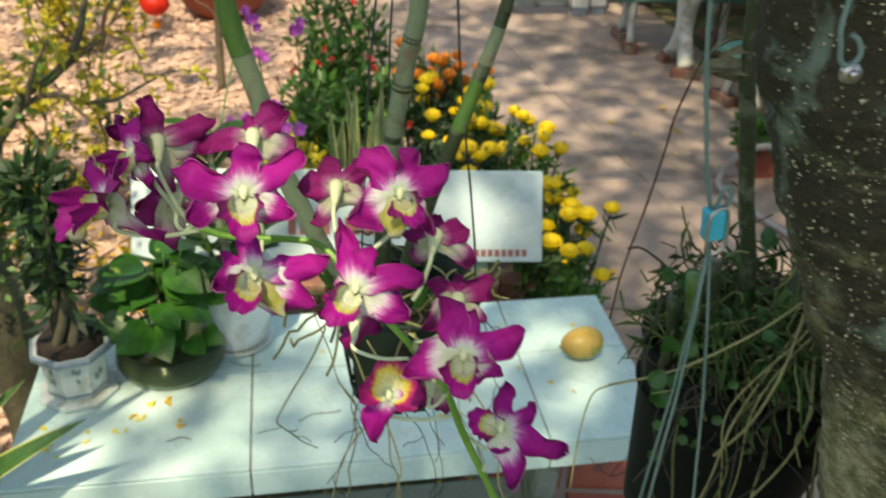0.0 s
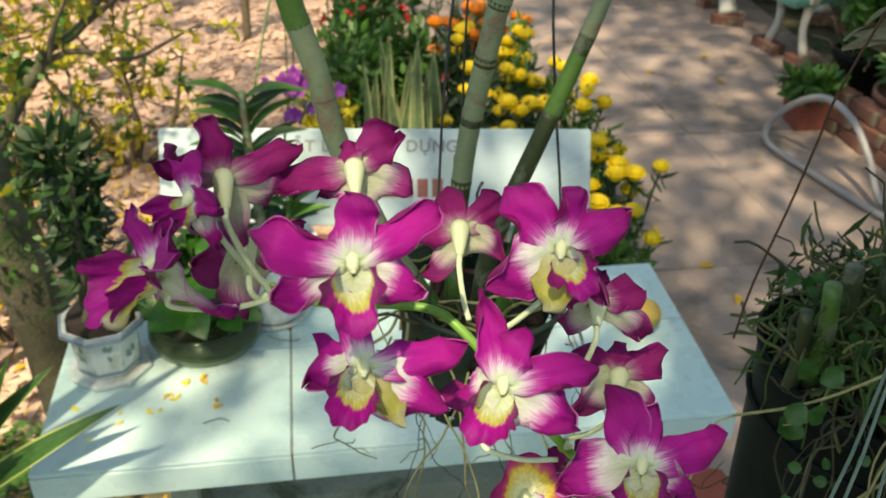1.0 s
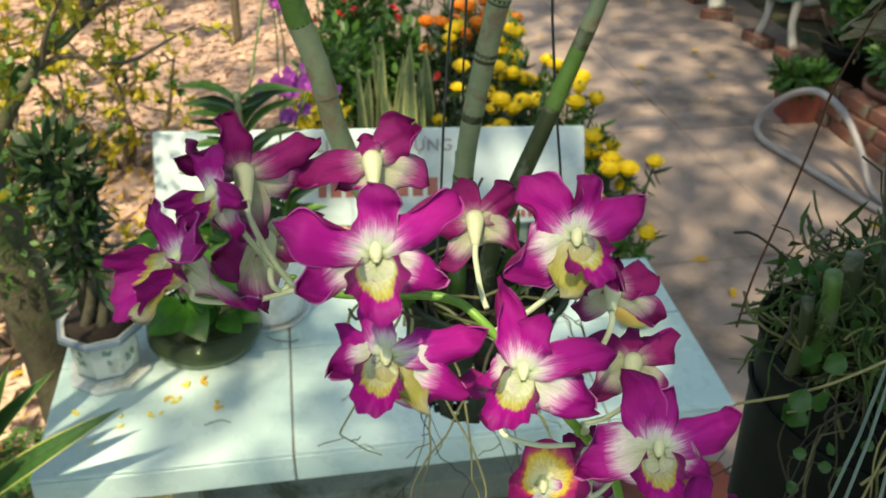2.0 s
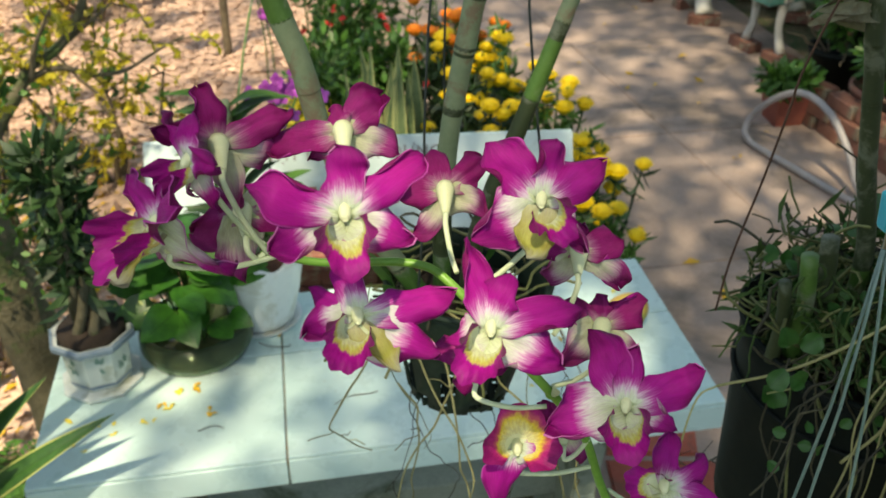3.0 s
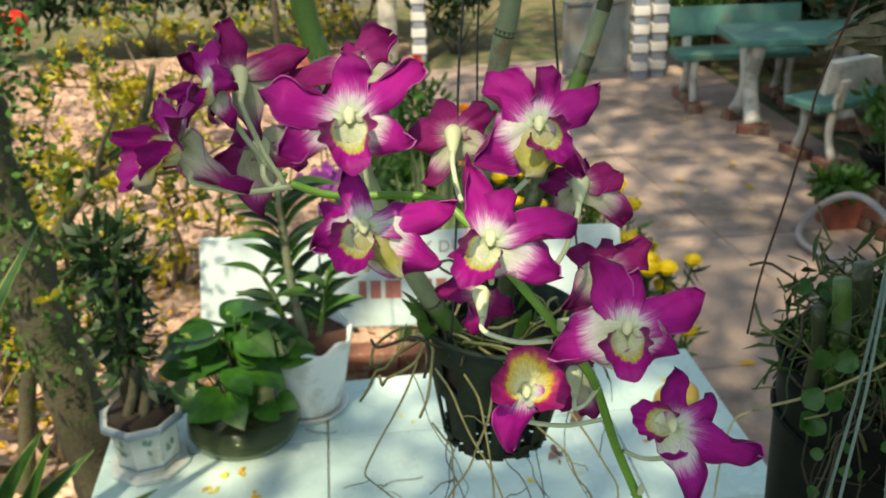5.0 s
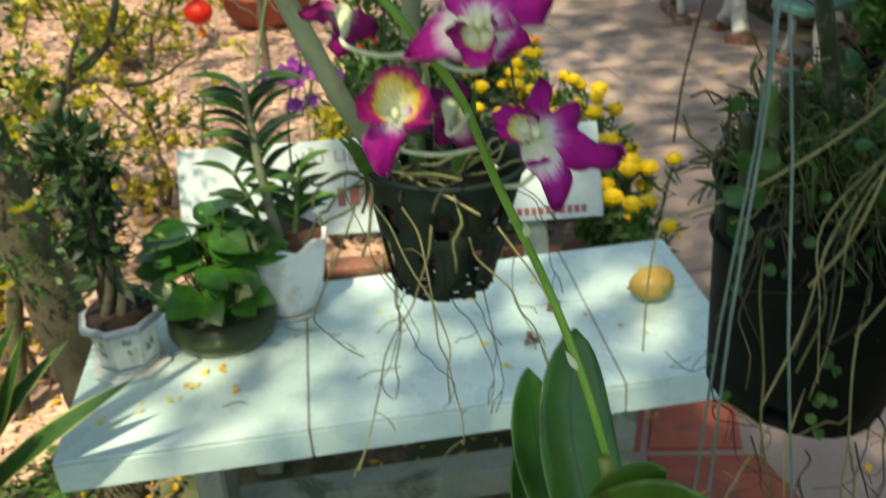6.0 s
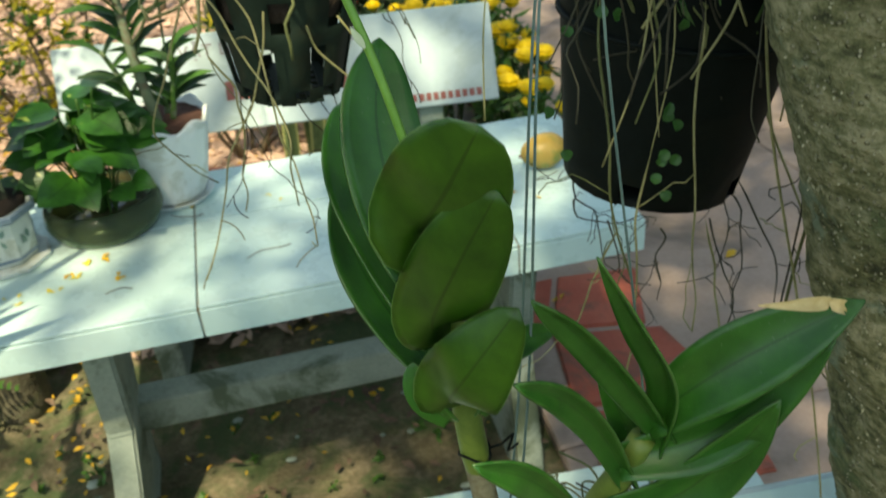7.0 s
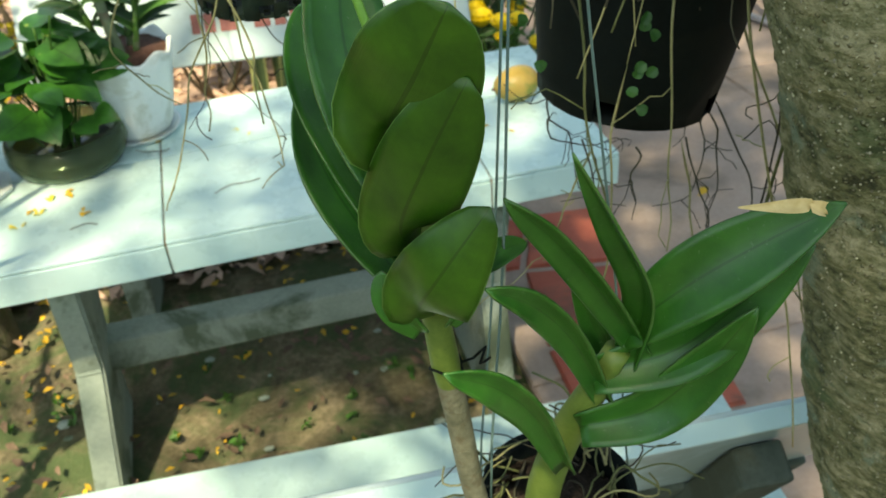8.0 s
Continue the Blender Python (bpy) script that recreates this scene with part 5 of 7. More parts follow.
bm = bmesh.new()
for _ in range(220):
    a, k = r3.uniform(2.6, 6.9), 0.04 + 0.07 * r3.random()
    c = Vector((0.578 + k * math.cos(a), -0.755 + k * math.sin(a), 1.52 + r3.uniform(-0.02, 0.05)))
    tube(bm, smooth_line(wander(c, (0.5 * math.cos(a + 1.2), 0.5 * math.sin(a + 1.2), r3.uniform(-0.2, 0.8)), r3.uniform(0.04, 0.10), 6, 0.4, 1.1, r3), 2), r3.uniform(0.0007, 0.0014), 4)
tagged(part("vine_mass", bm, M_MOSS, vine, "fine green vine stems spilling over the rim"), kind="stuff")
bm = bmesh.new()
for _ in range(380):
    a, k = r3.uniform(0, 6.283), math.sqrt(r3.random()) * 0.118
    c = Vector((0.578 + k * math.cos(a), -0.755 + k * math.sin(a), 1.515 + r3.uniform(-0.02, 0.05) - 0.3 * max(0, k - 0.10)))
    d = rand_dir(r3, 0.3)
    blade(bm, c, c + d * r3.uniform(0.015, 0.04), 0.006, rand_dir(r3, 0.6), sag=0.1, nu=2, nv=2)
tagged(part("moss", bm, M_MOSS, vine, "dark green moss and grass blades"), kind="stuff")
bm = bmesh.new()
for _ in range(42):
    x = r3.uniform(0.445, 0.675)
    dx = (x - 0.562) / 0.125
    p = Vector((x, -0.755 - 0.125 * math.sqrt(max(0.05, 1 - min(1.0, dx * dx))), 1.515 + r3.uniform(0, 0.03)))
    tube(bm, smooth_line(wander(p, (r3.uniform(-0.6, 0.6), -0.15, r3.uniform(-1, 0.3)), r3.uniform(0.05, 0.20), 7, 0.32, 0.8, r3), 2), r3.uniform(0.0005, 0.0012), 4)
tagged(part("root_tangle", bm, M_ROOTD, vine, "thin roots draped over the rim"), kind="stuff")
LONG = [((0.46, -0.84, 1.50), (-0.1, -0.4, -1), 0.44, M_ROOTG, 0.0018), ((0.49, -0.86, 1.50), (0.1, -0.3, -1), 0.40, M_ROOTG, 0.0021), ((0.53, -0.875, 1.49), (-0.25, -0.25, -1), 0.30, M_ROOT, 0.0016), ((0.545, -0.88, 1.49), (0.2, -0.2, -1), 0.48, M_ROOTG, 0.0022),
        ((0.575, -0.88, 1.50), (0.0, -0.2, -1), 0.52, M_ROOT, 0.0018), ((0.60, -0.878, 1.50), (-0.15, -0.2, -1), 0.46, M_ROOTG, 0.0024), ((0.62, -0.875, 1.50), (0.0, -0.15, -1), 0.54, M_ROOTG, 0.0026), ((0.64, -0.86, 1.49), (-0.1, -0.2, -1), 0.50, M_ROOT, 0.0028),
        ((0.655, -0.84, 1.47), (0.05, -0.1, -1), 0.55, M_ROOTG, 0.0022), ((0.67, -0.82, 1.45), (0.1, 0, -1), 0.42, M_ROOT, 0.0022), ((0.66, -0.83, 1.40), (0.2, 0, -1), 0.36, M_ROOTD, 0.0020), ((0.63, -0.86, 1.44), (0.05, -0.2, -1), 0.5, M_ROOTG, 0.0018),
        ((0.50, -0.86, 1.36), (-0.2, -0.2, -1), 0.30, M_ROOT, 0.0015), ((0.56, -0.87, 1.30), (0.1, -0.1, -1), 0.36, M_ROOT, 0.0016), ((0.50, -0.80, 1.25), (-0.5, 0, -1), 0.14, M_ROOT, 0.0015), ((0.53, -0.81, 1.25), (0.2, -0.2, -1), 0.18, M_ROOTD, 0.0015),
        ((0.59, -0.80, 1.24), (0.3, 0, -1), 0.30, M_ROOT, 0.0018), ((0.62, -0.78, 1.24), (0.2, 0.2, -1), 0.42, M_ROOT, 0.0017), ((0.64, -0.76, 1.26), (0.5, 0, -1), 0.30, M_ROOTD, 0.0016), ((0.47, -0.78, 1.26), (-0.6, 0.1, -0.7), 0.13, M_ROOT, 0.0014),
        ((0.66, -0.74, 1.36), (0.3, -0.2, -1), 0.4, M_ROOT, 0.0020), ((0.645, -0.82, 1.30), (-0.3, -0.2, -1), 0.22, M_ROOTD, 0.0022)]
for k in range(10):
    a = 6.283 * k / 10
    st = Vector((0.552 + 0.080 * math.cos(a), -0.755 + 0.080 * math.sin(a), 1.262))
    bm = bmesh.new()
    line = smooth_line(wander(st, (0.7 * math.cos(a), 0.7 * math.sin(a), -1), r3.uniform(0.07, 0.22), 8, 0.45, 0.5, r3), 2)
    tube(bm, line, lambda t: 0.0011 * (1 - 0.6 * t), 5)
    for _ in range(r3.randint(2, 5)):
        tube(bm, wander(r3.choice(line[3:]), rand_dir(r3, -0.4), r3.uniform(0.02, 0.07), 5, 0.4, 0.3, r3), 0.0005, 4)
    part("root", bm, M_ROOTD, vine, "thin branching dark root")
for st, way, ln, m, rad in LONG[::2]:
    bm = bmesh.new()
    line = smooth_line(wander(st, way, ln, 10, 0.11, 0.7, r3), 3)
    rad *= 0.75
    tube(bm, line, lambda t: rad * (1 - 0.4 * t) * min(1.0, 0.15 + 9 * t), 6)
    for _ in range(r3.randint(0, 4)):
        q = r3.choice(line[8:])
        tube(bm, wander(q, rand_dir(r3, -0.7), r3.uniform(0.03, 0.10), 6, 0.35, 0.4, r3), rad * 0.45, 5)
    part("root", bm, m, vine)
bm = bmesh.new()
tube(bm, smooth_line([(0.39, -0.83, 1.525), (0.44, -0.85, 1.552), (0.50, -0.86, 1.592), (0.545, -0.86, 1.628), (0.565, -0.84, 1.635)], 5), 0.0012, 7)
tube(bm, smooth_line([(0.39, -0.83, 1.525), (0.375, -0.83, 1.515), (0.368, -0.83, 1.47), (0.366, -0.83, 1.40)], 4), 0.0008, 6)
part("root", bm, M_ROOT, vine, "long pale root across the pot")
# pale roots that arch from the foot of the canes over the front rim
r9 = random.Random(77)
for k in range(8):
    a = Vector((0.575 + r9.uniform(-0.03, 0.06), -0.80 + r9.uniform(-0.03, 0.02), 1.575 + r9.uniform(-0.02, 0.03)))
    x = r9.uniform(0.47, 0.64)
    rim = Vector((x, -0.895 + 1.6 * (x - 0.56) ** 2, 1.52 + r9.uniform(-0.015, 0.02)))
    end = rim + Vector((r9.uniform(-0.05, 0.01), -0.012, -r9.uniform(0.05, 0.17)))
    mid = a.lerp(rim, 0.5) + Vector((r9.uniform(-0.015, 0.015), 0, r9.uniform(0.0, 0.02)))
    bm = bmesh.new()
    thick = r9.uniform(0.0010, 0.0018)
    tube(bm, smooth_line([a, mid, rim, rim.lerp(end, 0.5) + Vector((r9.uniform(-0.012, 0.012), 0, 0)), end], 5), lambda t: thick * (1 - 0.5 * t), 6)
    part("root", bm, (M_ROOT, M_ROOT, M_ROOTG)[k % 3], vine)
bm = bmesh.new()
tube(bm, smooth_line([(0.545, -0.86, 1.63), (0.525, -0.88, 1.57), (0.50, -0.89, 1.52), (0.475, -0.885, 1.48)], 5), 0.0013, 7)
part("root", bm, M_ROOT, vine)
for a, b, rd, m in (((0.465, -0.78, 1.50), (0.458, -0.785, 1.585), 0.0065, M_CANEDARK), ((0.486, -0.775, 1.50), (0.478, -0.78, 1.605), 0.0085, M_CANEG), ((0.507, -0.765, 1.50), (0.503, -0.765, 1.610), 0.0090, M_CANEDARK)):
    bm = bmesh.new()
    tube(bm, smooth_line([a, Vector(a).lerp(Vector(b), 0.5) + Vector((0.004, 0, 0)), b], 4), lambda t: rd * (1 - 0.15 * t), 10)
    part("cane_stub", bm, m, vine)
cane(vine, [(0.555, -0.745, 1.50), (0.553, -0.745, 1.58), (0.536, -0.742, 1.66), (0.522, -0.740, 1.74), (0.512, -0.738, 1.80), (0.500, -0.735, 2.0)], 0.0078, 0.0072, [0.18, 0.36, 0.55, 0.72, 0.86], [0, 2, 2, 2, 2, 2])
cane(vine, [(0.56, -0.78, 1.50), (0.585, -0.79, 1.60), (0.62, -0.80, 1.66), (0.66, -0.81, 1.74)], 0.0105, 0.010, [0.3, 0.65], [0, 2, 0])
bm = bmesh.new()
for _ in range(9):
    q = Vector((0.470, -0.735, 1.79)) + Vector((r3.uniform(-0.01, 0.02), 0, r3.uniform(-0.012, 0.012)))
    blade(bm, q, q + Vector((0.05, 0, r3.uniform(-0.02, 0.012))), 0.010, rand_dir(r3, 0.8), sag=0.15, fold=0.5, nu=5, nv=2, ruffle=0.1)
part("withered_leaf", bm, M_STEMDRY, vine, "grey withered leaf caught on the cane")
for k in range(30):
    if k < 6:
        p = Vector((0.425 + 0.004 * k + r3.uniform(-0.012, 0.012), -0.84 + r3.uniform(-0.02, 0.02), 1.545 - 0.002 * k + r3.uniform(-0.03, 0.03)))
    elif k < 20:
        p = Vector((0.44 + r3.uniform(-0.04, 0.15), -0.875 + r3.uniform(-0.01, 0.01), 1.50 + r3.uniform(-0.03, 0.05)))
    else:
        p = Vector(((0.400, 0.412, 0.495, 0.505, 0.489, 0.50, 0.506, 0.498, 0.50, 0.503)[k - 20], -0.885, (1.43, 1.39, 1.368, 1.362, 1.352, 1.41, 1.40, 1.335, 1.37, 1.415)[k - 20]))
    bm = bmesh.new()
    d = rand_dir(r3, -0.1)
    d.y = -abs(d.y) * 0.3
    s = 0.018 if k < 6 else 0.010
    blade(bm, p, p + d.normalized() * s, s * 0.95, (r3.uniform(-0.4, 0.4), -1, 0.5), sag=0.05, fold=0.3, nu=8, nv=6, fat=0.5, point=0.0, foot=0.3, ruffle=0.06)
    part("small_leaf", bm, M_LEAFMID, vine)
for k in range(64):
    a, q = r3.uniform(0, 6.283), math.sqrt(r3.random()) * 0.11
    p = Vector((0.578 + q * math.cos(a), -0.765 + q * math.sin(a), 1.53 + r3.uniform(0, 0.05)))
    bm = bmesh.new()
    s = r3.uniform(0.010, 0.020)
    blade(bm, p, p + rand_dir(r3, 0.2) * s, s * 0.8, (r3.uniform(-0.6, 0.6), -0.8, 0.9), sag=0.08, fold=0.3, nu=6, nv=4, fat=0.5, point=0.2, foot=0.3, ruffle=0.05)
    part("small_leaf", bm, M_LEAFMID, vine)
bm = bmesh.new()
tube(bm, smooth_line([(0.392, -0.75, 1.559), (0.397, -0.75, 1.61), (0.41, -0.75, 1.675), (0.419, -0.75, 1.728), (0.425, -0.75, 1.765), (0.455, -0.75, 1.86), (0.48, -0.75, 1.98)], 5), 0.0009, 6)
tagged(part("rope_wire", bm, M_RUST), "thin rusty wire that carries the black pot", "wire")
bm = bmesh.new()
bmesh.ops.create_cone(bm, cap_ends=True, segments=14, radius1=0.0062, radius2=0.0054, depth=0.003, matrix=Matrix.Translation((0.398, -1.000, 1.880)) @ Matrix.Rotation(radians(90), 4, "X"))
bmesh.ops.create_cone(bm, cap_ends=True, segments=6, radius1=0.0030, radius2=0.0026, depth=0.003, matrix=Matrix.Translation((0.398, -1.0028, 1.880)) @ Matrix.Rotation(radians(90), 4, "X"))
tagged(part("bolt", bm, M_STEEL), "pale galvanised bolt with washer driven into the tree", "bolt")

# ---- the trees ----
def build_trunk():
    t = thing("tree", (0.97, -0.95, 0), "leaning tree with warty lichen-covered bark", "tree")
    t.matrix_basis = Matrix.Translation((-0.017, 0, 0))
    r = random.Random(3)

    def rough(bm, line, r0, r1, sides):
        """Bark: swellings, cracks across the stem and fine grit, pushed out from the axis."""
        bm.verts.ensure_lookup_table()
        for i, c in enumerate(line):
            for v in bm.verts[i * sides:(i + 1) * sides]:
                out = (v.co - c).normalized()
                q = v.co
                d = noise.noise(q * 8) * 0.012 + noise.noise(q * 26) * 0.005 + noise.noise(q * 60) * 0.0025
                d += noise.noise(Vector((q.x * 16, q.y * 16, q.z * 62))) * 0.0016 + noise.noise(q * 130) * 0.0014
                crack = noise.noise(Vector((q.x * 11, q.y * 11, q.z * 34 + 7)))
                if crack > 0.36:
                    d -= (crack - 0.36) * 0.022
                v.co = q + out * d

    def warts(bm, into, n, lo, hi, sides):
        bm.verts.ensure_lookup_table()
        good = [v.co.copy() for v in bm.verts if lo < v.co.z < hi and v.co.y < -0.94]
        for _ in range(n):
            p = r.choice(good)
            for k in range(r.choice((1, 1, 2, 3))):
                bmesh.ops.create_icosphere(into, subdivisions=1, radius=r.uniform(0.0005, 0.0013), matrix=Matrix.Translation(p + Vector((r.uniform(-0.003, 0.003), 0, -0.005 * k))) @ Matrix.Diagonal((1, 1, r.uniform(0.7, 1.3), 1)))

    line = smooth_line([(1.07, -0.95, -0.05), (0.965, -0.95, 0.35), (0.865, -0.95, 0.70), (0.775, -0.948, 1.00), (0.682, -0.945, 1.30), (0.615, -0.942, 1.52), (0.575, -0.94, 1.66)], 60)
    bm, grit = bmesh.new(), bmesh.new()
    tube(bm, line, lambda u: 0.112 - 0.040 * u, 96)
    rough(bm, line, 0, 0, 96)
    warts(bm, grit, 2000, 0.9, 1.68, 96)
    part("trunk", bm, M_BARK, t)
    for pts, r0, r1 in (([(0.590, -0.94, 1.58), (0.545, -0.94, 1.70), (0.490, -0.935, 1.81), (0.450, -0.93, 1.90), (0.43, -0.92, 2.1), (0.42, -0.8, 2.7), (0.2, -0.6, 3.4)], 0.070, 0.03), ([(0.585, -0.945, 1.58), (0.590, -0.95, 1.72), (0.615, -0.96, 1.84), (0.66, -0.97, 2.0), (1.0, -1.0, 2.8), (1.5, -0.9, 3.5)], 0.062, 0.03)):
        bm = bmesh.new()
        line = smooth_line(pts, 50)
        tube(bm, line, lambda u: (r0 + (r1 - r0) * u) * min(1.0, 0.45 + 4.2 * u), 64)
        rough(bm, line, 0, 0, 64)
        warts(bm, grit, 600, 1.6, 2.0, 64)
        # the left limb carries its shade in the darker bark colour
        part("limb", bm, M_BARKSHADE if r0 > 0.065 else M_BARK, t)
    tagged(part("bark_grit", grit, M_WART, t, "small pale warts on the bark"), kind="stuff")
    # the crown, over the whole place
    bm = bmesh.new()
    r = random.Random(31)
    for k in range(318):
        c = Vector((r.uniform(-5.5, 6.0), r.uniform(-6.0, 5.5), r.uniform(4.6, 7.2)))
        # extra clumps out of view, placed to shade the right side and the benches
        if k >= 262:
            c = Vector((r.uniform(-0.6, 2.0), r.uniform(-4.6, -0.6), r.uniform(4.6, 7.0)))
        if k >= 290:
            c = Vector((r.gauss(2.15, 0.6), r.gauss(1.35, 0.7), r.uniform(4.7, 6.4)))
        # last clumps, unseen, set between the sun and the black pot to shade it
        shade_clump = k >= 312
        if shade_clump:
            c = Vector((r.gauss(-0.08, 0.06), r.gauss(-2.46, 0.08), r.uniform(4.8, 5.2)))
        dense = 1.0 if c.x > -1.8 else 0.4
        wide = 0.11 if shade_clump else 0.42
        for _ in range(int(120 * dense)):
            p = c + Vector((r.gauss(0, wide), r.gauss(0, wide), r.gauss(0, 0.22)))
            d = rand_dir(r, -0.3)
            s = r.uniform(0.10, 0.19)
            blade(bm, p, p + d * s, s * 0.5, rand_dir(r, 1.0), sag=-0.05, nu=2, nv=2, fold=0.1)
    tagged(part("crown", bm, M_CANOPY, t, "broad crown of green leaves with gaps"), kind="stuff")


build_trunk()


def build_mossy_trunk():
    t = thing("mossy_tree", (-0.60, 0.28, 0), "mossy leaning trunk covered with small creeping leaves", "tree")
    t.matrix_basis = Matrix.Identity(4)
    line = smooth_line([(-0.62, 0.75, -0.05), (-0.64, 0.74, 0.5), (-0.68, 0.72, 0.95), (-0.70, 0.70, 1.25), (-0.66, 0.68, 1.6), (-0.60, 0.66, 2.2)], 8)
    bm = bmesh.new()
    tube(bm, line, lambda u: 0.075 - 0.03 * u, 20)
    for v in bm.verts:
        v.co += rand_dir(rng) * 0.004 + Vector((noise.noise(v.co * 12), noise.noise(v.co * 12 + Vector((5, 0, 0))), 0)) * 0.015
    part("trunk", bm, M_MOSSTRUNK, t)
    r = random.Random(8)
    bm = bmesh.new()
    for _ in range(1500):
        z = r.uniform(0.75, 2.2)
        a = r.uniform(0, 6.283)
        x = -0.67 + 0.02 * math.sin(z * 4) + 0.06 * (z > 1.3) * (z - 1.3)
        k = 0.06 + r.random() ** 2 * 0.12
        p = Vector((x + k * math.cos(a), 0.70 + k * math.sin(a), z))
        blade(bm, p, p + rand_dir(r) * 0.022, 0.016, rand_dir(r, 0.6), nu=2, nv=2)
    tagged(part("creeper", bm, M_LEAF, t, "small round leaves of a creeper"), kind="stuff")


build_mossy_trunk()


def build_shrub(name, at, seed, height, spread, label, limbs=6, blossoms=90, leaves=60):
    """A bare-limbed shrub with scattered yellow leaves and buds."""
    r = random.Random(seed)
    s = thing(name, at, label, "shrub", "yellow-flowering shrubs")
    tips = []
    for k in range(limbs):
        a = 6.283 * k / limbs + r.uniform(-0.4, 0.4)
        bm = bmesh.new()
        line = smooth_line(wander((0.02 * math.cos(a), 0.02 * math.sin(a), -0.03), (0.5 * math.cos(a) * spread, 0.5 * math.sin(a) * spread, 1), height * r.uniform(0.7, 1.1), 7, 0.22, -0.15, r), 3)
        tube(bm, line, lambda u: 0.017 * (1 - 0.75 * u), 7)
        for _ in range(7):
            i = r.randint(5, len(line) - 1)
            tw = wander(line[i], rand_dir(r, 0.25), r.uniform(0.2, 0.5) * height * 0.7, 6, 0.3, 0.0, r)
            tube(bm, tw, lambda u: 0.006 * (1 - 0.7 * u), 5)
            tips += tw[2:]
            for _ in range(2):
                tw2 = wander(r.choice(tw[1:]), rand_dir(r, 0.2), 0.14, 4, 0.35, 0, r)
                tube(bm, tw2, 0.0018, 4)
                tips += tw2[1:]
        part("limb", bm, M_TWIG, s)
    for nm, count, m, ln in (("blossom", int(blossoms * 1.9), M_LEAFYEL, 0.042), ("foliage", int(leaves * 1.0), M_LEAF, 0.05)):
        bm = bmesh.new()
        for _ in range(count):
            p = r.choice(tips) + rand_dir(r) * 0.015
            for _ in range(r.randint(3, 6)):
                d = rand_dir(r, 0.2)
                blade(bm, p, p + d * ln * r.uniform(0.6, 1.2), ln * 0.5, rand_dir(r, 0.8), nu=2, nv=2)
        tagged(part(nm, bm, m, s), kind="stuff")
    return s


build_shrub("blossom_shrub", (-0.95, 1.35, 0), 2, 1.15, 1.2, "bare-limbed garden shrub with scattered yellow leaves and buds", 6, 120, 60)
build_shrub("blossom_shrub", (-1.75, 2.3, 0), 3, 1.2, 1.3, "bare-limbed garden shrub with scattered yellow leaves and buds", 7, 190, 110)
build_shrub("blossom_shrub", (-1.15, 4.9, 0), 4, 1.0, 1.3, "yellow-leaved garden shrub on dry leaf litter", 7, 330, 150)
build_shrub("blossom_shrub", (-2.3, 4.3, 0), 5, 1.3, 1.3, "yellow-leaved garden shrub on dry leaf litter", 7, 330, 180)
build_shrub("blossom_shrub", (-1.35, 0.35, 0), 6, 1.1, 1.1, "bare-limbed garden shrub with scattered yellow leaves and buds", 6, 150, 150)
build_shrub("blossom_shrub", (-0.2, 6.9, 0), 9, 1.2, 1.4, "yellow-leaved garden shrub near the red bowl", 7, 250, 260)
build_shrub("blossom_shrub", (-0.75, 2.6, 0), 11, 0.75, 1.4, "low twiggy shrub with yellow buds in dry leaves", 6, 110, 50)
build_shrub("blossom_shrub", (-1.9, 3.3, 0), 12, 1.1, 1.4, "twiggy shrub with yellow buds in dry leaves", 7, 230, 130)
build_shrub("blossom_shrub", (-1.25, 1.7, 0), 13, 1.3, 1.2, "twiggy shrub with yellow buds in dry leaves", 7, 170, 110)
build_shrub("blossom_shrub", (-3.2, 6.6, 0), 10, 1.6, 1.4, "yellow-leaved garden shrub on dry leaf litter", 6, 150, 120)

crooked = thing("bare_tree", (-1.02, 1.15, 0), "crooked bare-branched small tree with yellow buds", "tree")
crooked.matrix_basis = Matrix.Identity(4)
bm = bmesh.new()
tube(bm, smooth_line([(-1.02, 1.15, -0.03), (-0.92, 1.15, 0.42), (-0.817, 1.15, 0.733), (-0.718, 1.15, 0.924), (-0.643, 1.15, 1.024), (-0.591, 1.15, 1.10), (-0.518, 1.15, 1.14), (-0.445, 1.16, 1.226), (-0.40, 1.17, 1.36)], 6), lambda u: 0.027 - 0.018 * u, 10)
part("trunk", bm, M_MOSSTRUNK, crooked)
r_b = random.Random(51)
buds = []
for pts in ([(-0.643, 1.15, 1.024), (-0.60, 1.15, 1.065), (-0.52, 1.15, 1.09), (-0.44, 1.15, 1.065), (-0.36, 1.15, 1.07), (-0.27, 1.14, 1.12), (-0.19, 1.14, 1.16)], [(-0.75, 1.15, 0.86), (-0.77, 1.12, 0.95), (-0.84, 1.1, 1.05), (-0.90, 1.1, 1.25)], [(-0.60, 1.15, 1.06), (-0.56, 1.12, 1.16), (-0.50, 1.1, 1.26)], [(-0.518, 1.15, 1.14), (-0.47, 1.16, 1.17), (-0.36, 1.16, 1.25)]):
    bm = bmesh.new()
    line = smooth_line(pts, 5)
    tube(bm, line, lambda u: 0.011 * (1 - 0.75 * u), 7)
    for _ in range(6):
        tw = wander(r_b.choice(line[5:]), rand_dir(r_b, 0.3), r_b.uniform(0.06, 0.16), 5, 0.3, 0, r_b)
        tube(bm, tw, 0.0022, 4)
        buds += tw[2:]
    part("branch", bm, M_TWIG, crooked)
bm = bmesh.new()
for p in buds:
    for _ in range(3):
        blade(bm, p, p + rand_dir(r_b, 0.3) * 0.028, 0.015, rand_dir(r_b, 0.8), nu=2, nv=2)
tagged(part("foliage", bm, M_LEAFYEL, crooked, "small yellow-green leaves"), kind="stuff")

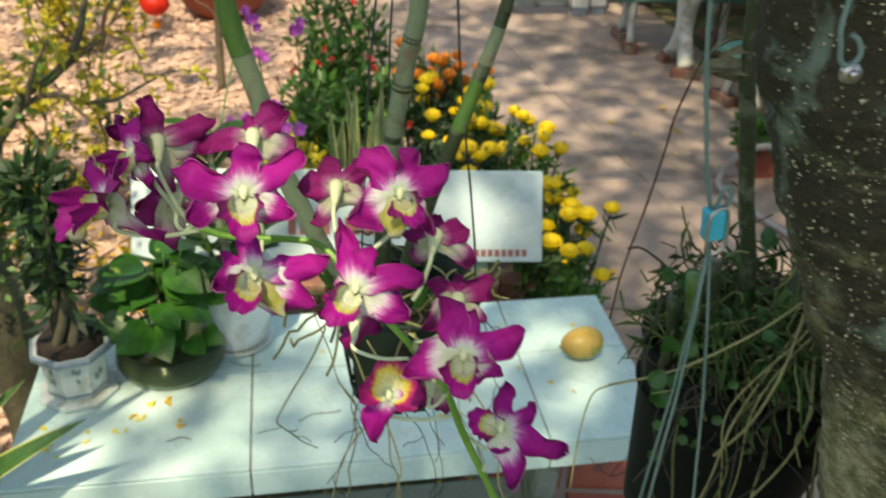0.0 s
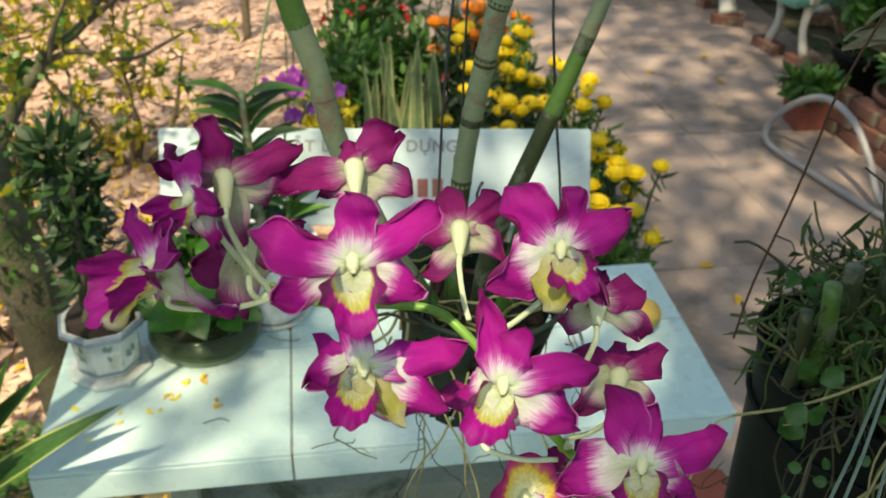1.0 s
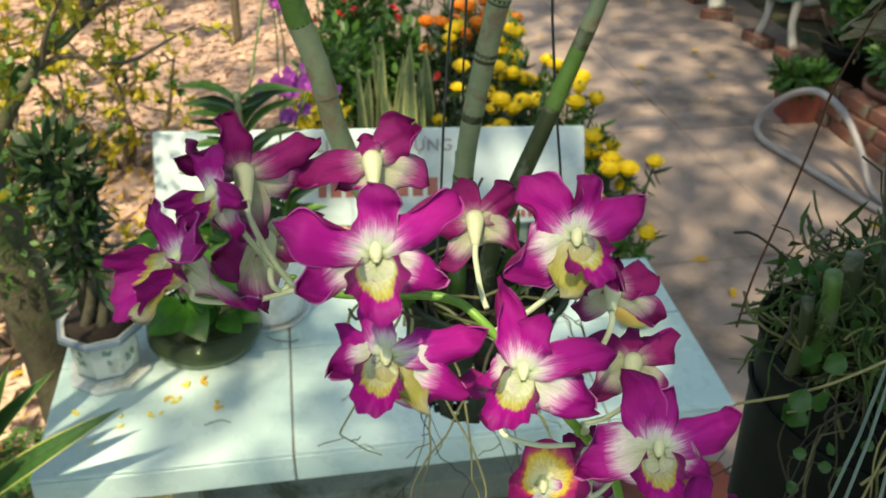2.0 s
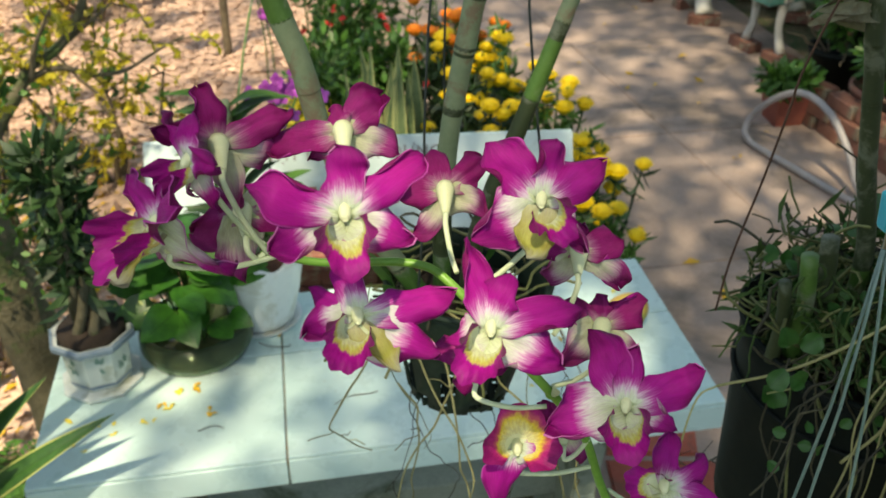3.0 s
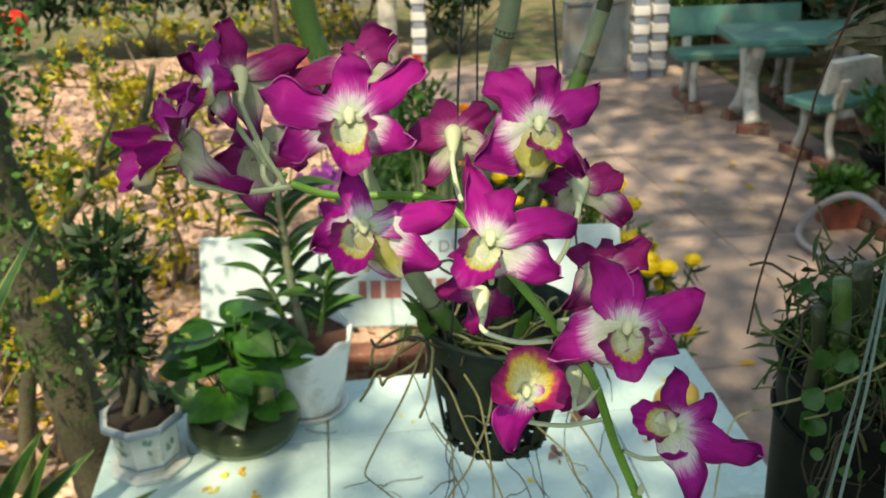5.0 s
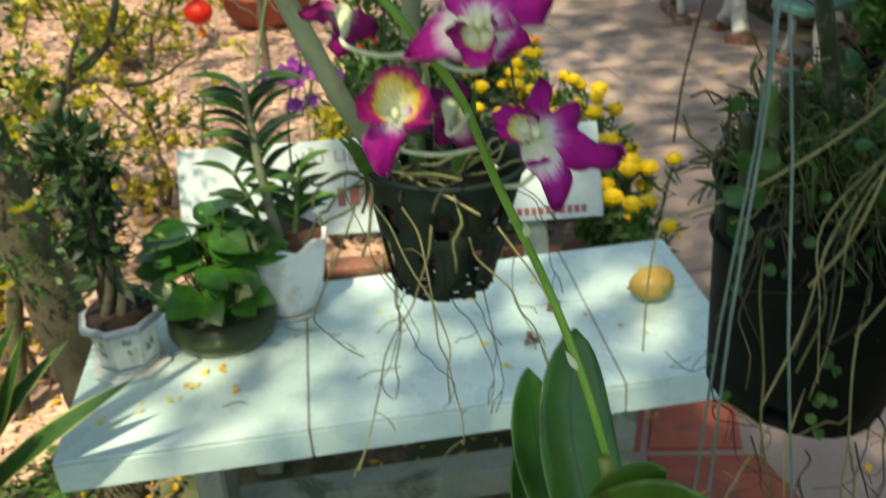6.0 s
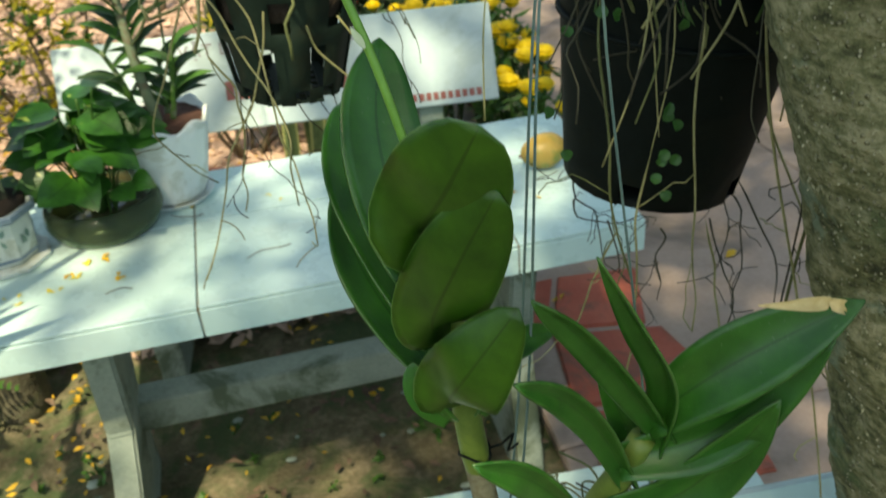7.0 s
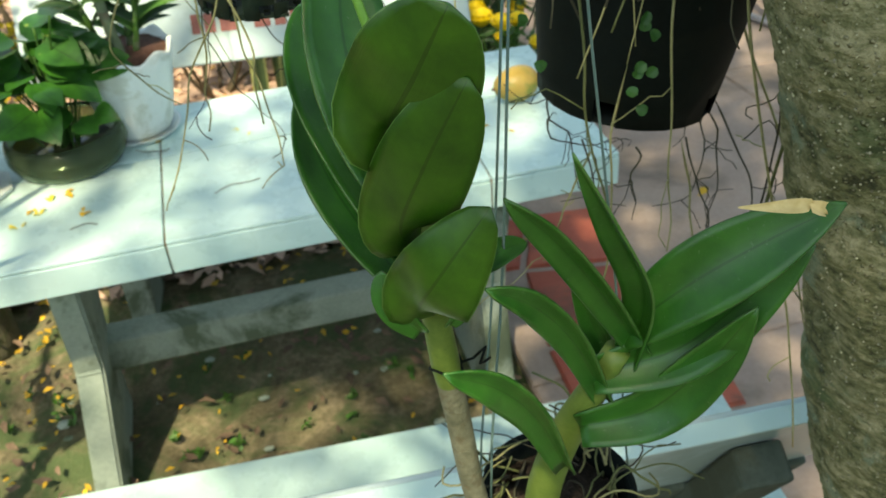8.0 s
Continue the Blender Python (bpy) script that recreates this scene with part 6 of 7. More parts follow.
sapling = thing("sapling", (-0.28, 4.1, 0), "thin bare sapling standing in dry leaves", "sapling")
sapling.matrix_basis = Matrix.Identity(4)
bm = bmesh.new()
tube(bm, smooth_line([(-0.28, 4.1, -0.02), (-0.27, 4.1, 0.35), (-0.25, 4.1, 0.75), (-0.24, 4.1, 1.3)], 5), lambda u: 0.026 - 0.01 * u, 9)
part("trunk", bm, M_TWIG, sapling)
r4 = random.Random(15)
for _ in range(9):
    z = r4.uniform(0.4, 1.2)
    bm = bmesh.new()
    tube(bm, wander((-0.26, 4.1, z), rand_dir(r4, 0.3), 0.35, 5, 0.25, 0, r4), lambda u: 0.006 * (1 - 0.6 * u), 5)
    part("branch", bm, M_TWIG, sapling)

# fallen leaves
def litter(name, count, box_xy, material, size, label, seed, holes=()):
    r = random.Random(seed)
    bm = bmesh.new()
    x0, x1, y0, y1 = box_xy
    for _ in range(count):
        x, y = r.uniform(x0, x1), r.uniform(y0, y1)
        if any(a < x < b and c < y < d for a, b, c, d in holes):
            continue
        s = size * r.uniform(0.6, 1.4)
        d = rand_dir(r)
        d.z *= 0.14
        p = Vector((x, y, 0.006 + r.random() * 0.016))
        blade(bm, p, p + d.normalized() * s, s * 0.5, rand_dir(r, 2.5), sag=0.12 * r.choice((-1, 1)), fold=0.2, nu=2, nv=2)
    tagged(part(name, bm, material), label, "fallen leaves", kind="stuff")


def litter_bed():
    """The matted lower layer of fallen leaves, uneven, under the loose ones."""
    bm = bmesh.new()
    nx, ny = 56, 90
    grid = [[bm.verts.new((-3.3 + 4.05 * i / nx, 0.9 + 6.4 * j / ny, 0.006 + 0.012 * noise.noise(Vector((i * 0.9, j * 0.9, 3))) + 0.004 * rng.random())) for i in range(nx + 1)] for j in range(ny + 1)]
    for j in range(ny):
        for i in range(nx):
            bm.faces.new((grid[j][i], grid[j][i + 1], grid[j + 1][i + 1], grid[j + 1][i]))
    tagged(part("leaf_bed", bm, mat("matted_leaves", (0.33, 0.22, 0.16), (0.58, 0.42, 0.33), 16, 60, 0.9, bump=0.8, dist=0.01)), "matted layer of pale dry leaves on the ground", "fallen leaves", kind="stuff")


litter_bed()
litter("leaf_litter", 24000, (-3.2, 0.72, 0.85, 7.2), M_LITTER, 0.055, "pale dry leaves thickly covering the ground", 41)
litter("leaf_litter", 900, (-1.6, 0.7, -0.9, 1.3), M_LITTERD, 0.035, "dry brown leaves on bare earth", 42)
litter("yellow_leaves", 1900, (-2.0, 0.75, -0.3, 2.4), M_LITTERY, 0.026, "small fallen yellow and orange leaves", 43, holes=[(-0.42, 0.76, -0.4, 0.42)])
litter("yellow_leaves", 60, (-0.42, 0.7, -0.3, 0.42), M_LITTERY, 0.018, "small yellow leaves on mossy earth", 45)
litter("yellow_leaves", 900, (-2.6, -0.45, 1.0, 3.0), M_LITTERY, 0.045, "fallen yellow and orange leaves under the shrubs", 46)
litter("yellow_leaves", 40, (0.8, 2.4, 0.3, 4.5), M_LITTERY, 0.05, "a few yellow leaves on the path", 44)
bm = bmesh.new()
r5 = random.Random(77)
for _ in range(26):
    p = Vector((r5.uniform(-0.5, 0.72), r5.uniform(-0.35, 0.5), 0.0))
    s = r5.uniform(0.006, 0.02)
    bmesh.ops.create_icosphere(bm, subdivisions=1, radius=s, matrix=Matrix.Translation(p) @ Matrix.Diagonal((1, r5.uniform(0.5, 1), 0.35, 1)) @ Matrix.Rotation(r5.random() * 3, 4, "Z"))
tagged(part("rubble", bm, M_CONCRETE, smooth=False), "small stones and broken brick on bare earth", "rubble", kind="stuff")
bm = bmesh.new()
for k in range(46):
    p = Vector((r5.uniform(-0.55, 0.7), r5.uniform(-0.4, 0.5), 0))
    for _ in range(r5.randint(6, 14)):
        d = rand_dir(r5, 0.7)
        blade(bm, p + rand_dir(r5) * 0.012, p + d * r5.uniform(0.012, 0.03), 0.011, rand_dir(r5, 1.5), nu=3, nv=2)
tagged(part("weeds", bm, M_LEAF), "small green weeds in bare earth", "weeds", kind="stuff")

# ---- on the table ----
def octagon_pot():
    p = thing("octagonal_pot", (-0.372, 0.300, TH), "octagonal white glazed pot with blue rim and green motifs", "pot", turn=12)
    p.matrix_basis = p.matrix_basis @ Matrix.Scale(0.89, 4)
    bm = bmesh.new()
    lathe(bm, [(0.0, 0.0), (0.088, 0.0), (0.096, 0.004), (0.096, 0.012), (0.090, 0.014), (0.0, 0.014)], 8)
    part("saucer", bm, M_GLAZEW, p, "white octagonal saucer", smooth=False)
    bm = bmesh.new()
    lathe(bm, [(0.0, 0.016), (0.070, 0.016), (0.072, 0.024), (0.079, 0.122), (0.094, 0.128), (0.097, 0.134), (0.097, 0.144), (0.091, 0.147), (0.082, 0.145), (0.078, 0.130), (0.0, 0.128)], 8)
    body = part("body", bm, M_GLAZEW, p, smooth=False)
    bm = bmesh.new()
    lathe(bm, [(0.0945, 0.1285), (0.0985, 0.1335), (0.0985, 0.1445), (0.0915, 0.1485)], 8)
    part("rim", bm, M_GLAZEB, body, "grey-blue glazed rim", smooth=False)
    bm = bmesh.new()
    lathe(bm, [(0.0735, 0.026), (0.0742, 0.034)], 8)
    part("band", bm, M_GLAZEB, body, "blue band round the foot", smooth=False)
    r = random.Random(4)
    for k in range(8):
        a = 2 * math.pi * k / 8 + math.pi / 4
        bm = bmesh.new()
        n = Vector((math.cos(a), math.sin(a), 0))
        side = Vector((-n.y, n.x, 0))
        c = n * (0.0757 * math.cos(math.pi / 8) + 0.0012) + Vector((0, 0, 0.078))
        for _ in range(5):
            q = c + side * r.uniform(-0.012, 0.012) + Vector((0, 0, r.uniform(-0.025, 0.02)))
            blade(bm, q, q + side * r.uniform(-0.01, 0.01) + Vector((0, 0, 0.020)) + n * 0.0015, 0.010, n, nu=3, nv=2)
        part("motif", bm, M_GLAZEG, body)
    return p


octagon_pot()
tagged(soil_disc("potting_soil", (-0.372, 0.300, TH + 0.140), 0.066, M_SOIL, ""), "dark soil in the octagonal pot", "soil")


def build_bonsai():
    b = thing("potted_shrub", (-0.372, 0.300, TH + 0.136), "small dark-leaved shrub with braided stems in octagonal pot", "plant")
    r = random.Random(19)
    lines = []
    for k in range(5):
        a = 6.283 * k / 5
        pts = [(0.030 * math.cos(a), 0.030 * math.sin(a), -0.005), (0.022 * math.cos(a + 0.8), 0.022 * math.sin(a + 0.8), 0.05), (0.016 * math.cos(a + 1.6), 0.016 * math.sin(a + 1.6), 0.11), (0.025 * math.cos(a + 2.2), 0.025 * math.sin(a + 2.2), 0.19), (0.040 * math.cos(a + 2.5), 0.040 * math.sin(a + 2.5), 0.30), (0.04 * math.cos(a + 2.7), 0.04 * math.sin(a + 2.7), 0.38)]
        bm = bmesh.new()
        line = smooth_line(pts, 4)
        tube(bm, line, lambda u: 0.0115 * (1 - 0.55 * u), 8)
        part("stem", bm, M_MOSSTRUNK, b)
        lines.append(line)
    bm = bmesh.new()
    for line in lines:
        leaves_along(bm, line, 55, 0.060, 0.017, r, lift=-0.15, t0=0.45, sag=0.2)
        leaves_along(bm, line, 9, 0.085, 0.022, r, lift=0.0, t0=0.25, sag=0.2)
    clump(bm, (0, 0, 0.36), (0.07, 0.07, 0.06), 110, 0.055, 0.016, r, shell=0.2, lift=0.2)
    tagged(part("foliage", bm, M_LEAFDARK, b, "dark narrow leaves"), kind="stuff")


build_bonsai()


def build_bowl():
    b = thing("glass_bowl", (-0.178, 0.365, TH), "low round glass bowl of murky water", "bowl")
    bm = bmesh.new()
    lathe(bm, [(0.0, 0.0), (0.085, 0.0), (0.110, 0.012), (0.122, 0.040), (0.119, 0.066), (0.110, 0.082), (0.107, 0.081), (0.115, 0.064), (0.117, 0.040), (0.105, 0.016), (0.083, 0.005), (0.0, 0.005)], 40)
    part("bowl", bm, M_GLASS, b).visible_shadow = False
    bm = bmesh.new()
    lathe(bm, [(0.0, 0.007), (0.080, 0.007), (0.102, 0.018), (0.113, 0.040), (0.113, 0.046), (0.0, 0.046)], 32)
    part("murky_water", bm, mat("murky_water", (0.03, 0.042, 0.018), (0.10, 0.10, 0.05), 45, 160, 0.12, bump=0.1), b, "dark greenish water and roots")
    return b


build_bowl()


def heart_leaf(bm, base, tip, width, face, sag):
    blade(bm, base, tip, width, face, sag=sag, fold=0.16, nu=8, nv=6, fat=0.3, point=0.9, foot=0.55, ruffle=0.01)


def build_pothos():
    p = thing("pothos", (-0.178, 0.365, TH + 0.03), "bright green pothos with heart-shaped leaves in a glass bowl", "plant")
    r = random.Random(14)
    spots = []
    for k in range(52):
        a, e = r.uniform(0, 6.283), r.uniform(0.35, 1.4)
        rad = r.uniform(0.03, 0.12)
        spots.append((rad * math.cos(a) * math.cos(e) * 1.1 - 0.01, rad * math.sin(a) * math.cos(e), 0.07 + 0.20 * math.sin(e) * r.uniform(0.5, 1.0), a))
    spots += [(0.055, -0.05, 0.30, 1.0), (0.075, -0.02, 0.22, 0.2), (0.08, -0.07, 0.10, -0.8), (0.05, -0.09, 0.10, -1.1), (-0.08, -0.03, 0.23, 2.6), (-0.14, -0.02, 0.12, 3.0)]
    for x, y, z, a in spots:
        bm = bmesh.new()
        tube(bm, smooth_line([(0.2 * x, 0.2 * y, -0.01), (0.6 * x, 0.6 * y, 0.7 * z), (x, y, z)], 4), 0.0022, 6)
        st = part("leaf_stalk", bm, M_LEAF, p)
        s = r.uniform(0.055, 0.105)
        out = Vector((math.cos(a + r.uniform(-0.7, 0.7)), math.sin(a + r.uniform(-0.7, 0.7)), 0.15 - 0.8 * r.random()))
        bm = bmesh.new()
        heart_leaf(bm, (x, y, z), Vector((x, y, z)) + out.normalized() * s, s * 0.8, (out.x * 0.5 + r.uniform(-0.5, 0.5), out.y * 0.5 - 0.6 + r.uniform(-0.4, 0.4), 1), r.uniform(-0.05, 0.15))
        part("leaf", bm, M_POTHOS, st)


build_pothos()


def build_white_pot():
    p = thing("white_pot", (-0.036, 0.452, TH), "white fluted plastic flower pot on a saucer", "pot")
    bm = bmesh.new()
    sides = 48
    prof = [(0.0, 0.010), (0.066, 0.010), (0.070, 0.018), (0.084, 0.08), (0.099, 0.16), (0.107, 0.190), (0.105, 0.195), (0.097, 0.190), (0.088, 0.15), (0.0, 0.15)]
    rings = []
    for i, (rad, z) in enumerate(prof):
        rings.append([bm.verts.new((rad * (1 + (0.022 * math.cos(a * 16) if 2 <= i <= 5 else 0)) * math.cos(a), rad * (1 + (0.022 * math.cos(a * 16) if 2 <= i <= 5 else 0)) * math.sin(a), z + (0.008 * math.cos(a * 8) if 5 <= i <= 7 else 0))) for a in (2 * math.pi * k / sides for k in range(sides))])
    for i in range(len(rings) - 1):
        for k in range(sides):
            bm.faces.new((rings[i][k], rings[i][(k + 1) % sides], rings[i + 1][(k + 1) % sides], rings[i + 1][k]))
    part("body", bm, M_WPOT, p)
    bm = bmesh.new()
    lathe(bm, [(0.0, 0.0), (0.074, 0.0), (0.083, 0.009), (0.086, 0.014), (0.081, 0.012), (0.072, 0.007), (0.0, 0.007)], 40)
    part("saucer", bm, M_WPOT, p)


build_white_pot()
tagged(soil_disc("coir", (-0.036, 0.452, TH + 0.182), 0.094, mat("reddish_coir", (0.06, 0.026, 0.016), (0.15, 0.065, 0.04), 70, 200, 0.95, bump=1.0, dist=0.008), ""), "reddish coir chips in the white pot", "coir")


def build_pot_orchid():
    p = thing("potted_orchid", (-0.036, 0.452, TH + 0.18), "young orchid with strap leaves and purple flowers in white pot", "orchid")
    r = random.Random(27)
    stems = [[(0.0, 0, -0.01), (-0.012, -0.01, 0.12), (-0.018, -0.01, 0.26), (-0.02, 0, 0.36)], [(0.03, 0, -0.01), (0.05, -0.01, 0.08), (0.066, -0.02, 0.17)], [(-0.03, 0.01, -0.01), (-0.05, 0, 0.10), (-0.075, 0, 0.17)], [(0.02, 0.03, -0.01), (0.03, 0.04, 0.14)]]
    for s, pts in enumerate(stems):
        line = smooth_line(pts, 5)
        bm = bmesh.new()
        tube(bm, line, lambda u: (0.012 if s == 0 else 0.007) * (1 - 0.35 * u), 10)
        part("stem", bm, M_CANES if s == 0 else M_CANEG, p)
        n = (18, 11, 7, 8)[s]
        for k in range(n):
            t = (0.45 + 0.55 * k / n) if s == 0 else (0.3 + 0.7 * k / n)
            q = line[min(len(line) - 1, int(t * (len(line) - 1)))]
            a = (math.pi * k + r.uniform(-0.6, 0.6))
            d = Vector((math.cos(a), 0.55 * math.sin(a) + r.uniform(-0.3, 0.3), r.uniform(0.15, 0.8))).normalized()
            bm = bmesh.new()
            ln = r.uniform(0.10, 0.15) if s == 0 else r.uniform(0.07, 0.12)
            blade(bm, q, q + d * ln, 0.029, (-d.x * 0.4, -d.y * 0.4 - 0.3, 1), sag=0.14, fold=0.35, nu=8, nv=4, fat=0.4, point=0.8, foot=0.6)
            part("leaf", bm, M_LEAF if k % 3 else M_LEAFDARK, p)
    bm = bmesh.new()
    line = smooth_line([(0.0, 0.01, 0.34), (0.03, 0.10, 0.45), (0.05, 0.20, 0.50), (0.06, 0.26, 0.50)], 5)
    tube(bm, line, 0.0022, 6)
    part("flower_spike", bm, M_CANEG, p)


build_pot_orchid()


def purple_spray(parent, at, seed, count, size, spread):
    """A loose cluster of small far-off purple blossoms, five petals each."""
    r = random.Random(seed)
    for _ in range(count):
        c = Vector(at) + Vector((r.gauss(0, spread), r.gauss(0, spread * 0.7), r.gauss(0, spread * 0.8)))
        f = Vector((r.uniform(-0.6, 0.6), -1, r.uniform(-0.2, 0.6))).normalized()
        s = f.cross(Vector((0, 0, 1))).normalized()
        u = s.cross(f)
        bm = bmesh.new()
        for k in range(5):
            a = 6.283 * k / 5 + 0.3
            d = (s * math.cos(a) + u * math.sin(a)) + f * 0.25
            blade(bm, c, c + d.normalized() * size * (0.5 if k else 0.42), size * 0.36, f, sag=0.08, nu=4, nv=2, foot=0.5, fat=0.6, point=0.2)
        part("flower", bm, M_PURPLE, parent)


far_spray = thing("orchid_spray", (0.05, 0.52, TH), "spray of purple orchid flowers arching over the table", "orchid")
far_spray.matrix_basis = Matrix.Identity(4)
bm = bmesh.new()
tube(bm, smooth_line([(0.01, 0.45, 0.95), (0.015, 0.49, 1.10), (0.03, 0.51, 1.20), (0.06, 0.52, 1.27), (0.09, 0.52, 1.25), (0.05, 0.5, 1.16)], 5), 0.0028, 6)
part("flower_spike", bm, M_CANEG, far_spray)
purple_spray(far_spray, (0.062, 0.50, 1.25), 61, 15, 0.040, 0.030)
purple_spray(far_spray, (0.035, 0.49, 1.18), 62, 4, 0.034, 0.014)

# mango and what has fallen on the table
def build_mango():
    bm = bmesh.new()
    bmesh.ops.create_uvsphere(bm, u_segments=28, v_segments=18, radius=1)
    for v in bm.verts:
        x = v.co.x
        v.co.y *= 0.040 * (1 + 0.12 * x)
        v.co.z = v.co.z * 0.038 * (1 + 0.10 * x) + 0.004 * x * x
        v.co.x *= 0.052
    m = new("mango", mesh_of("mango", bm, M_MANGO))
    m.matrix_basis = pose(0.765, 0.285, TH + 0.0375, 0, -4, 8)
    tagged(m, "ripe yellow mango lying on white tiles", "mango")
    bm = bmesh.new()
    tube(bm, smooth_line([(-0.050, 0, 0.003), (-0.054, 0, 0.004), (-0.057, 0.001, 0.006)], 3), 0.0032, 8)
    part("stem_end", bm, M_BROWNDRY, m, "dry brown stem end")


build_mango()
r6 = random.Random(90)
for k in range(46):
    if k < 30:
        x, y = r6.gauss(-0.33, 0.10), abs(r6.gauss(0.20, 0.09))
    else:
        x, y = r6.uniform(0.0, 0.8), r6.uniform(0.05, 0.5)
    if not (TX0 + 0.02 < x < TX1 - 0.02 and 0.02 < y < TD - 0.02) or (x + 0.372) ** 2 + (y - 0.30) ** 2 < 0.011 or (x + 0.178) ** 2 + (y - 0.365) ** 2 < 0.016:
        continue
    bm = bmesh.new()
    s = r6.uniform(0.009, 0.024)
    d = rand_dir(r6)
    d.z = 0
    p = Vector((x, y, TH + 0.0015))
    blade(bm, p, p + d.normalized() * s, s * r6.uniform(0.35, 0.6), (0, 0, 1), sag=0.12, fold=0.3, nu=6, nv=4, point=0.8, ruffle=0.12)
    if r6.random() < 0.4:
        d.rotate(Matrix.Rotation(r6.uniform(0.7, 2.0), 3, "Z"))
        blade(bm, p, p + d.normalized() * s * 0.8, s * 0.4, (0, 0, 1), sag=0.15, fold=0.3, nu=6, nv=4, point=0.8, ruffle=0.12)
    tagged(part("fallen_petal", bm, M_FALLEN if k % 4 else M_LITTERY), "small yellow petal fallen on white tiles", "petal", "petals on the table")
for x, y in ((0.541, 0.301), (0.471, 0.171)):
    bm = bmesh.new()
    for _ in range(6):
        d = rand_dir(r6, 0.3)
        p = Vector((x, y, TH + 0.006)) + rand_dir(r6) * 0.006
        blade(bm, p, p + d * 0.022, 0.016, rand_dir(r6, 0.5), sag=0.2, fold=0.5, nu=4, nv=2, ruffle=0.1)
    tagged(part("withered_flower", bm, M_BROWNDRY), "brown withered flower lying on white tiles", "flower", "withered flowers")
for pts in (((-0.05, 0.36), (-0.03, 0.345), (0.005, 0.335), (0.02, 0.34)), ((0.10, 0.13), (0.13, 0.15), (0.17, 0.15), (0.19, 0.155)), ((-0.17, 0.10), (-0.14, 0.11), (-0.12, 0.10))):
    bm = bmesh.new()
    tube(bm, smooth_line([(x, y, TH + 0.003) for x, y in pts], 4), 0.0009, 5)
    tagged(part("twig", bm, M_TWIG), "thin dry twig lying on white tiles", "twig", "twigs on the table")


# ---- beside the table ----
def strap_plant():
    p = thing("variegated_plant", (-0.60, -0.06, 0), "tall variegated plant with cream-edged strap leaves", "plant")
    p.matrix_basis = Matrix.Identity(4)
    bm = bmesh.new()
    tube(bm, smooth_line([(-0.62, -0.05, -0.02), (-0.63, -0.05, 0.35), (-0.61, -0.05, 0.72)], 4), 0.022, 10)
    part("stem", bm, M_TWIG, p)
    r = random.Random(33)
    spots = [((-0.60, -0.05, 0.70), (-0.272, -0.05, 0.922), 0.042, 0.06), ((-0.60, -0.05, 0.72), (-0.357, -0.05, 1.427), 0.050, 0.12), ((-0.60, -0.06, 0.74), (-0.424, -0.06, 1.074), 0.050, 0.06), ((-0.60, -0.04, 0.70), (-0.363, -0.04, 1.009), 0.044, 0.10),
             ((-0.61, -0.06, 0.74), (-0.435, -0.05, 1.306), 0.046, 0.05), ((-0.60, -0.08, 0.72), (-0.411, -0.08, 1.064), 0.045, -0.03), ((-0.62, -0.05, 0.74), (-0.50, -0.02, 1.44), 0.05, 0.04), ((-0.62, -0.05, 0.72), (-0.47, -0.12, 0.95), 0.045, 0.12), ((-0.62, -0.05, 0.72), (-0.80, 0.1, 1.3), 0.05, 0.05), ((-0.62, -0.05, 0.72), (-0.75, -0.2, 1.2), 0.05, 0.08)]
    for a, b, w, s in spots:
        bm = bmesh.new()
        blade(bm, a, b, w, (-0.5, -0.7, 0.7), sag=s, fold=0.4, nu=10, nv=6, fat=0.45, point=0.9, foot=0.7)
        part("leaf", bm, M_SNAKE, p)


strap_plant()
for k, (x, y, s) in enumerate(((-0.80, 0.62, 1.0), (-0.62, 0.95, 0.8))):
    bm = bmesh.new()
    r = random.Random(70 + k)
    for j in range(14):
        a = 6.283 * j / 14
        ln = 0.22 * s * r.uniform(0.7, 1.1)
        tip = Vector((x + ln * math.cos(a), y + ln * math.sin(a), 0.14 * s))
        base = Vector((x, y, 0.0))
        for q in range(3, 14):
            c = base.lerp(tip, q / 14) + Vector((0, 0, 0.10 * s * math.sin(math.pi * q / 14)))
            side = Vector((-math.sin(a), math.cos(a), 0.1))
            for sg in (-1, 1):
                blade(bm, c, c + (side * sg + Vector((math.cos(a), math.sin(a), 0)) * 0.5).normalized() * 0.045 * s * (1.1 - q / 16), 0.013, (0, 0, 1), nu=2, nv=2)
    tagged(part("fern", bm, M_LEAF), "small bright green fern growing on the ground", "fern", "ferns on the ground")

# red pavers by the table's end
pavers = thing("paving", (0, 0, 0), "worn red clay pavers beside the table", "paving", kind="structure")
for poly in (((0.984, 0.815), (1.230, 0.785), (1.150, 0.520), (0.885, 0.570)), ((0.876, 0.548), (1.185, 0.488), (1.235, 0.205), (0.830, 0.240)), ((0.826, 0.220), (1.238, 0.185), (1.21, -0.10), (0.82, -0.08)), ((0.60, 0.80), (0.965, 0.815), (0.865, 0.575), (0.56, 0.60))):
    bm = bmesh.new()
    prism(bm, poly, -0.01, 0.014)
    bmesh.ops.bevel(bm, geom=[e for e in bm.edges if all(v.co.z > 0 for v in e.verts)], offset=0.005, segments=2, affect="EDGES")
    part("paver", bm, M_REDTILE, pavers, smooth=False)

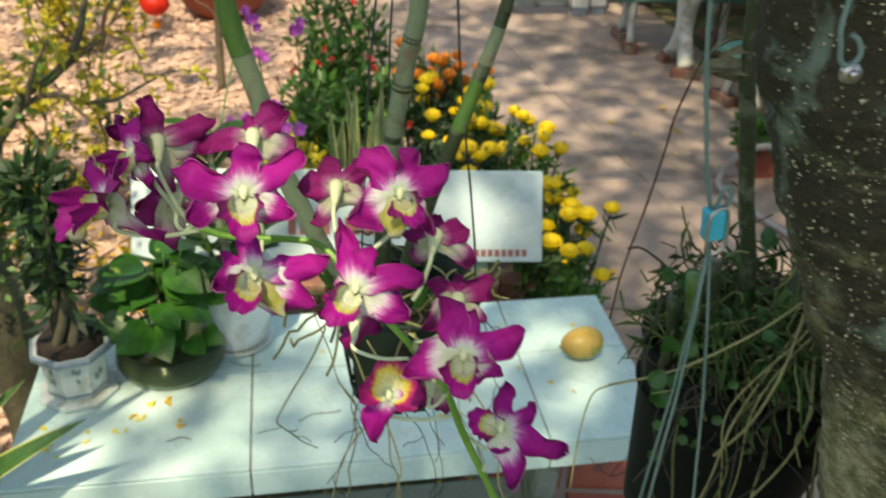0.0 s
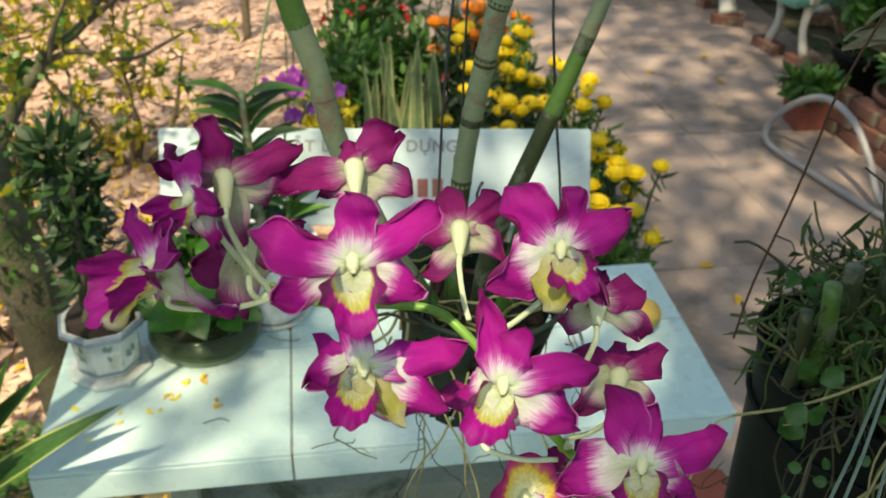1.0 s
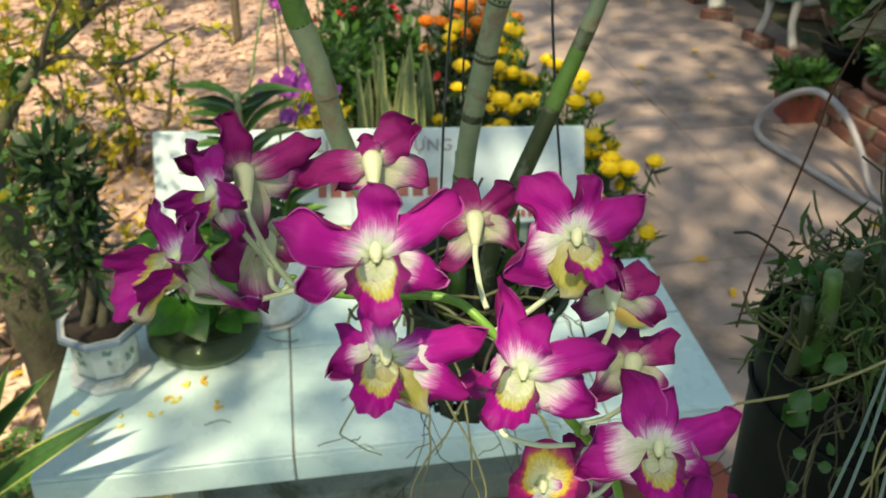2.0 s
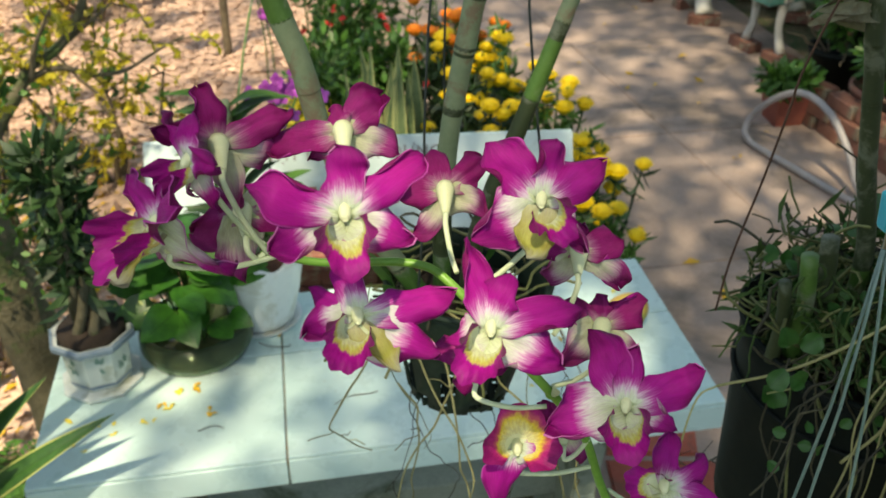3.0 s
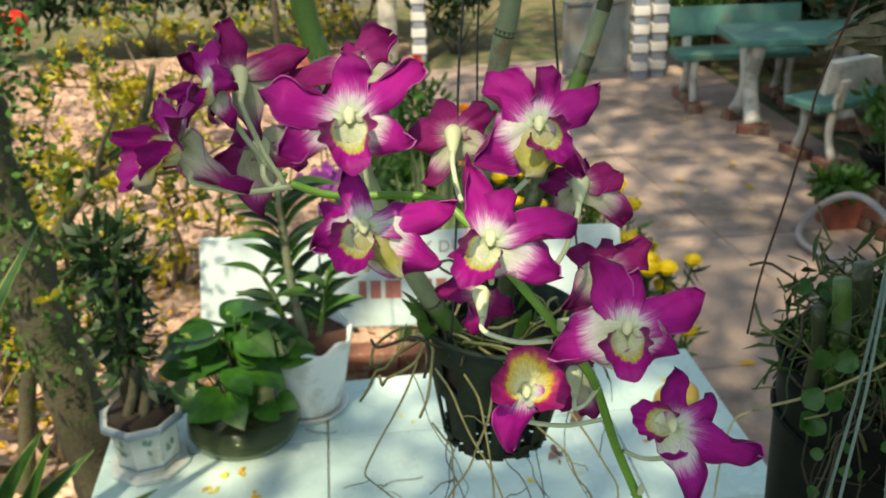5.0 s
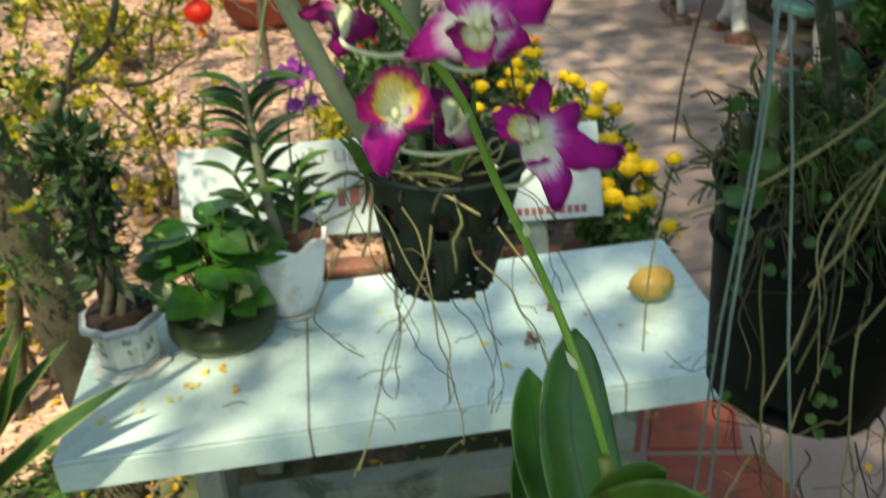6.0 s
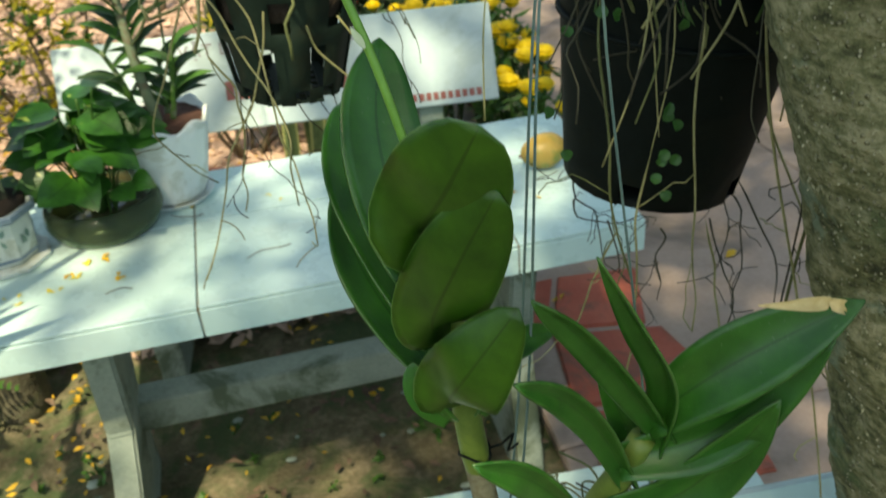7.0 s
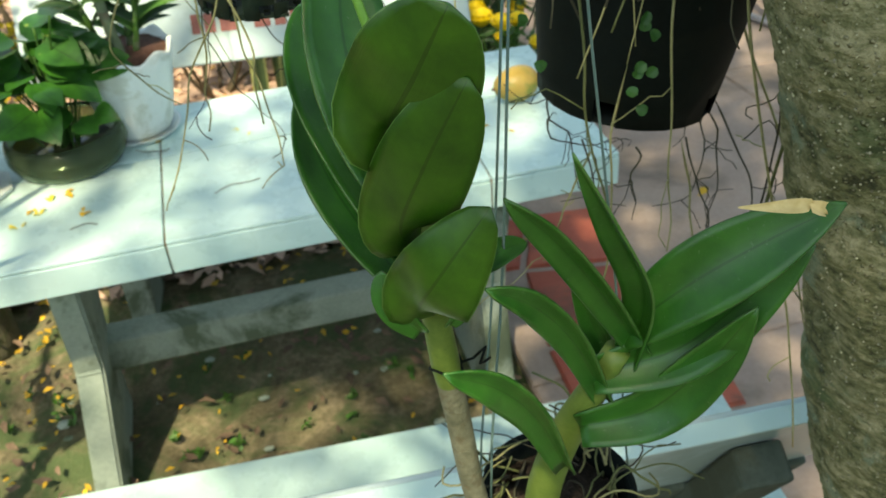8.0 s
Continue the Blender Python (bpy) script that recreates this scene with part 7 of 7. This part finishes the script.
# ---- the flower bed behind the far bench ----
kerb = thing("kerb", (0, 0, 0), "low border of old red bricks round the flower bed", "kerb", kind="structure")
bm = bmesh.new()
box(bm, (0, 0, 0), (0.2, 0.09, 0.065), bevel=0.006)
BRICK = mesh_of("brick", bm, M_BRICK, False)
for row in range(3):
    for k in range(7):
        b = part("brick", BRICK, None, kerb)
        b.matrix_basis = pose(-0.30 + 0.21 * k + 0.10 * (row % 2) + rng.uniform(-0.006, 0.006), 1.58 + rng.uniform(-0.006, 0.006) - 0.02 * k, 0.03 + 0.07 * row, 0, 0, -6 + rng.uniform(-2, 2))
for k in range(14):
    b = part("brick", BRICK, None, kerb)
    b.matrix_basis = pose(1.10 + 0.0 * k, 1.55 + 0.21 * k, 0.03, 0, 0, 90 + rng.uniform(-3, 3))


def marigold(at, seed, height, heads, colour, label):
    r = random.Random(seed)
    p = thing("marigold", at, label, "marigold", "marigolds in the flower bed")
    bm = bmesh.new()
    tops = []
    for k in range(heads + 4):
        a, rad = r.uniform(0, 6.283), r.uniform(0.02, 0.135)
        top = Vector((rad * math.cos(a), rad * math.sin(a), height * r.uniform(0.84, 1.08)))
        line = smooth_line([(0.02 * math.cos(a), 0.02 * math.sin(a), -0.02), (rad * 0.6 * math.cos(a), rad * 0.6 * math.sin(a), height * 0.5), top], 5)
        tube(bm, line, 0.004, 5)
        tops.append(top)
        leaves_along(bm, line, 48, 0.060, 0.014, r, lift=0.1, t0=0.2)
    tagged(part("foliage", bm, M_LEAFDARK if seed % 2 else M_LEAF, p, "dark feathery leaves"), kind="stuff")
    for top in tops[:heads]:
        bm = bmesh.new()
        rad = r.uniform(0.029, 0.041)
        for ring, (el, n, k) in enumerate(((0.15, 14, 1.0), (0.5, 12, 0.95), (0.9, 9, 0.85), (1.25, 6, 0.7))):
            for j in range(n):
                a = 6.283 * j / n + ring
                d = Vector((math.cos(a) * math.cos(el), math.sin(a) * math.cos(el), math.sin(el)))
                blade(bm, top + d * rad * 0.35, top + d * rad * 1.05 * k, rad * 0.62, Vector((0, 0, 1)) - d * 0.3, sag=0.1, nu=2, nv=2, foot=0.5, fat=0.7, point=0.0)
        bmesh.ops.create_icosphere(bm, subdivisions=2, radius=rad * 0.74, matrix=Matrix.Translation(top + Vector((0, 0, 0.003))))
        part("flower_head", bm, colour, p)
    return p


for k, (x, y, h, n, c) in enumerate(((0.98, 1.02, 0.56, 5, 0), (1.04, 1.24, 0.60, 7, 0), (0.99, 1.45, 0.62, 6, 0), (0.80, 1.70, 0.60, 8, 0), (1.03, 1.78, 0.62, 8, 0), (0.64, 1.68, 0.58, 4, 0), (0.97, 2.05, 0.62, 9, 0), (0.78, 2.05, 0.60, 8, 0), (0.96, 2.32, 0.62, 7, 0), (0.72, 2.33, 0.63, 6, 0), (0.88, 2.52, 0.66, 8, 1), (0.70, 2.46, 0.66, 7, 1), (0.76, 2.72, 0.68, 6, 1))):
    marigold((x, y, 0), 200 + k, h, n, M_ORANGE if c else M_YELLOW, "orange marigold plant in bloom behind the bench" if c else "yellow marigold plant in full bloom behind the bench")


def bush(name, at, radii, count, size, material, label, seed, blossoms=0, blossom_mat=None, category="bush"):
    r = random.Random(seed)
    b = thing(name, at, label, category)
    for k in range(7):
        a = 6.283 * k / 7
        bm = bmesh.new()
        tube(bm, wander((0.02 * math.cos(a), 0.02 * math.sin(a), -0.03), (0.5 * math.cos(a), 0.5 * math.sin(a), 1), radii[2] * 1.6, 6, 0.2, -0.1, r), lambda u: 0.010 * (1 - 0.6 * u), 6)
        part("branch", bm, M_TWIG, b)
    bm = bmesh.new()
    for _ in range(9):
        c = Vector((r.uniform(-0.55, 0.55) * radii[0], r.uniform(-0.55, 0.55) * radii[1], radii[2] * r.uniform(0.7, 1.55)))
        clump(bm, c, [q * 0.55 for q in radii], count // 9, size, size * 0.42, r, shell=0.3)
    tagged(part("foliage", bm, material, b), kind="stuff")
    for _ in range(blossoms):
        a, e = r.uniform(0, 6.283), r.uniform(0.1, 1.5)
        c = Vector((radii[0] * math.cos(a) * math.cos(e), radii[1] * math.sin(a) * math.cos(e), radii[2] * (1.05 + 0.95 * math.sin(e))))
        bm = bmesh.new()
        for _ in range(9):
            d = rand_dir(r, 0.5)
            blade(bm, c, c + d * 0.024, 0.016, rand_dir(r, 1), nu=2, nv=2)
        part("blossom", bm, blossom_mat, b)
    return b


bush("flowering_bush", (0.36, 2.50, 0), (0.36, 0.34, 0.36), 2600, 0.055, M_LEAF, "dense green bush with a few red blossoms", 301, 6, M_RED)
bush("flowering_bush", (0.42, 3.25, 0), (0.34, 0.34, 0.42), 1700, 0.055, M_LEAF, "green bush with pink and red blossoms", 302, 8, M_RED)
bush("yellow_shrub", (0.10, 2.05, 0), (0.16, 0.16, 0.34), 420, 0.05, M_LEAFYEL, "thin shrub with yellow-green leaves", 303)
sans = thing("snake_plant", (0.38, 1.72, 0), "snake plant with pale-edged upright leaves", "plant")
r7 = random.Random(55)
for k in range(12):
    x, y = r7.uniform(-0.16, 0.16), r7.uniform(-0.10, 0.10)
    tall = r7.uniform(0.66, 1.0)
    bm = bmesh.new()
    blade(bm, (x, y, 0.0), (x + r7.uniform(-0.13, 0.13), y + r7.uniform(-0.05, 0.05), tall), r7.uniform(0.048, 0.072), (r7.uniform(-0.6, 0.6), -1, 0.2), sag=r7.uniform(-0.03, 0.03), fold=0.4, nu=9, nv=4, fat=0.5, point=0.8, foot=0.6, twist=r7.uniform(-0.5, 0.5))
    part("leaf", bm, M_SNAKEGREY, sans)
for x, y, z, s in ((-0.05, 3.0, 0.74, 71), (0.16, 3.0, 0.72, 72), (-0.02, 3.02, 0.60, 73)):
    sp = thing("orchid_spray", (x, y, 0), "purple orchid blossoms on a thin stalk in the bed", "orchid")
    bm = bmesh.new()
    tube(bm, smooth_line([(0, 0.03, -0.02), (0.02, 0.02, z * 0.6), (0, 0, z)], 5), 0.004, 5)
    part("flower_spike", bm, M_CANEG, sp)
    purple_spray(sp, (0, 0, z), s, 5, 0.06, 0.022)

# ---- further off, towards the gate ----
def big_bowl():
    b = thing("clay_bowl", (-0.32, 5.75, 0), "wide shallow red clay bowl planter", "planter")
    bm = bmesh.new()
    lathe(bm, [(0.0, 0.0), (0.20, 0.0), (0.30, 0.10), (0.36, 0.24), (0.38, 0.26), (0.38, 0.29), (0.34, 0.29), (0.30, 0.20), (0.0, 0.20)], 40)
    part("bowl", bm, M_TERRACOTTA, b)


big_bowl()


def lantern(at, size, label):
    l = thing("lantern", at, label, "lantern", "red lanterns")
    bm = bmesh.new()
    n = 20
    rings = [(size * math.sin(math.pi * (0.1 + 0.8 * i / 10)), size * 0.86 * math.cos(math.pi * (0.1 + 0.8 * i / 10))) for i in range(11)]
    grid = [[bm.verts.new((rr * (1 + 0.035 * math.cos(a * 10)) * math.cos(a), rr * (1 + 0.035 * math.cos(a * 10)) * math.sin(a), z)) for a in (2 * math.pi * k / 40 for k in range(40))] for rr, z in rings]
    for i in range(10):
        for k in range(40):
            bm.faces.new((grid[i][k], grid[i][(k + 1) % 40], grid[i + 1][(k + 1) % 40], grid[i + 1][k]))
    part("shade", bm, M_LANTERN, l)
    bm = bmesh.new()
    tube(bm, smooth_line([(0, 0, -size * 0.8), (0.004, 0, -size * 1.25), (0, 0, -size * 1.4)], 3), 0.006, 6)
    bmesh.ops.create_icosphere(bm, subdivisions=2, radius=size * 0.34, matrix=Matrix.Translation((0, 0, -size * 1.5)))
    part("tassel", bm, M_ORANGE, l, "orange tassel ball")
    bm = bmesh.new()
    tube(bm, [(0, 0, size * 0.8), (0, 0, size * 3), (0.01, 0, 1.6)], 0.003, 5)
    part("cord", bm, M_TWIG, l)


lantern((-0.60, 4.0, 0.565), 0.080, "round red cloth lantern with an orange tassel")
lantern((-1.32, 3.0, 1.17), 0.060, "small round red cloth lantern among branches")

gate = thing("gate", (2.07, 5.62, 0), "low grey sheet metal garden gate, closed", "gate", turn=-4)
for s in (-1, 1):
    bm = bmesh.new()
    box(bm, (s * 0.128, 0, 0.34), (0.25, 0.02, 0.56))
    leaf = part("gate_leaf", bm, M_GATE, gate, smooth=False)
    for c, sz in (((s * 0.128, -0.012, 0.08), (0.25, 0.03, 0.03)), ((s * 0.128, -0.012, 0.61), (0.25, 0.03, 0.03)), ((s * 0.018, -0.012, 0.34), (0.03, 0.03, 0.56)), ((s * 0.238, -0.012, 0.34), (0.03, 0.03, 0.56))):
        bm = bmesh.new()
        box(bm, c, sz, bevel=0.003)
        part("rail", bm, M_GATE, leaf, smooth=False)
for x, y in ((2.415, 5.60), (2.57, 5.62), (0.80, 6.62)):
    pl = thing("gate_pillar", (x, y, 0), "gate pillar of white and blue-grey stacked blocks", "pillar", "gate pillars", turn=-8)
    for k in range(25):
        bm = bmesh.new()
        w = 0.125 if k % 2 else 0.105
        box(bm, (0, 0, 0.035 + 0.071 * k), (w, w, 0.069), bevel=0.005)
        part("block", bm, M_PILLARW if k % 2 else M_PILLARD, pl, smooth=False)
bm = bmesh.new()
tube(bm, smooth_line([(0.52, 6.62, -0.05), (0.54, 6.6, 0.6), (0.55, 6.6, 1.4), (0.5, 6.6, 2.6)], 5), lambda u: 0.085 - 0.02 * u, 14)
tagged(part("pale_trunk", bm, M_WHITESTONE), "pale slender tree trunk beside the gate", "tree")


def stone_bench(at, turn, label, board):
    b = thing("stone_bench", at, label, "bench", "painted stone benches", turn=turn)
    for nm, c, s, m, t in (("seat", (0, 0, 0.37), (0.92, 0.28, 0.045), M_GREENPAINT, None), ("backrest", (0, 0.16, 0.56), (0.92, 0.04, 0.20), board, Matrix.Rotation(radians(-12), 3, "X"))):
        bm = bmesh.new()
        box(bm, c, s, t, bevel=0.008)
        part(nm, bm, m, b, smooth=False)
    for x in (-0.33, 0.33):
        for y in (-0.10, 0.12):
            bm = bmesh.new()
            tube(bm, smooth_line([(x, y * 1.3, 0.06), (x, y * 0.9, 0.2), (x, y, 0.36)], 3), [0.030, 0.026, 0.024, 0.022, 0.024, 0.027, 0.030], 8)
            part("leg", bm, M_WHITESTONE, b, "white stone leg")
            f = part("brick", BRICK, None, b)
            f.matrix_basis = pose(x, y * 1.3, 0.032, 0, 0, 90 + 40 * y)
        bm = bmesh.new()
        box(bm, (x, 0.155, 0.45), (0.06, 0.04, 0.18), Matrix.Rotation(radians(-12), 3, "X"), bevel=0.006)
        part("support", bm, M_WHITESTONE, b, smooth=False)


stone_bench((2.86, 4.78, 0), -6, "green painted stone bench on brick footings", M_GREENPAINT)
stone_bench((3.12, 3.62, 0), 196, "stone bench with green seat and bare stone backrest", M_WHITESTONE)
tb = thing("stone_table", (3.02, 4.25, 0), "green-topped stone table on white crossed legs", "table", turn=-6)
bm = bmesh.new()
box(bm, (0, 0, 0.60), (0.95, 0.5, 0.05), bevel=0.01)
part("tabletop", bm, M_GREENPAINT, tb, "green painted top", smooth=False)
for x in (-0.30, 0.30):
    for s in (-1, 1):
        bm = bmesh.new()
        tube(bm, smooth_line([(x, s * 0.17, 0.06), (x, s * 0.10, 0.14), (x, s * 0.035, 0.30), (x, s * 0.09, 0.48), (x, s * 0.13, 0.575)], 4), lambda u: 0.062 - 0.055 * u + 0.05 * u * u, 10)
        part("leg", bm, M_WHITESTONE, tb, "white curved stone leg")
        f = part("brick", BRICK, None, tb)
        f.matrix_basis = pose(x, s * 0.17, 0.032, 0, 0, 20 * s)

# plants along the path's right side
def clay_pot(at, rad, h, material, label, leafy, seed, square=False):
    p = thing("plant_pot", at, label, "pot", "pots along the path")
    bm = bmesh.new()
    lathe(bm, [(0.0, 0.0), (rad * 0.75, 0.0), (rad, h * 0.88), (rad * 1.08, h * 0.88), (rad * 1.08, h), (rad * 0.94, h), (rad * 0.9, h * 0.85), (0.0, h * 0.82)], 4 if square else 28)
    part("body", bm, material, p, smooth=not square)
    bush("pot_plant", (at[0], at[1], h * 0.8), (rad * 1.25, rad * 1.25, leafy), 420, 0.07, M_LEAF, "green leafy plant in a clay pot", seed, category="plant")


clay_pot((2.50, 2.66, 0), 0.13, 0.20, M_TERRACOTTA, "square red clay pot", 0.07, 401, True)
clay_pot((2.86, 2.42, 0), 0.15, 0.26, M_BRICK, "brown clay pot behind the brick edging", 0.16, 402)
clay_pot((2.90, 1.98, 0), 0.15, 0.26, M_TERRACOTTA, "red clay pot behind the brick edging", 0.16, 403)
clay_pot((2.92, 2.95, 0), 0.14, 0.26, M_BLACK, "black plastic plant pot by the path", 0.22, 404)
for row in range(3):
    for k in range(6):
        b = part("brick", BRICK, None, kerb)
        b.matrix_basis = pose(2.62 + 0.035 * k + 0.01 * row, 2.62 - 0.21 * k - 0.09 * (row % 2), 0.04 + 0.07 * row, 0, rng.uniform(-3, 3), 98 + rng.uniform(-5, 5))
bm = bmesh.new()
tube(bm, smooth_line([(2.62, 1.30, 0.03), (2.45, 1.62, 0.025), (2.37, 1.83, 0.025), (2.28, 2.15, 0.025), (2.21, 2.42, 0.03), (2.23, 2.50, 0.09), (2.28, 2.42, 0.23), (2.32, 2.24, 0.34), (2.37, 2.08, 0.31), (2.41, 1.95, 0.19), (2.43, 1.82, 0.05), (2.52, 1.66, 0.025), (2.70, 1.50, 0.025)], 6), 0.016, 10)
tagged(part("hose", bm, M_HOSE), "grey rubber hose looped on the path", "hose")
bush("garden_shrub", (3.15, 1.45, 0), (0.4, 0.5, 0.45), 1500, 0.10, M_LEAFDARK, "dark leafy garden shrub behind the pots", 413)
bush("garden_shrub", (3.25, 2.9, 0), (0.35, 0.45, 0.45), 1500, 0.10, M_LEAFDARK, "dark leafy garden shrub behind the pots", 414)
bush("garden_shrub", (3.55, 2.4, 0), (0.55, 0.7, 0.55), 2200, 0.10, M_LEAFDARK, "dark leafy garden shrub beside the path", 405)
bush("garden_shrub", (3.9, 4.2, 0), (0.6, 0.9, 0.7), 2200, 0.11, M_LEAFDARK, "dark leafy garden shrub beside the path", 406)
bush("garden_shrub", (3.0, 5.9, 0), (0.4, 0.4, 0.42), 1300, 0.08, M_LEAF, "green shrub beside the gate pillar", 407)
bush("garden_shrub", (3.35, 0.9, 0), (0.5, 0.7, 0.5), 1500, 0.10, M_LEAFDARK, "dark leafy garden shrub beside the path", 408)
bush("garden_shrub", (3.55, 5.55, 0), (0.45, 0.35, 0.62), 1800, 0.09, M_LEAFDARK, "dark leafy shrub against the board fence", 415)
bush("garden_shrub", (4.35, 5.6, 0), (0.5, 0.35, 0.6), 1800, 0.09, M_LEAFDARK, "dark leafy shrub against the board fence", 416)
bush("garden_shrub", (1.15, 6.9, 0), (0.45, 0.35, 0.5), 1500, 0.09, M_LEAFDARK, "dark leafy shrub between the gate pillars", 417)
bush("hedge", (0.35, 7.6, 0), (0.9, 0.4, 0.95), 2600, 0.11, M_LEAFDARK, "dark garden hedge beside the gate", 412, category="hedge")
bush("hedge", (-1.6, 7.5, 0), (2.2, 0.4, 0.85), 4200, 0.12, M_LEAFDARK, "dark garden hedge behind the litter", 409, category="hedge")
bush("hedge", (-4.0, 5.5, 0), (0.7, 2.6, 0.9), 3600, 0.13, M_LEAF, "tall green garden hedge by the wall", 410, category="hedge")
bush("hedge", (-3.0, 1.3, 0), (0.6, 1.5, 0.7), 2400, 0.10, M_LEAFDARK, "dark green garden hedge behind shrubs", 411, category="hedge")

# old boards and walls that close the garden
fence = thing("fence", (4.0, 6.15, 0), "fence of old brown boards", "fence", turn=-8)
for k in range(15):
    bm = bmesh.new()
    box(bm, (-1.15 + 0.165 * k, 0, 0.9 + rng.uniform(-0.05, 0.05)), (0.15, 0.022, 1.8), bevel=0.003)
    part("board", bm, M_WOODDARK, fence, smooth=False)
M_WALL = mat("old_plaster", (0.20, 0.20, 0.16), (0.32, 0.31, 0.26), 2, 30, 0.9, bump=0.3, stain=(0.18, 0.19, 0.15), stain_scale=1.5)
for nm, c, s in (("wall_north", (0, 9.4, 1.2), (14, 0.15, 2.6)), ("wall_south", (0, -6.6, 0.9), (14, 0.15, 1.9)), ("wall_west", (-6.2, 1.9, 1.2), (0.15, 14.8, 2.6)), ("wall_east", (6.2, 1.9, 1.2), (0.15, 14.8, 2.6))):
    bm = bmesh.new()
    box(bm, c, s)
    tagged(part(nm, bm, M_WALL, smooth=False), "weathered plaster garden wall", "wall", kind="structure")
